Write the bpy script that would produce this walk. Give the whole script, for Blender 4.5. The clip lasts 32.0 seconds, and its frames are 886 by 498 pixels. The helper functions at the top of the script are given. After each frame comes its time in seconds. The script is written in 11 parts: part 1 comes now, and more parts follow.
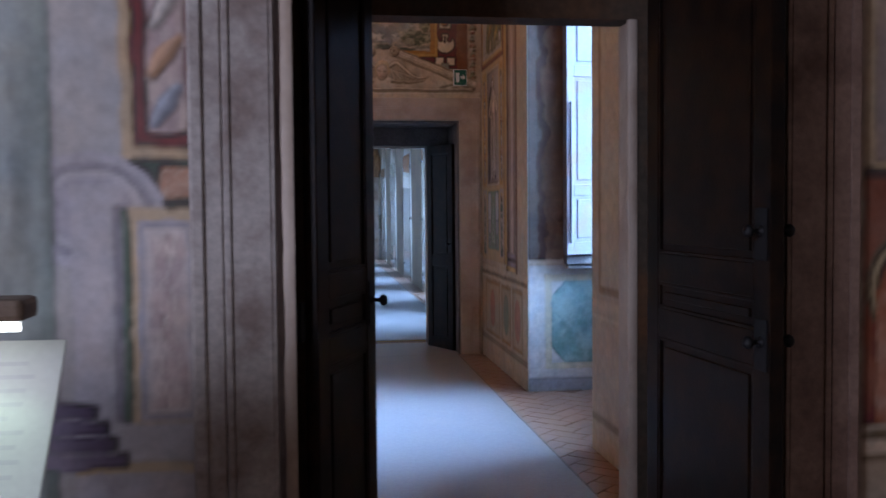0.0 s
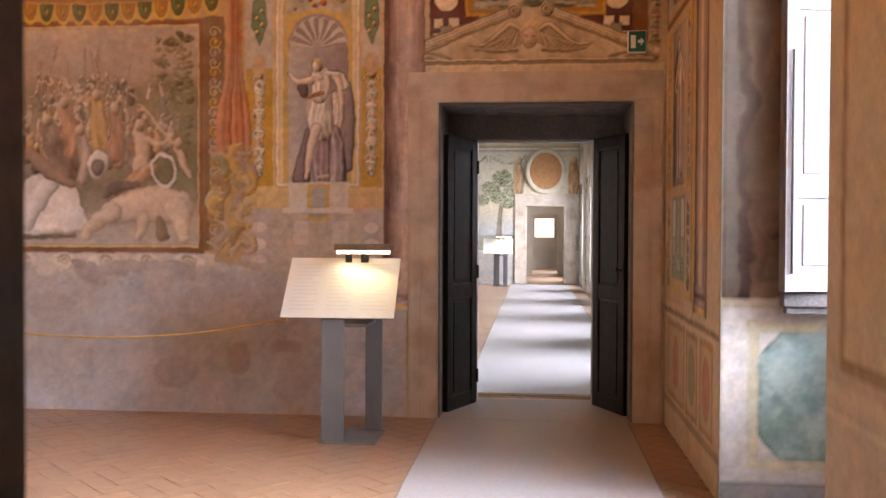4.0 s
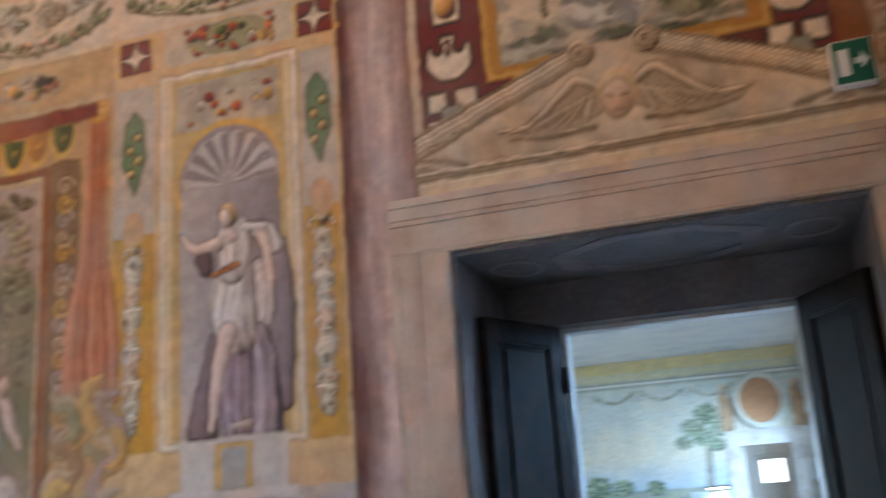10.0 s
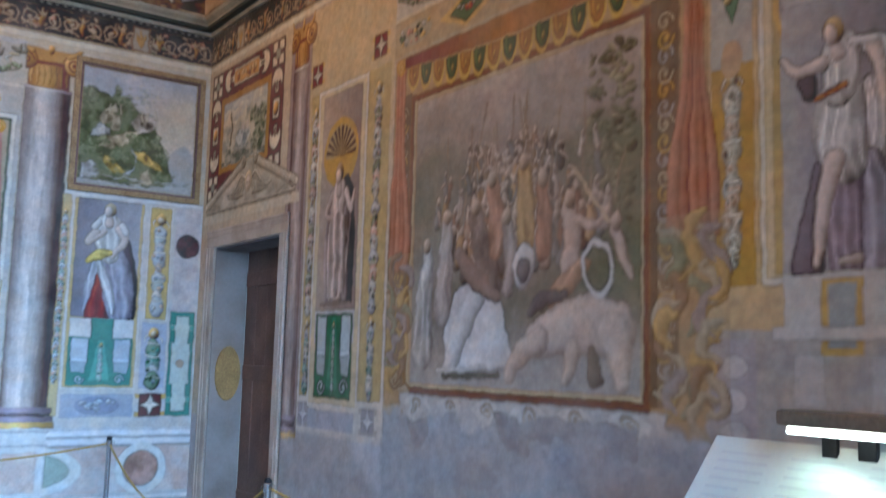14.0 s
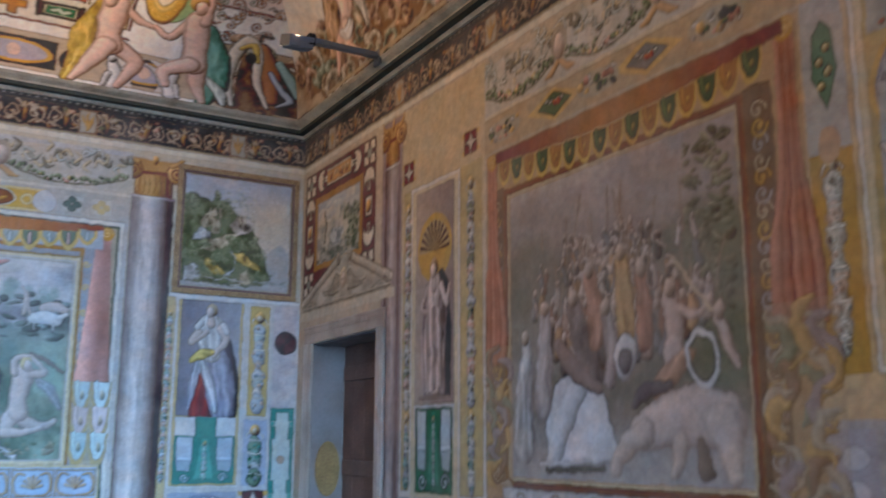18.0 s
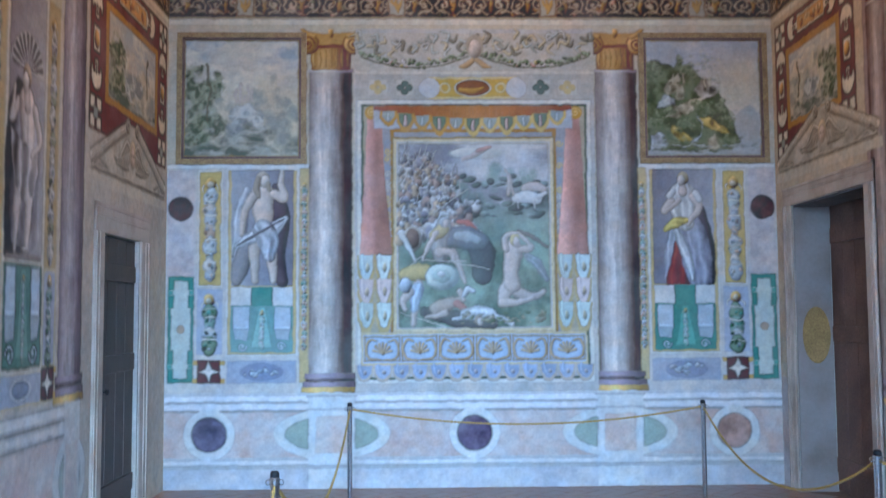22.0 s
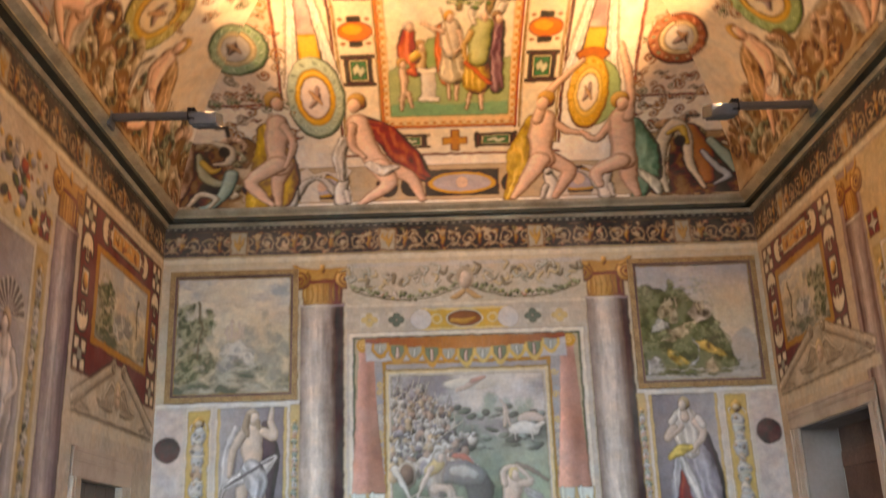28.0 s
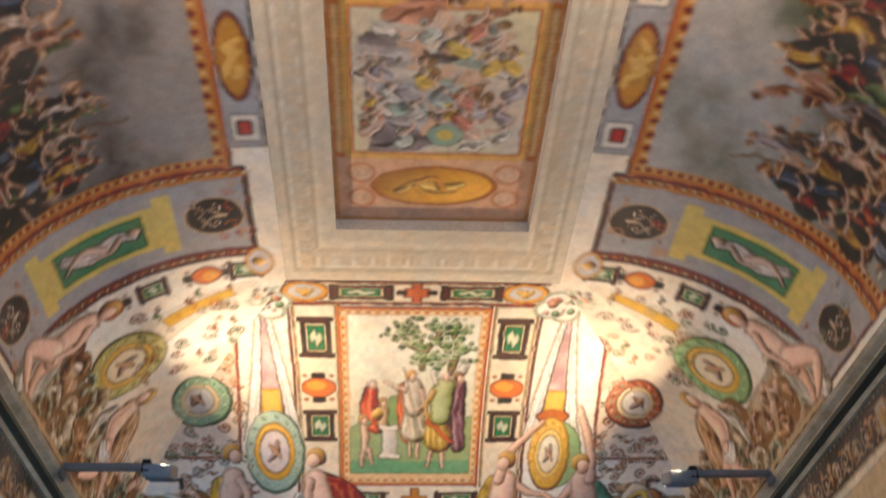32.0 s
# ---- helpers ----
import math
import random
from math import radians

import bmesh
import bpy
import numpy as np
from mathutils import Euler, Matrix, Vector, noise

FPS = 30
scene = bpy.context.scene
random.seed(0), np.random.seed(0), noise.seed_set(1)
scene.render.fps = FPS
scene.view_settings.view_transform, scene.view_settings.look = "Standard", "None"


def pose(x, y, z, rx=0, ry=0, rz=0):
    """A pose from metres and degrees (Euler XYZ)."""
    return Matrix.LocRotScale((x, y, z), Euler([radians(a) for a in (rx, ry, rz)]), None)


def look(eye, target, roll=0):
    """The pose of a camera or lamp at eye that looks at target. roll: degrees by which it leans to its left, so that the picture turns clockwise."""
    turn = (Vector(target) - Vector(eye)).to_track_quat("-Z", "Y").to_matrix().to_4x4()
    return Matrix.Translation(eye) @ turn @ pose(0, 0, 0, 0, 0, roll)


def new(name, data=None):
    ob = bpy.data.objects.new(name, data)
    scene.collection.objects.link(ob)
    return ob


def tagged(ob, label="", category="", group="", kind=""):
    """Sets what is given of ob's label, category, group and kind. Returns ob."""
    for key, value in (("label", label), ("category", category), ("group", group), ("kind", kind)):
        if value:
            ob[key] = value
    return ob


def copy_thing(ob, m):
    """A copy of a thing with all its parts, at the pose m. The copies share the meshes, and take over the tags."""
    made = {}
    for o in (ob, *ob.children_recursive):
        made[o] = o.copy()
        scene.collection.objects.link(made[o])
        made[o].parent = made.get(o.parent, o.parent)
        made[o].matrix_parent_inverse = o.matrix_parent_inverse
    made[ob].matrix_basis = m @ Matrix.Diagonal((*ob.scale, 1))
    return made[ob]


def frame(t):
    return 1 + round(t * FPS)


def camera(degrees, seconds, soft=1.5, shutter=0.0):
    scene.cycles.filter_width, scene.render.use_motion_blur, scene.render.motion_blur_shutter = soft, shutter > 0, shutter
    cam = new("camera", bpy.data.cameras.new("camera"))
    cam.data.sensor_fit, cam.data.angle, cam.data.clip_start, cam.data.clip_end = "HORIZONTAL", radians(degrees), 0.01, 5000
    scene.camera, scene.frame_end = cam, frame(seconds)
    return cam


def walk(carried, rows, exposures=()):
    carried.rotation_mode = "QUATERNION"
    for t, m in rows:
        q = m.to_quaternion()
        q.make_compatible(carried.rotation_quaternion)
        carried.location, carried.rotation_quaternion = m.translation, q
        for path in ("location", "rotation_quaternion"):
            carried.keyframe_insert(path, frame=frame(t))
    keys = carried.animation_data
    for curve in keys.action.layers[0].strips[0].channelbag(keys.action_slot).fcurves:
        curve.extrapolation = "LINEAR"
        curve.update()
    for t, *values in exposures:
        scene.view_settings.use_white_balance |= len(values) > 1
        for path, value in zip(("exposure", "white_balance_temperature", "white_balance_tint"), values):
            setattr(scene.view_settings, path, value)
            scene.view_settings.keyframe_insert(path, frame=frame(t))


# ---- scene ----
cam = camera(50.1, 32.0, shutter=0.5)
# seconds, x, y, z, yaw, pitch, roll
PATH = [
    (0, -0.383, -1.340, 1.663, -7.68, -2.46, 0.49),
    (0.5, -0.221, -1.120, 1.641, -8.63, -2.85, 0.65),
    (1, -0.068, -0.882, 1.637, -7.97, -3.38, -0.09),
    (1.5, -0.008, -0.579, 1.626, -6.27, -3.58, -0.12),
    (2, 0.084, -0.254, 1.613, -6.98, -4.18, 0.99),
    (2.5, 0.226, 0.138, 1.588, -2.01, -2.16, -0.32),
    (3, 0.325, 0.507, 1.589, -1.28, -4.53, -0.19),
    (3.5, 0.365, 0.952, 1.558, -1.24, -2.80, 1.24),
    (4, 0.421, 1.362, 1.574, 5.47, -1.08, -0.24),
    (4.5, 0.439, 1.726, 1.586, 3.02, -1.81, -0.17),
    (6.5, 0.316, 3.290, 1.609, 0.99, -0.37, 1.46),
    (7, 0.400, 3.688, 1.633, 0.30, 3.89, 0.38),
    (7.5, 0.449, 4.037, 1.671, 1.65, 10.03, -0.78),
    (8, 0.536, 4.412, 1.688, 1.66, 17.58, -0.49),
    (8.5, 0.603, 4.760, 1.690, 2.61, 18.68, 0.93),
    (9, 0.634, 5.083, 1.678, 7.74, 19.92, 1.18),
    (9.5, 0.638, 5.374, 1.683, 10.76, 15.97, 3.13),
    (10, 0.740, 5.660, 1.680, 18.60, 14.60, 4.00),
    (10.5, 0.880, 5.895, 1.665, 33.65, 12.69, 0.97),
    (11, 0.872, 6.048, 1.656, 38.53, 8.62, 0.46),
    (11.5, 0.830, 5.992, 1.636, 44.61, 6.51, -0.02),
    (12, 0.801, 5.954, 1.628, 46.18, 6.36, -0.31),
    (12.5, 0.788, 5.903, 1.612, 49.61, 6.17, -0.50),
    (13, 0.770, 5.892, 1.598, 52.86, 3.68, 0.18),
    (13.5, 0.748, 5.884, 1.589, 55.66, 3.39, -0.74),
    (14, 0.745, 5.859, 1.591, 54.85, 6.77, -1.61),
    (14.5, 0.762, 5.821, 1.606, 54.96, 10.36, -2.35),
    (15, 0.781, 5.816, 1.618, 54.50, 14.12, -1.84),
    (15.5, 0.796, 5.809, 1.624, 53.04, 17.17, -2.66),
    (17.5, 0.769, 5.774, 1.653, 56.08, 14.32, -1.03),
    (18, 0.759, 5.747, 1.652, 60.16, 11.66, -0.25),
    (18.5, 0.753, 5.739, 1.653, 63.19, 10.92, -0.15),
    (19, 0.756, 5.738, 1.655, 67.82, 10.11, 0.30),
    (19.5, 0.707, 5.756, 1.650, 71.98, 9.73, 0.44),
    (20, 0.706, 5.770, 1.647, 76.76, 7.60, 1.06),
    (20.5, 0.701, 5.793, 1.647, 80.48, 5.95, 1.73),
    (21, 0.689, 5.814, 1.643, 85.85, 5.05, 0.69),
    (21.5, 0.686, 5.819, 1.638, 88.31, 4.92, 0.41),
    (22, 0.695, 5.830, 1.633, 88.69, 3.92, 0.35),
    (22.5, 0.680, 5.832, 1.625, 88.87, 0.62, 0.35),
    (23, 0.649, 5.833, 1.620, 89.59, -0.71, -0.66),
    (23.5, 0.633, 5.833, 1.621, 88.72, -1.18, -0.78),
    (24, 0.645, 5.842, 1.626, 88.82, 0.86, -0.32),
    (24.5, 0.654, 5.850, 1.631, 88.59, 1.69, -0.01),
    (26.5, 0.558, 6.000, 1.655, 88.96, 9.34, 0.02),
    (27, 0.560, 6.010, 1.658, 89.30, 11.78, 0.10),
    (27.5, 0.555, 6.012, 1.656, 89.33, 14.14, 0.78),
    (28, 0.563, 6.009, 1.654, 89.68, 17.84, 1.89),
    (28.5, 0.582, 6.009, 1.655, 89.75, 21.17, 0.98),
    (29, 0.601, 6.006, 1.658, 89.35, 23.79, 1.03),
    (29.5, 0.598, 6.014, 1.660, 89.41, 26.06, 1.25),
    (30, 0.600, 6.012, 1.667, 88.79, 28.71, 1.74),
    (30.5, 0.610, 6.017, 1.674, 88.43, 30.98, 1.39),
    (31, 0.626, 6.013, 1.680, 88.59, 32.98, 1.49),
    (31.5, 0.630, 6.027, 1.684, 87.79, 35.27, 1.16),
    (32, 0.656, 6.051, 1.685, 87.08, 38.70, 1.31),
]
EXPOSURES = [(0, -0.36, 5550, 27.1), (1, 0.71, 7130, 43.8), (2, 0.75, 8440, 47.1), (3, 0.53, 9250, 41.1), (4, 0.56, 10290, 44.3), (7, 0.07, 7460, 27.4), (8, 0.68, 6980, 25.9), (9, 0.92, 5710, 20.5), (10, 0.81, 5920, 14.4), (11, 0.85, 5210, 10.8), (12, 0.5, 5230, 11.2), (13, 0.32, 5120, 13.4), (14, 0.18, 5340, 11.7),
             (15, 0.13, 6230, 12.8), (18, -0.09, 5190, 11.8), (19, -0.18, 5270, 17.1), (20, -0.02, 5130, 15.6), (21, -0.06, 5240, 12.9), (22, -0.01, 5430, 14.3), (23, -0.07, 5720, 13.7), (24, -0.08, 6740, 19.1), (27, 0.05, 9710, 33.8), (28, 0.07, 8670, 22.4), (29, 0.15, 6940, 14.3), (30, 0.27, 5740, 9.7), (31, 0.13, 5340, 10.5), (32, 0.1, 4940, 5.0)]
walk(cam, [(t, pose(x, y, z, 90 + pitch, roll, yaw)) for t, x, y, z, yaw, pitch, roll in PATH], EXPOSURES)

# ---- light ----
world = bpy.data.worlds.new("sky")
scene.world = world
world.use_nodes = True
wn = world.node_tree.nodes
sky = wn.new("ShaderNodeTexSky")
sky.sky_type, sky.sun_disc = "NISHITA", False
sky.sun_elevation, sky.sun_rotation = radians(40), radians(200)
world.node_tree.links.new(sky.outputs[0], wn["Background"].inputs[0])
wn["Background"].inputs[1].default_value = 0.10

DAY = (0.42, 0.70, 1.0)
WARM = (1.0, 0.60, 0.28)


def area(name, eye, target, w, h, watts, colour, spread=180):
    lamp = bpy.data.lights.new(name, "AREA")
    lamp.shape, lamp.size, lamp.size_y, lamp.energy, lamp.color, lamp.spread = "RECTANGLE", w, h, watts, colour, radians(spread)
    ob = new(name, lamp)
    ob.matrix_world = look(eye, target)
    return ob


GALLERY_END = 29.6                            # the far end of the gallery
GALLERY_WINDOWS = [12.6, 16.6, 20.6, 24.6, 28.2]
area("window_daylight", (4.3, 6.0, 3.4), (0, 6.0, 1.62), 2.8, 3.8, 880, DAY, 76)
area("window_sky", (2.66, 5.97, 2.7), (0, 5.97, 1.2), 1.7, 3.0, 75, DAY, 165)
for gy in GALLERY_WINDOWS:
    area("gallery_daylight", (2.55, gy, 2.4), (0, gy, 1.4), 0.9, 2.5, 190, DAY, 100)
for gy in (GALLERY_END + 3.2, GALLERY_END + 8.9):
    area("far_room_daylight", (2.5, gy, 2.2), (0, gy, 1.0), 1.3, 2.2, 420, DAY, 150)
# added fill for the first room, from an assumed window out of view
area("first_room_fill", (-3.75, -1.3, 2.1), (0, 0.6, 1.3), 1.3, 2.0, 115, (0.92, 0.95, 1.0))
SCONCES = [(-6.20, 3.56, 1), (-6.30, 9.12, -1), (-0.70, 3.56, 1), (-0.70, 9.12, -1)]
for lx, ly, ls in SCONCES:
    area("uplight", (lx - 0.10, ly + ls * 0.74, 5.09), (lx + 0.3, 6.6 if ly < 6 else 6.0, 5.95) if lx < -3 else (lx - 0.4, ly + ls * 1.6, 6.9), 0.34, 0.24, 62 if lx < -3 else 78, WARM, 152)
for dx, dy in ((0, 0), (0.42, 20.3), (-0.37, -7.60)):
    area("lectern_lamp", (-0.86 + dx, 8.43 + dy, 1.395), (-0.90 + dx, 8.30 + dy, 1.0), 0.38, 0.03, 0.6, (0.72, 1.0, 0.62), 130)
# ---- materials ----
def material(name, base=(0.5, 0.5, 0.5), rough=0.6, metal=0.0, spot=None, spots=0.5, scale=6.0, fine=60.0, bump=0.1, emit=None, power=0.0, paint=False, wear=0.35):
    """Plain surface with stains at one scale, grain at another and a little relief; paint: the colours laid on the mesh."""
    m = bpy.data.materials.new(name)
    m.use_nodes = True
    nodes, links = m.node_tree.nodes, m.node_tree.links
    b = nodes["Principled BSDF"]
    b.inputs["Roughness"].default_value, b.inputs["Metallic"].default_value = rough, metal
    co = nodes.new("ShaderNodeTexCoord")
    big, small = nodes.new("ShaderNodeTexNoise"), nodes.new("ShaderNodeTexNoise")
    for n, s, d in ((big, scale, 6.0), (small, fine, 4.0)):
        n.inputs["Scale"].default_value, n.inputs["Detail"].default_value = s, d
        links.new(co.outputs["Object"], n.inputs["Vector"])
    ramp = nodes.new("ShaderNodeMapRange")
    ramp.inputs[1].default_value, ramp.inputs[2].default_value = 0.42, 0.68
    ramp.inputs[3].default_value, ramp.inputs[4].default_value = 0.0, spots
    links.new(big.outputs[0], ramp.inputs[0])
    mix = nodes.new("ShaderNodeMix")
    mix.data_type = "RGBA"
    links.new(ramp.outputs[0], mix.inputs["Factor"])
    if paint:
        at = nodes.new("ShaderNodeAttribute")
        at.attribute_name = "paint"
        links.new(at.outputs["Color"], mix.inputs[6])
    else:
        mix.inputs[6].default_value = (*base, 1)
    mix.inputs[7].default_value = (*(spot or [c * 0.6 for c in base]), 1)
    grain = nodes.new("ShaderNodeMapRange")
    grain.inputs[1].default_value, grain.inputs[2].default_value = 0.25, 0.75
    grain.inputs[3].default_value, grain.inputs[4].default_value = 1.0 - wear, 1.0 + wear * 0.5
    links.new(small.outputs[0], grain.inputs[0])
    mul = nodes.new("ShaderNodeVectorMath")
    mul.operation = "MULTIPLY"
    links.new(mix.outputs[2], mul.inputs[0])
    links.new(grain.outputs[0], mul.inputs[1])
    links.new(mul.outputs[0], b.inputs["Base Color"])
    if bump:
        bm = nodes.new("ShaderNodeBump")
        bm.inputs["Strength"].default_value, bm.inputs["Distance"].default_value = bump, 0.01
        links.new(small.outputs[0], bm.inputs["Height"])
        links.new(bm.outputs[0], b.inputs["Normal"])
    if emit:
        b.inputs["Emission Color"].default_value, b.inputs["Emission Strength"].default_value = (*emit, 1), power
    return m


FRESCO = material("fresco_paint", paint=True, rough=0.75, spot=(0.50, 0.44, 0.37), spots=0.12, scale=2.6, fine=38.0, bump=0.12, wear=0.10)
VAULT = material("vault_paint", paint=True, rough=0.7, spot=(0.62, 0.52, 0.38), spots=0.05, scale=3.5, fine=45.0, bump=0.1, wear=0.08)
PLASTER = material("lime_plaster", (0.52, 0.46, 0.37), 0.8, spot=(0.40, 0.36, 0.33), spots=0.8, scale=1.6, fine=30, bump=0.2, wear=0.2)
GREY_PLASTER = material("grey_plaster", (0.36, 0.35, 0.35), 0.8, spot=(0.27, 0.23, 0.2), spots=0.8, scale=1.2, fine=30, bump=0.2, wear=0.2)
STONE = material("travertine_casing", (0.53, 0.445, 0.36), 0.65, spot=(0.36, 0.26, 0.19), spots=0.85, scale=3.4, fine=50, bump=0.08, wear=0.07)
GILTSTONE = material("cornice_stone", (0.44, 0.385, 0.275), 0.6, spot=(0.20, 0.17, 0.11), spots=0.7, scale=4.0, fine=40, bump=0.15, wear=0.2)
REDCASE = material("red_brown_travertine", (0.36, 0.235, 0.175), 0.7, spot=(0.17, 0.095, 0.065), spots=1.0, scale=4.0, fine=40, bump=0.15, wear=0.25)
GREYCASE = material("grey_travertine", (0.47, 0.43, 0.39), 0.65, spot=(0.26, 0.20, 0.17), spots=1.0, scale=5.5, fine=40, bump=0.15, wear=0.25)
GREYSTONE = material("grey_stone", (0.13, 0.12, 0.12), 0.7, spot=(0.2, 0.18, 0.17), spots=0.6, scale=5.0, fine=50, bump=0.15)
TILE = material("terracotta_tile", (0.30, 0.165, 0.10), 0.32, spot=(0.22, 0.12, 0.08), spots=0.7, scale=2.0, fine=40, bump=0.06, wear=0.25)
GROUT = material("floor_grout", (0.26, 0.165, 0.115), 0.8, bump=0.1)
RUNNER = material("pale_runner", (0.295, 0.29, 0.29), 0.42, spot=(0.33, 0.31, 0.29), spots=0.5, scale=2.2, fine=45, bump=0.04, wear=0.12)
# the orange spots hold both brown wear and warm glints, painted in
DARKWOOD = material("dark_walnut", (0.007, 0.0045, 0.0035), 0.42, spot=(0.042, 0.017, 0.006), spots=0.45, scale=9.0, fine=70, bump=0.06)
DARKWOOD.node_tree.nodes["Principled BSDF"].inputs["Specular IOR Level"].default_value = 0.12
BROWNWOOD = material("brown_door_wood", (0.05, 0.033, 0.024), 0.5, spot=(0.085, 0.05, 0.033), spots=0.8, scale=3.0, fine=60, bump=0.2)
IRON = material("black_iron", (0.012, 0.012, 0.013), 0.6, 0.4, bump=0.1)
STEEL = material("polished_steel", (0.60, 0.61, 0.63), 0.22, 1.0, spots=0.1, bump=0.02, wear=0.05)
GREYMETAL = material("grey_painted_metal", (0.15, 0.155, 0.16), 0.5, 0.2, spots=0.3, bump=0.03, wear=0.1)
BRASS = material("brass_strip", (0.62, 0.44, 0.16), 0.28, 1.0, spots=0.2, bump=0.03, wear=0.1)
ROPE = material("golden_rope", (0.46, 0.27, 0.06), 0.7, spots=0.5, scale=30, bump=0.3)
LEATHER = material("oxblood_leather", (0.115, 0.02, 0.016), 0.36, spot=(0.085, 0.016, 0.014), spots=0.6, scale=4.0, fine=120, bump=0.2, wear=0.2)
PANEL = material("lectern_panel", (0.60, 0.63, 0.57), 0.35, spot=(0.62, 0.65, 0.60), spots=0.3, scale=3.0, bump=0.0, wear=0.05)
INK = material("printed_text", (0.55, 0.57, 0.54), 0.5, spots=0.1, bump=0.0, wear=0.05)
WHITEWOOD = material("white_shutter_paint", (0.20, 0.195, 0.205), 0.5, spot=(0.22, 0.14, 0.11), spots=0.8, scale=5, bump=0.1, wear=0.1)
TUBE = material("tube_glow", (0.9, 0.9, 0.85), 0.4, emit=(0.95, 1.0, 0.80), power=9.0, bump=0.0, wear=0.0)
GREENSIGN = material("exit_sign_green", (0.0, 0.11, 0.07), 0.35, spots=0.1, bump=0.0, wear=0.03)
WHITEPLASTIC = material("white_plastic", (0.78, 0.78, 0.76), 0.4, spots=0.1, bump=0.0, wear=0.03)
GILT = material("gilt_moulding", (0.36, 0.22, 0.075), 0.45, 0.35, spot=(0.16, 0.08, 0.03), spots=0.6, scale=14, bump=0.2)

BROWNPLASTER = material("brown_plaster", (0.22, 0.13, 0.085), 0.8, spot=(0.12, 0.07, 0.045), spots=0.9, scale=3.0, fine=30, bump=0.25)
MAUVEPLASTER = material("mauve_marbled_plaster", (0.38, 0.345, 0.34), 0.7, spot=(0.16, 0.11, 0.12), spots=0.9, scale=2.4, fine=30, bump=0.15, wear=0.2)
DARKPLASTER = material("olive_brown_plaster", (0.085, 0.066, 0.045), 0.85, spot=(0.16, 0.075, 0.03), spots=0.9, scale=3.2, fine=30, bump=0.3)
SKYGLOW = material("hazy_sky", (0.8, 0.85, 0.9), 1.0, emit=(0.85, 0.93, 1.0), power=1.6, spots=0.05, bump=0.0, wear=0.02)
DARKGREEN = material("dark_green_paint", (0.035, 0.045, 0.032), 0.6, spots=0.6, scale=6.0, bump=0.1)
FRAMEWOOD = material("honey_gilt_frame", (0.40, 0.26, 0.11), 0.5, 0.15, spot=(0.24, 0.13, 0.05), spots=0.7, scale=9.0, bump=0.15)
REDWOOD = material("red_brown_door_wood", (0.20, 0.115, 0.085), 0.6, spot=(0.10, 0.06, 0.045), spots=0.9, scale=2.2, fine=50, bump=0.15)
REVEAL = material("grey_brown_reveal", (0.33, 0.28, 0.25), 0.75, spot=(0.20, 0.15, 0.12), spots=0.8, scale=2.0, fine=30, bump=0.1, wear=0.08)
LITEDGE = material("lit_edge_tone", (0.62, 0.61, 0.58), 0.6, spot=(0.5, 0.46, 0.4), spots=0.5, scale=5, bump=0.08, wear=0.15)
SOFFITLINE = material("soffit_line_paint", (0.24, 0.22, 0.22), 0.75, spots=0.6, bump=0.1)
OCHREPAINT = material("ochre_paint", (0.42, 0.25, 0.08), 0.75, spots=0.7, bump=0.1)
HOOD = material("lamp_hood_metal", (0.16, 0.11, 0.07), 0.5, 0.2, spots=0.3, bump=0.02)
EDGESTRIP = material("runner_edge", (0.25, 0.20, 0.16), 0.5, spots=0.3, bump=0.02)
CREAMSTONE = material("cream_stucco", (0.62, 0.55, 0.42), 0.7, spots=0.4, bump=0.15)
TERRAPAINT = material("terracotta_paint", (0.46, 0.20, 0.08), 0.75, spots=0.5, scale=9, bump=0.1)


def glass_material(name, colour, rough=0.02, alpha_mix=0.0):
    m = bpy.data.materials.new(name)
    m.use_nodes = True
    b = m.node_tree.nodes["Principled BSDF"]
    b.inputs["Base Color"].default_value = (*colour, 1)
    b.inputs["Roughness"].default_value = rough
    b.inputs["Transmission Weight"].default_value = 1.0
    b.inputs["IOR"].default_value = 1.5
    return m


GLASS = glass_material("window_glass", (0.9, 0.95, 0.97))
FLOORGLASS = glass_material("floor_glass", (0.55, 0.65, 0.66))
# ---- builders ----
def part(name, bm, mat, parent=None, label="", smooth=False):
    me = bpy.data.meshes.new(name)
    bmesh.ops.recalc_face_normals(bm, faces=bm.faces[:])
    bm.to_mesh(me)
    bm.free()
    if smooth:
        me.shade_smooth()
    me.materials.append(mat)
    ob = new(name, me)
    ob.parent = parent
    if label:
        ob["label"] = label
    return ob


def thing(name, label, category, group="", at=(0, 0, 0), turn=0.0):
    ob = new(name)
    ob.matrix_world = pose(*at, 0, 0, turn)
    return tagged(ob, label, category, group)


def setting(name, bm, mat, label="", category=""):
    return tagged(part(name, bm, mat), label, category, "", "structure")


def add_box(bm, x0, x1, y0, y1, z0, z1, bevel=0.0):
    made = bmesh.ops.create_cube(bm, size=1.0, matrix=Matrix.LocRotScale(((x0 + x1) / 2, (y0 + y1) / 2, (z0 + z1) / 2), None, (abs(x1 - x0), abs(y1 - y0), abs(z1 - z0))))
    if bevel:
        vs = set(made["verts"])
        es = [e for e in bm.edges if e.verts[0] in vs and e.verts[1] in vs]
        bmesh.ops.bevel(bm, geom=es, offset=bevel, segments=2, affect="EDGES", profile=0.6)
    return bm


def box(x0, x1, y0, y1, z0, z1, bevel=0.0):
    return add_box(bmesh.new(), x0, x1, y0, y1, z0, z1, bevel)


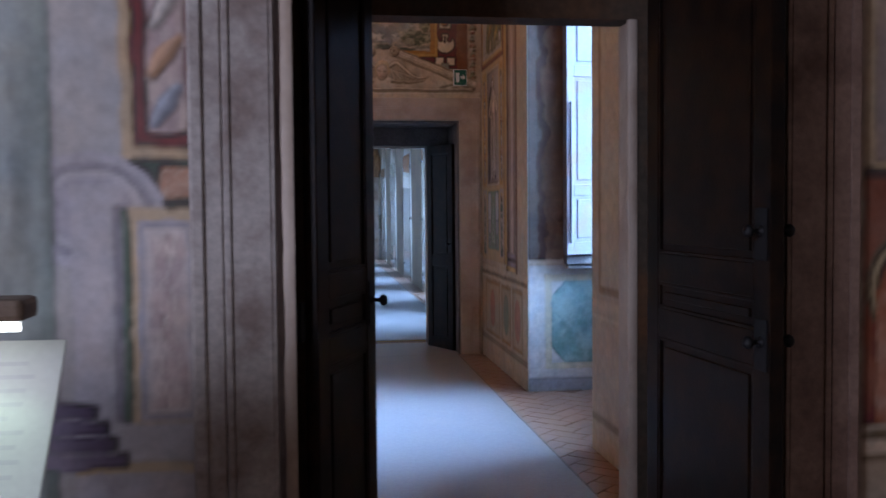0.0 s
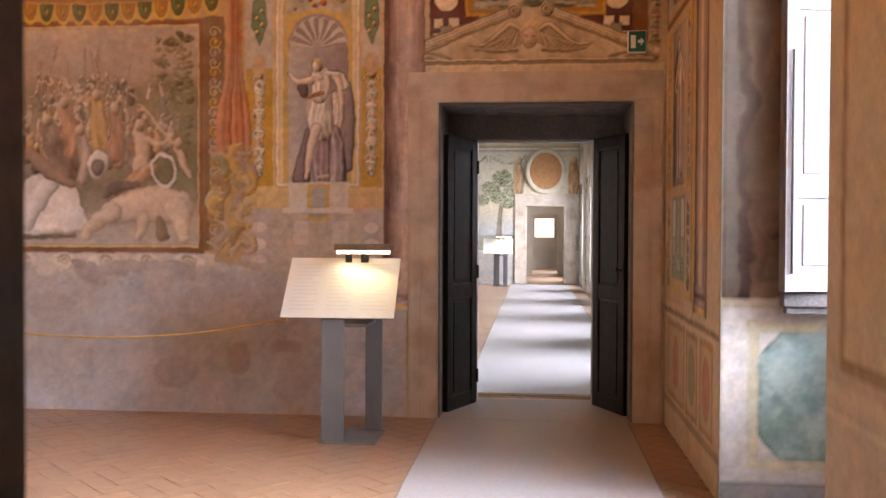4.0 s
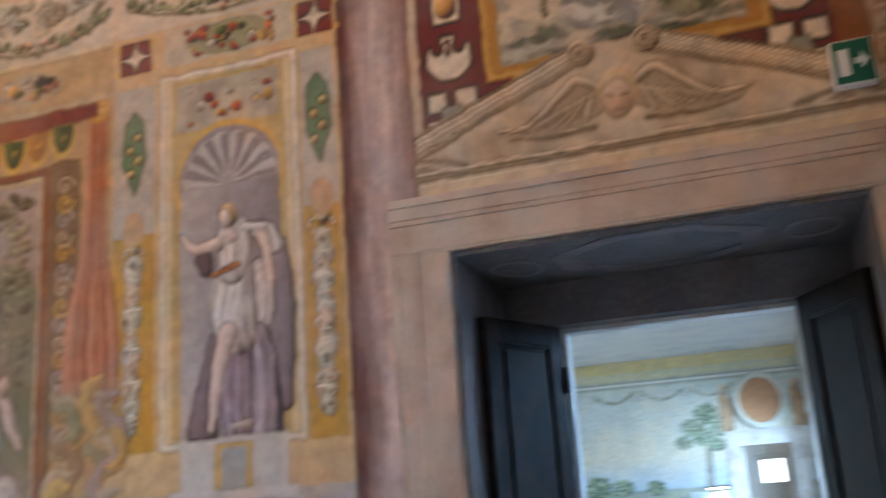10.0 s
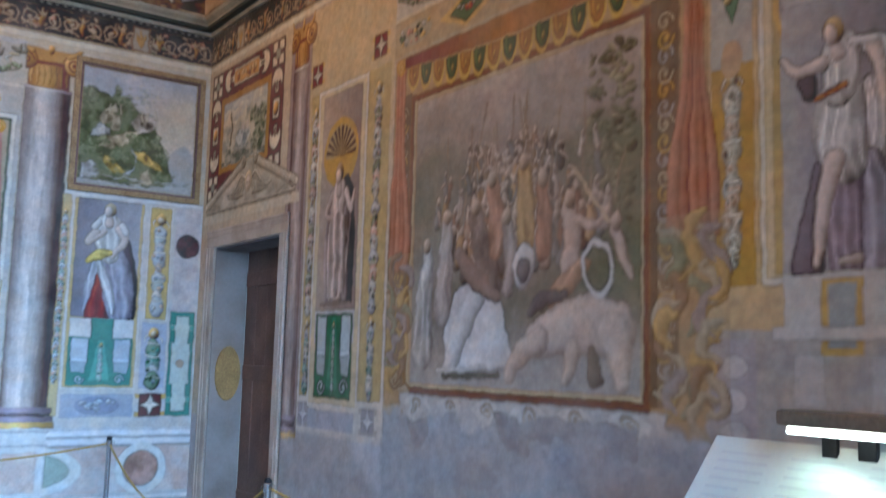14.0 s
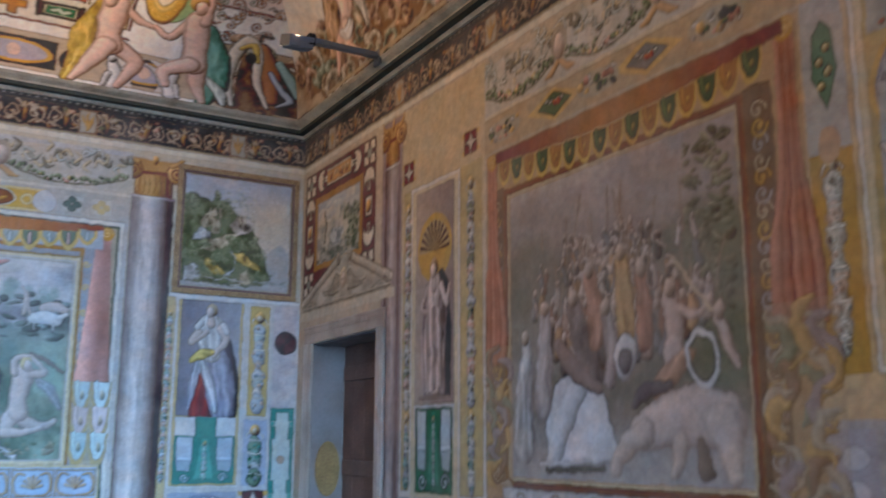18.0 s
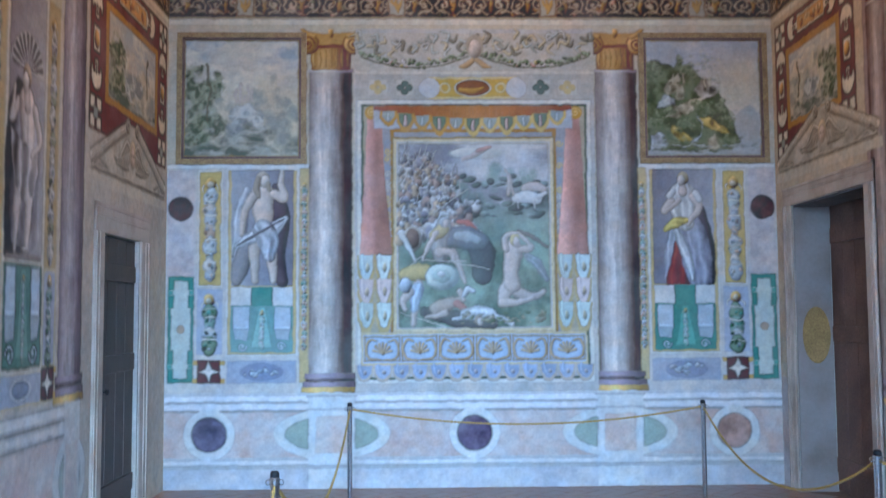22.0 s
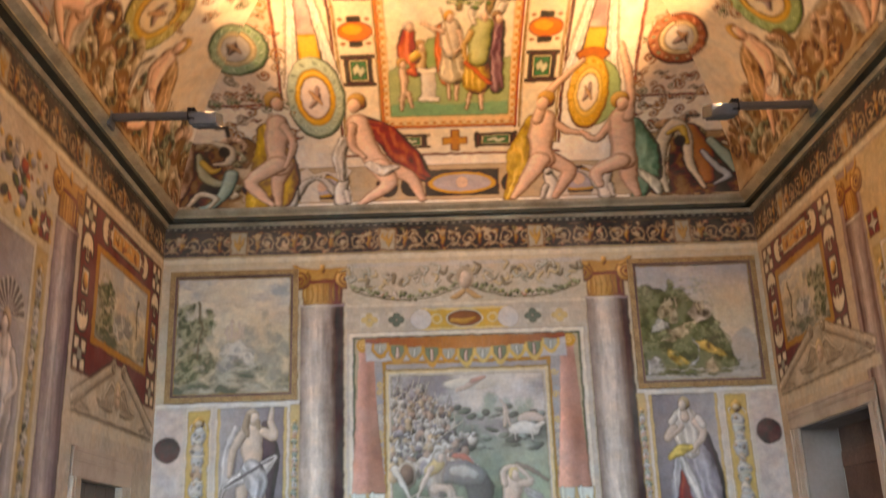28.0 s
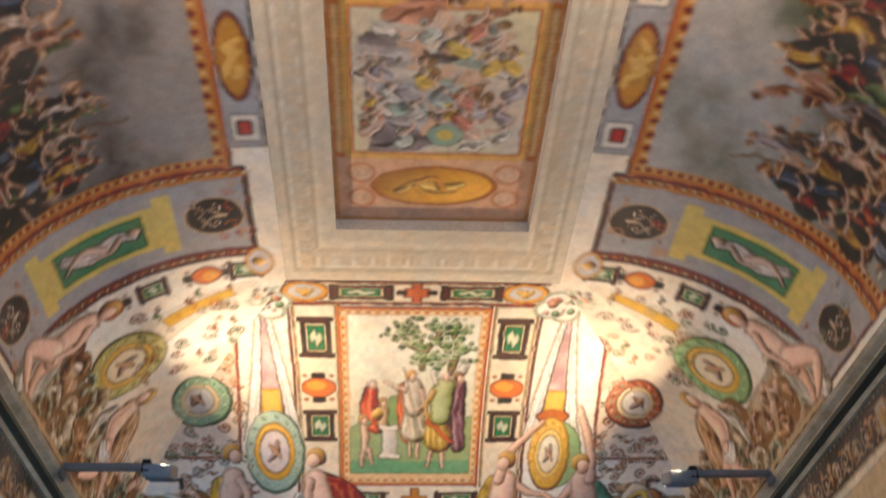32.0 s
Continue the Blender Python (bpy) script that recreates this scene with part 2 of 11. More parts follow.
def turned(rows, seg=24, bm=None, at=(0, 0, 0), arc=1.0, start=0.0, caps=True):
    """A lathe: rows of radius and height; arc: the share of the full turn."""
    bm = bm or bmesh.new()
    full = arc >= 0.999
    n = seg if full else seg + 1
    rings = [[bm.verts.new((at[0] + r * math.cos(start + arc * math.tau * i / seg), at[1] + r * math.sin(start + arc * math.tau * i / seg), at[2] + z)) for i in range(n)] for r, z in rows]
    for a, b in zip(rings, rings[1:]):
        for i in range(seg):
            j = (i + 1) % n
            bm.faces.new((a[i], a[j], b[j], b[i]))
    for ring in (rings[0], rings[-1]):
        if full and caps:
            bm.faces.new(ring)
    return bm


def swept(points, radius, seg=8, bm=None):
    bm = bm or bmesh.new()
    points = [Vector(p) for p in points]
    rings = []
    for i, p in enumerate(points):
        way = (points[min(i + 1, len(points) - 1)] - points[max(i - 1, 0)]).normalized()
        side = way.cross(Vector((0, 0, 1)) if abs(way.z) < 0.9 else Vector((1, 0, 0))).normalized()
        up = side.cross(way)
        rings.append([bm.verts.new(p + radius * (math.cos(math.tau * k / seg) * side + math.sin(math.tau * k / seg) * up)) for k in range(seg)])
    for a, b in zip(rings, rings[1:]):
        for k in range(seg):
            bm.faces.new((a[k], a[(k + 1) % seg], b[(k + 1) % seg], b[k]))
    bm.faces.new(rings[0])
    bm.faces.new(rings[-1])
    return bm


def moulding(profile, a, b, out, bm=None):
    """A straight moulding from a to b: profile rows of (out, up)."""
    bm = bm or bmesh.new()
    a, b, out = Vector(a), Vector(b), Vector(out)
    ends = [[bm.verts.new(p + out * o + Vector((0, 0, u))) for o, u in profile] for p in (a, b)]
    n = len(profile)
    for i in range(n):
        j = (i + 1) % n
        bm.faces.new((ends[0][i], ends[0][j], ends[1][j], ends[1][i]))
    bm.faces.new(ends[0])
    bm.faces.new(ends[1])
    return bm


# ---- painted walls ----
def tint(c, k):
    return np.clip(np.asarray(c, float) * k, 0.0, 1.0)


def blend(a, b, t):
    a, b = np.asarray(a, float), np.asarray(b, float)
    t = np.asarray(t, float)
    return a + (b - a) * (t[..., None] if t.ndim else t)


def clamp(t):
    return np.clip(t, 0.0, 1.0)


LATTICE = np.random.RandomState(7).rand(256, 256)


def nz(x, y, seed=0.0):
    """Smooth noise from -0.5 to 0.5 over arrays."""
    x, y = np.broadcast_arrays(np.asarray(x, float) + seed * 17.3, np.asarray(y, float) - seed * 9.1)
    i, j = np.floor(x).astype(int), np.floor(y).astype(int)
    a, b = x - i, y - j
    a, b = a * a * (3 - 2 * a), b * b * (3 - 2 * b)
    g = lambda p, q: LATTICE[(i + p) % 256, (j + q) % 256]
    return (g(0, 0) * (1 - a) + g(1, 0) * a) * (1 - b) + (g(0, 1) * (1 - a) + g(1, 1) * a) * b - 0.5


def fbm(x, y, seed=0.0, octaves=4):
    out, k = 0.0, 1.0
    for n in range(octaves):
        out = out + nz(x * 2 ** n, y * 2 ** n, seed + n) * k
        k *= 0.55
    return out


class Fresco:
    """A painted surface: colours are laid on with soft, unsteady edges, worn by time, and then carried by a fine mesh. place(u, v, d) gives the point at u along, v up and d out of the surface."""

    def __init__(self, place, u0, u1, v0, v1, step, ground=(0.5, 0.44, 0.34), ratio=1.0, wobble=0.005, edge=0.004):
        self.place, self.box, self.step, self.ratio, self.edge = place, (u0, u1, v0, v1), step, ratio, edge
        self.nu, self.nv = int(math.ceil((u1 - u0) / step)) + 1, int(math.ceil((v1 - v0) / (step * ratio))) + 1
        self.u, self.v = np.meshgrid(np.linspace(u0, u1, self.nu), np.linspace(v0, v1, self.nv))
        self.su, self.sv = (u1 - u0) / (self.nu - 1), (v1 - v0) / (self.nv - 1)
        k = 14.0
        self.wu = self.u + wobble * 2 * fbm(self.u * k, self.v * k / ratio, 3.0, 3)
        self.wv = self.v + wobble * ratio * 2 * fbm(self.u * k, self.v * k / ratio, 8.0, 3)
        self.px = np.empty(self.u.shape + (3,))
        self.px[:] = ground
        self.soft = edge + 0.5 * step

    def window(self, u0, u1, v0, v1, pad=0.02):
        b = self.box
        p = pad * self.ratio
        i0, i1 = int((u0 - pad - b[0]) / self.su), int((u1 + pad - b[0]) / self.su) + 2
        j0, j1 = int((v0 - p - b[2]) / self.sv), int((v1 + p - b[2]) / self.sv) + 2
        i0, j0, i1, j1 = max(0, i0), max(0, j0), min(self.nu, i1), min(self.nv, j1)
        return (slice(j0, j1), slice(i0, i1)) if i1 > i0 and j1 > j0 else None

    def lay(self, w, mask, colour, *at):
        c = colour(*at) if callable(colour) else np.asarray(colour, float)
        self.px[w] += (c - self.px[w]) * mask[..., None]

    def field(self, u0, u1, v0, v1, colour, *unused):
        """A rectangle; colour: one, or a function of (s, t) from 0 to 1."""
        w = self.window(min(u0, u1), max(u0, u1), min(v0, v1), max(v0, v1))
        if w:
            u, v = self.wu[w], self.wv[w]
            m = clamp(0.5 + np.minimum(np.minimum(u - u0, u1 - u), np.minimum(v - v0, v1 - v) / self.ratio) / self.soft)
            self.lay(w, m, colour, clamp((u - u0) / (u1 - u0)), clamp((v - v0) / (v1 - v0)))

    def poly(self, pts, colour, *unused):
        pu, pv = [p[0] for p in pts], [p[1] for p in pts]
        w = self.window(min(pu), max(pu), min(pv), max(pv))
        if w is None:
            return
        u, v = self.wu[w], self.wv[w]
        inside, near = np.zeros(u.shape, bool), np.full(u.shape, 9.0)
        r = self.ratio
        for (a, b), (c, d) in zip(pts, pts[1:] + pts[:1]):
            if b != d:
                inside ^= ((b > v) != (d > v)) & (u < (c - a) * (v - b) / (d - b) + a)
            eu, ev = c - a, (d - b) / r
            l = eu * eu + ev * ev + 1e-12
            t = clamp(((u - a) * eu + (v - b) / r * ev) / l)
            near = np.minimum(near, np.hypot(u - a - t * eu, (v - b) / r - t * ev))
        self.lay(w, clamp(0.5 + np.where(inside, near, -near) / self.soft), colour, u, v)

    def disc(self, u, v, ru, rv, colour, lift=1, seg=0, turn=0.0, inner=0.0, model=0.0):
        big = max(ru, rv / self.ratio)
        w = self.window(u - big, u + big, v - big * self.ratio, v + big * self.ratio)
        if w is None:
            return
        x, y = self.wu[w] - u, (self.wv[w] - v) / self.ratio
        c, s = math.cos(turn), math.sin(turn)
        x, y = (x * c + y * s) / max(ru, 1e-6), (y * c - x * s) / max(rv / self.ratio, 1e-6)
        q, k = np.hypot(x, y), min(ru, rv / self.ratio)
        m = clamp(0.5 + (1 - q) * k / self.soft)
        if inner:
            m = m * clamp(0.5 + (q - inner) * k / self.soft)
        if model and not callable(colour):
            base = np.asarray(colour, float)
            colour = lambda a, b: np.clip(base * (1 + model * (0.7 * y - 0.5 * x - 0.25 * q * q))[..., None], 0, 1)
        self.lay(w, m, colour, self.wu[w], self.wv[w])

    def border(self, u0, u1, v0, v1, wd, colour, *unused):
        h = wd * self.ratio
        for a, b, c, d in ((u0, u1, v0, v0 + h), (u0, u1, v1 - h, v1), (u0, u0 + wd, v0, v1), (u1 - wd, u1, v0, v1)):
            self.field(a, b, c, d, colour)

    def line(self, pts, wd, colour, *unused):
        pu, pv = [p[0] for p in pts], [p[1] for p in pts]
        w = self.window(min(pu) - wd, max(pu) + wd, min(pv) - wd, max(pv) + wd)
        if w is None:
            return
        u, v, r = self.wu[w], self.wv[w], self.ratio
        near = np.full(u.shape, 9.0)
        for (a, b), (c, d) in zip(pts, pts[1:]):
            eu, ev = c - a, (d - b) / r
            t = clamp(((u - a) * eu + (v - b) / r * ev) / (eu * eu + ev * ev + 1e-12))
            near = np.minimum(near, np.hypot(u - a - t * eu, (v - b) / r - t * ev))
        self.lay(w, clamp(0.5 + (wd / 2 - near) / self.soft), colour, u, v)

    def brush(self, pts, widths, colour, model=0.5, folds=0.0, line=0.2):
        """One stroke along a bent path that swells and thins: lit from the upper left, dark along its rim; folds: pleats across its width."""
        k, n = self.ratio, 4
        p = np.asarray(pts, float)
        w = np.interp(np.linspace(0, 1, len(p)), np.linspace(0, 1, len(widths)), widths)
        ext = np.vstack([2 * p[0] - p[1], p, 2 * p[-1] - p[-2]])
        path, half = [], []
        for i in range(len(p) - 1):
            a, b, c, d = ext[i:i + 4]
            for t in np.arange(n) / n:
                path.append(0.5 * (2 * b + (c - a) * t + (2 * a - 5 * b + 4 * c - d) * t * t + (3 * b - a - 3 * c + d) * t ** 3))
                half.append((w[i] + (w[i + 1] - w[i]) * t) / 2)
        path.append(p[-1]), half.append(w[-1] / 2)
        path, big = np.array(path), max(half)
        win = self.window(path[:, 0].min() - big, path[:, 0].max() + big, path[:, 1].min() - big * k, path[:, 1].max() + big * k)
        if win is None:
            return
        u, v = self.wu[win], self.wv[win] / k
        q, nx, ny, lat, hw = np.full(u.shape, 99.0), np.zeros(u.shape), np.zeros(u.shape), np.zeros(u.shape), np.ones(u.shape)
        for i in range(len(path) - 1):
            (a, b), (c, d) = path[i], path[i + 1]
            b, d = b / k, d / k
            eu, ev = c - a, d - b
            l = math.hypot(eu, ev) + 1e-9
            t = clamp(((u - a) * eu + (v - b) * ev) / (l * l))
            h = half[i] + (half[i + 1] - half[i]) * t
            dx, dy = (u - a - t * eu) / h, (v - b - t * ev) / h
            r = np.hypot(dx, dy)
            near = r < q
            q, nx, ny, hw = np.where(near, r, q), np.where(near, dx, nx), np.where(near, dy, ny), np.where(near, h, hw)
            lat = np.where(near, (dx * ev - dy * eu) / l, lat)
        shade = 1 + model * (0.42 * ny - 0.42 * nx - 0.30 * q * q)
        if folds:
            shade = shade * (1 + 0.17 * np.sin(lat * folds + 7.0 * fbm(u * 4, v * 3, folds, 3)) + 0.5 * fbm(u * 16, v * 5, folds, 3))
        shade = shade * (1 - line * clamp((q - 0.72) * 3.6))
        c = np.asarray(colour, float)
        self.lay(win, clamp(0.5 + (1 - q) * hw / self.soft), np.clip(c * shade[..., None], 0.01, 0.85))

    def dabs(self, u0, u1, v0, v1, n, colours, r0, r1, lift=1, rng=random, flat=1.0, seg=9):
        for _ in range(n):
            r = rng.uniform(r0, r1)
            h = r * flat * rng.uniform(0.5, 1.1)
            c = tint(rng.choice(colours), rng.uniform(0.7, 1.25))
            self.disc(rng.uniform(u0 + r, u1 - r), rng.uniform(v0 + h, v1 - h), r, h, c, turn=rng.uniform(-0.8, 0.8), model=0.5)

    def smear(self, u0, u1, v0, v1, amp=0.03, freq=9.0, seed=0.0):
        """Wet paint dragged about: shapes within the rectangle run into each other."""
        w = self.window(u0, u1, v0, v1, 0.0)
        if w is None:
            return
        u, v = self.u[w], self.v[w]
        x, y = u * freq, v / self.ratio * freq
        inner = clamp(np.minimum(np.minimum(u - u0, u1 - u), np.minimum(v - v0, v1 - v) / self.ratio) / (amp * 2))
        self.px[w] = self.sample(u + amp * 2 * inner * fbm(x, y, seed + 31, 3), v + amp * 2 * self.ratio * inner * fbm(x, y, seed + 47, 3))

    def veil(self, u0, u1, v0, v1, colour, part):
        """A thin wash over a rectangle."""
        w = self.window(u0, u1, v0, v1, 0.0)
        if w:
            self.px[w] += (np.asarray(colour) - self.px[w]) * part

    def age(self, fade=0.25, dust=(0.50, 0.42, 0.32), grain=0.16, seed=0.0, mute=0.85, line=0.5, contrast=1.22):
        """Drawn contours, brush grain, stains and rubbed patches over all that was laid."""
        u, v = self.u, self.v / self.ratio
        lum = self.px.mean(-1, keepdims=True)
        gy, gx = np.gradient(lum[..., 0])
        self.px = lum + (self.px - lum) * mute
        self.px *= (1 - line * clamp(np.hypot(gx, gy) * 5 - 0.08))[..., None]
        self.px = np.clip(0.40 + contrast * (self.px - 0.40), 0.012, 0.85)
        self.px *= (1 + grain * 1.6 * fbm(u * 22, v * 22, seed + 2, 3) + grain * fbm(u * 4, v * 4, seed + 5, 3))[..., None]
        warm = 0.10 * fbm(u * 9, v * 9, seed + 11, 3)
        self.px *= np.stack([1 + warm, 1 + 0 * warm, 1 - warm], -1)
        patch = clamp((fbm(u * 1.7, v * 1.7, seed + 21, 5) + 0.12) * 2.2) * fade
        self.px += (np.asarray(dust) - self.px) * patch[..., None]
        np.clip(self.px, 0.005, 0.85, out=self.px)
        return self

    def sample(self, u, v):
        b = self.box
        x, y = np.clip((u - b[0]) / self.su, 0, self.nu - 1.001), np.clip((v - b[2]) / self.sv, 0, self.nv - 1.001)
        i, j = x.astype(int), y.astype(int)
        a, c = (x - i)[..., None], (y - j)[..., None]
        p = self.px
        return (p[j, i] * (1 - a) + p[j, i + 1] * a) * (1 - c) + (p[j + 1, i] * (1 - a) + p[j + 1, i + 1] * a) * c

    def panel(self, name, parent, label, u0, u1, v0, v1, step=None, holes=(), mat=None, depth=0.004, nu=0, nv=0, bounds=None, relief=0.0):
        """One painted panel as a mesh of its own; holes: openings left free; bounds: the ends of the row at v."""
        step = step or self.step
        nu, nv = nu or max(2, int(round((u1 - u0) / step))), nv or max(2, int(round((v1 - v0) / (step * self.ratio))))
        s, t = np.meshgrid(np.linspace(0, 1, nu + 1), np.linspace(0, 1, nv + 1))
        v = v0 + (v1 - v0) * t
        if bounds:
            lo, hi = bounds(v)
            lo, hi = np.maximum(lo, u0), np.minimum(hi, u1)
            u = lo + (hi - lo) * s
        else:
            u = u0 + (u1 - u0) * s
        x, y, z = self.place(u, v, depth)
        co = np.stack(np.broadcast_arrays(x + 0 * u, y + 0 * u, z + 0 * u), -1).reshape(-1, 3)
        col = np.concatenate([self.sample(u, v), np.ones(u.shape + (1,))], -1).reshape(-1, 4)
        k = (np.arange(nv)[:, None] * (nu + 1) + np.arange(nu)[None, :])
        cu, cv = (u[:-1, :-1] + u[1:, 1:]) / 2, (v[:-1, :-1] + v[1:, 1:]) / 2
        keep = np.ones(k.shape, bool)
        for a, b, c, d in holes:
            keep &= ~((cu > a) & (cu < b) & (cv > c) & (cv < d))
        k = k[keep]
        quads = np.stack([k, k + 1, k + nu + 2, k + nu + 1], -1)
        me = bpy.data.meshes.new(name)
        me.vertices.add(len(co))
        me.vertices.foreach_set("co", co.astype(np.float32).ravel())
        me.loops.add(quads.size)
        me.loops.foreach_set("vertex_index", quads.ravel().astype(np.int32))
        me.polygons.add(len(quads))
        me.polygons.foreach_set("loop_start", np.arange(0, quads.size, 4, dtype=np.int32))
        me.update()
        at = me.color_attributes.new("paint", "FLOAT_COLOR", "POINT")
        at.data.foreach_set("color", col.astype(np.float32).ravel())
        me.materials.append(mat or FRESCO)
        ob = new(name, me)
        ob.parent = parent
        if label:
            ob["label"] = label
        return ob
# ---- the plan ----
XW, XE, YS, YN = -8.37, 1.50, 3.40, 9.28      # inner faces of the great room
CORNICE, CROWN = 4.82, 6.20                   # springing of the vault and its flat crown
FLAT = (-5.38, -1.50, 5.22, 7.40)             # the flat field of the vault
NORTH_DOOR, SOUTH_DOOR = (-0.38, 1.24, 2.65), (-0.80, 1.24, 2.65)
NORTH_BACK, SOUTH_BACK, FIRST_FACE = 10.25, 2.40, 1.55
NICHE = (4.96, 6.98, 4.3)
XG = 1.75                                     # east face of the gallery


def wall_with_holes(axis, face, back, a0, a1, z0, z1, holes):
    """A wall of boxes round its openings; holes: rows of (from, to, sill, head) along the wall."""
    bm = bmesh.new()

    def block(a, b, c, d):
        if b - a > 1e-4 and d - c > 1e-4:
            if axis == "y":
                add_box(bm, a, b, face, back, c, d)
            else:
                add_box(bm, face, back, a, b, c, d)
    at = a0
    for lo, hi, sill, head in sorted(holes):
        block(at, lo, z0, z1)
        block(lo, hi, z0, sill)
        block(lo, hi, head, z1)
        at = hi
    block(at, a1, z0, z1)
    return bm


WALL_TOP = 6.6
wall_north = setting("wall_north", wall_with_holes("y", YN, 10.05, XW - 0.5, 2.8, 0, WALL_TOP, [(NORTH_DOOR[0], NORTH_DOOR[1], 0, NORTH_DOOR[2]), (-7.98, -6.53, 0, 2.62)]), PLASTER, "frescoed plaster wall with a stone-cased doorway", "wall")
setting("wall_north_back", wall_with_holes("y", 10.05, NORTH_BACK, XW - 0.5, 2.8, 0, WALL_TOP, [(-0.12, 0.98, 0, 2.42)]), GREYSTONE, "dark grey plastered back of the thick wall", "wall")
wall_south = setting("wall_south", wall_with_holes("y", YS, 2.55, XW - 0.5, 2.8, 0, WALL_TOP, [(SOUTH_DOOR[0], SOUTH_DOOR[1], 0, SOUTH_DOOR[2]), (-7.52, -6.58, 0, 2.27)]), PLASTER, "frescoed plaster wall with a doorway", "wall")
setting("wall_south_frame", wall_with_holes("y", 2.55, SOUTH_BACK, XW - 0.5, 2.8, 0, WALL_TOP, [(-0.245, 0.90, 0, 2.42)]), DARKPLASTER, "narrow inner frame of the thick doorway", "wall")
wall_first = setting("wall_first_room", wall_with_holes("y", SOUTH_BACK, FIRST_FACE, XW - 0.5, 2.8, 0, WALL_TOP, [(-0.50, 1.12, 0, 2.75)]), PLASTER, "frescoed wall of the first room", "wall")
wall_west = setting("wall_west", box(XW - 0.5, XW, SOUTH_BACK, 10.05, 0, WALL_TOP), PLASTER, "frescoed plaster wall with painted columns", "wall")
wall_east = setting("wall_east", wall_with_holes("x", XE, 2.75, SOUTH_BACK, 10.05, 0, WALL_TOP, [(NICHE[0], NICHE[1], 0, NICHE[2])]), PLASTER, "frescoed plaster wall with a deep window niche", "wall")
setting("wall_east_window", wall_with_holes("x", 2.55, 2.80, NICHE[0] - 0.2, NICHE[1] + 0.2, 0, 4.6, [(5.12, 6.82, 1.20, 3.95)]), PLASTER, "thin window wall at the back of the niche", "wall")

PIT = (-7.05, -3.70, 3.48, 5.12)              # the glazed pit in the floor


def floor_mesh():
    bm = bmesh.new()
    x0, x1, y0, y1 = XW - 0.5, 2.8, -5.0, GALLERY_END + 12.0
    for a, b, c, d in ((x0, x1, y0, PIT[2]), (x0, x1, PIT[3], y1), (x0, PIT[0], PIT[2], PIT[3]), (PIT[1], x1, PIT[2], PIT[3])):
        add_box(bm, a, b, c, d, -0.30, -0.007)
    return bm


floor = setting("floor", floor_mesh(), GROUT, "terracotta tiled floor with dark joints", "floor")
pit_walls = bmesh.new()
for a, b, c, d in ((PIT[0] - 0.2, PIT[1] + 0.2, PIT[2] - 0.2, PIT[2] - 0.001), (PIT[0] - 0.2, PIT[1] + 0.2, PIT[3] + 0.001, PIT[3] + 0.2), (PIT[0] - 0.2, PIT[0] - 0.001, PIT[2], PIT[3]), (PIT[1] + 0.001, PIT[1] + 0.2, PIT[2], PIT[3])):
    add_box(pit_walls, a, b, c, d, -2.2, -0.31)
add_box(pit_walls, PIT[0] - 0.2, PIT[1] + 0.2, PIT[2] - 0.2, PIT[3] + 0.2, -2.4, -2.201)
setting("floor_pit", pit_walls, GREYSTONE, "dark masonry pit under the glass", "pit")
setting("gallery_floor", box(-6.0, XG, 17.0, GALLERY_END + 12, -0.006, -0.001), TILE, "worn terracotta floor of the gallery", "floor")

# first room, only its end wall is seen
# unseen wall; its opening is added to hold the fill lamp
setting("first_room_wall_west", wall_with_holes("x", -3.9, -4.1, -5.0, FIRST_FACE, 0, 6.0, [(-2.0, -0.6, 1.0, 3.2)]), PLASTER, "unseen plaster wall with an added opening", "wall")
setting("first_room_wall_east", box(2.2, 2.4, -5.0, FIRST_FACE, 0, 6.0), PLASTER, "plain plaster wall", "wall")
setting("first_room_wall_south", box(-4.1, 2.4, -5.2, -5.0, 0, 6.0), PLASTER, "plain plaster wall", "wall")
setting("first_room_ceiling", box(-4.1, 2.4, -5.2, FIRST_FACE, 5.4, 5.6), PLASTER, "plain plaster ceiling", "ceiling")

# the gallery beyond, with its windows, and the rooms past it
setting("gallery_wall_west", box(-6.2, -6.0, NORTH_BACK, GALLERY_END + 12, 0, 5.6), PLASTER, "plain plaster wall", "wall")
setting("gallery_wall_east", wall_with_holes("x", XG, 2.6, NORTH_BACK, GALLERY_END, 0, 5.6, [(g - 0.85, g + 0.85, 0.0, 3.9) for g in GALLERY_WINDOWS]), PLASTER, "plaster wall with a row of window niches", "wall")
gallery_end = setting("gallery_wall_end", wall_with_holes("y", GALLERY_END, GALLERY_END + 0.8, -6.2, 2.6, 0, 5.6, [(0.21, 1.31, 0, 2.33)]), PLASTER, "end wall of the gallery with a doorway", "wall")
setting("far_room_wall", wall_with_holes("y", GALLERY_END + 6, GALLERY_END + 6.8, -6.2, 2.6, 0, 5.6, [(0.38, 1.29, 0, 2.2)]), PLASTER, "plain plaster wall with a doorway", "wall")
setting("far_room_wall_east", wall_with_holes("x", XG, 2.6, GALLERY_END + 0.8, GALLERY_END + 12, 0, 5.6, [(GALLERY_END + 2.4, GALLERY_END + 4.0, 0, 3.6), (GALLERY_END + 8, GALLERY_END + 9.8, 0, 3.6)]), PLASTER, "plaster wall with window niches", "wall")
setting("end_wall", wall_with_holes("y", GALLERY_END + 12, GALLERY_END + 12.3, -6.2, 2.6, 0, 5.6, [(0.47, 1.27, 1.34, 2.12)]), PLASTER, "end wall with a small window", "wall")
setting("gallery_ceiling", box(-6.2, 2.6, NORTH_BACK, GALLERY_END + 12.3, 4.6, 4.8), PLASTER, "plain plaster ceiling", "ceiling")


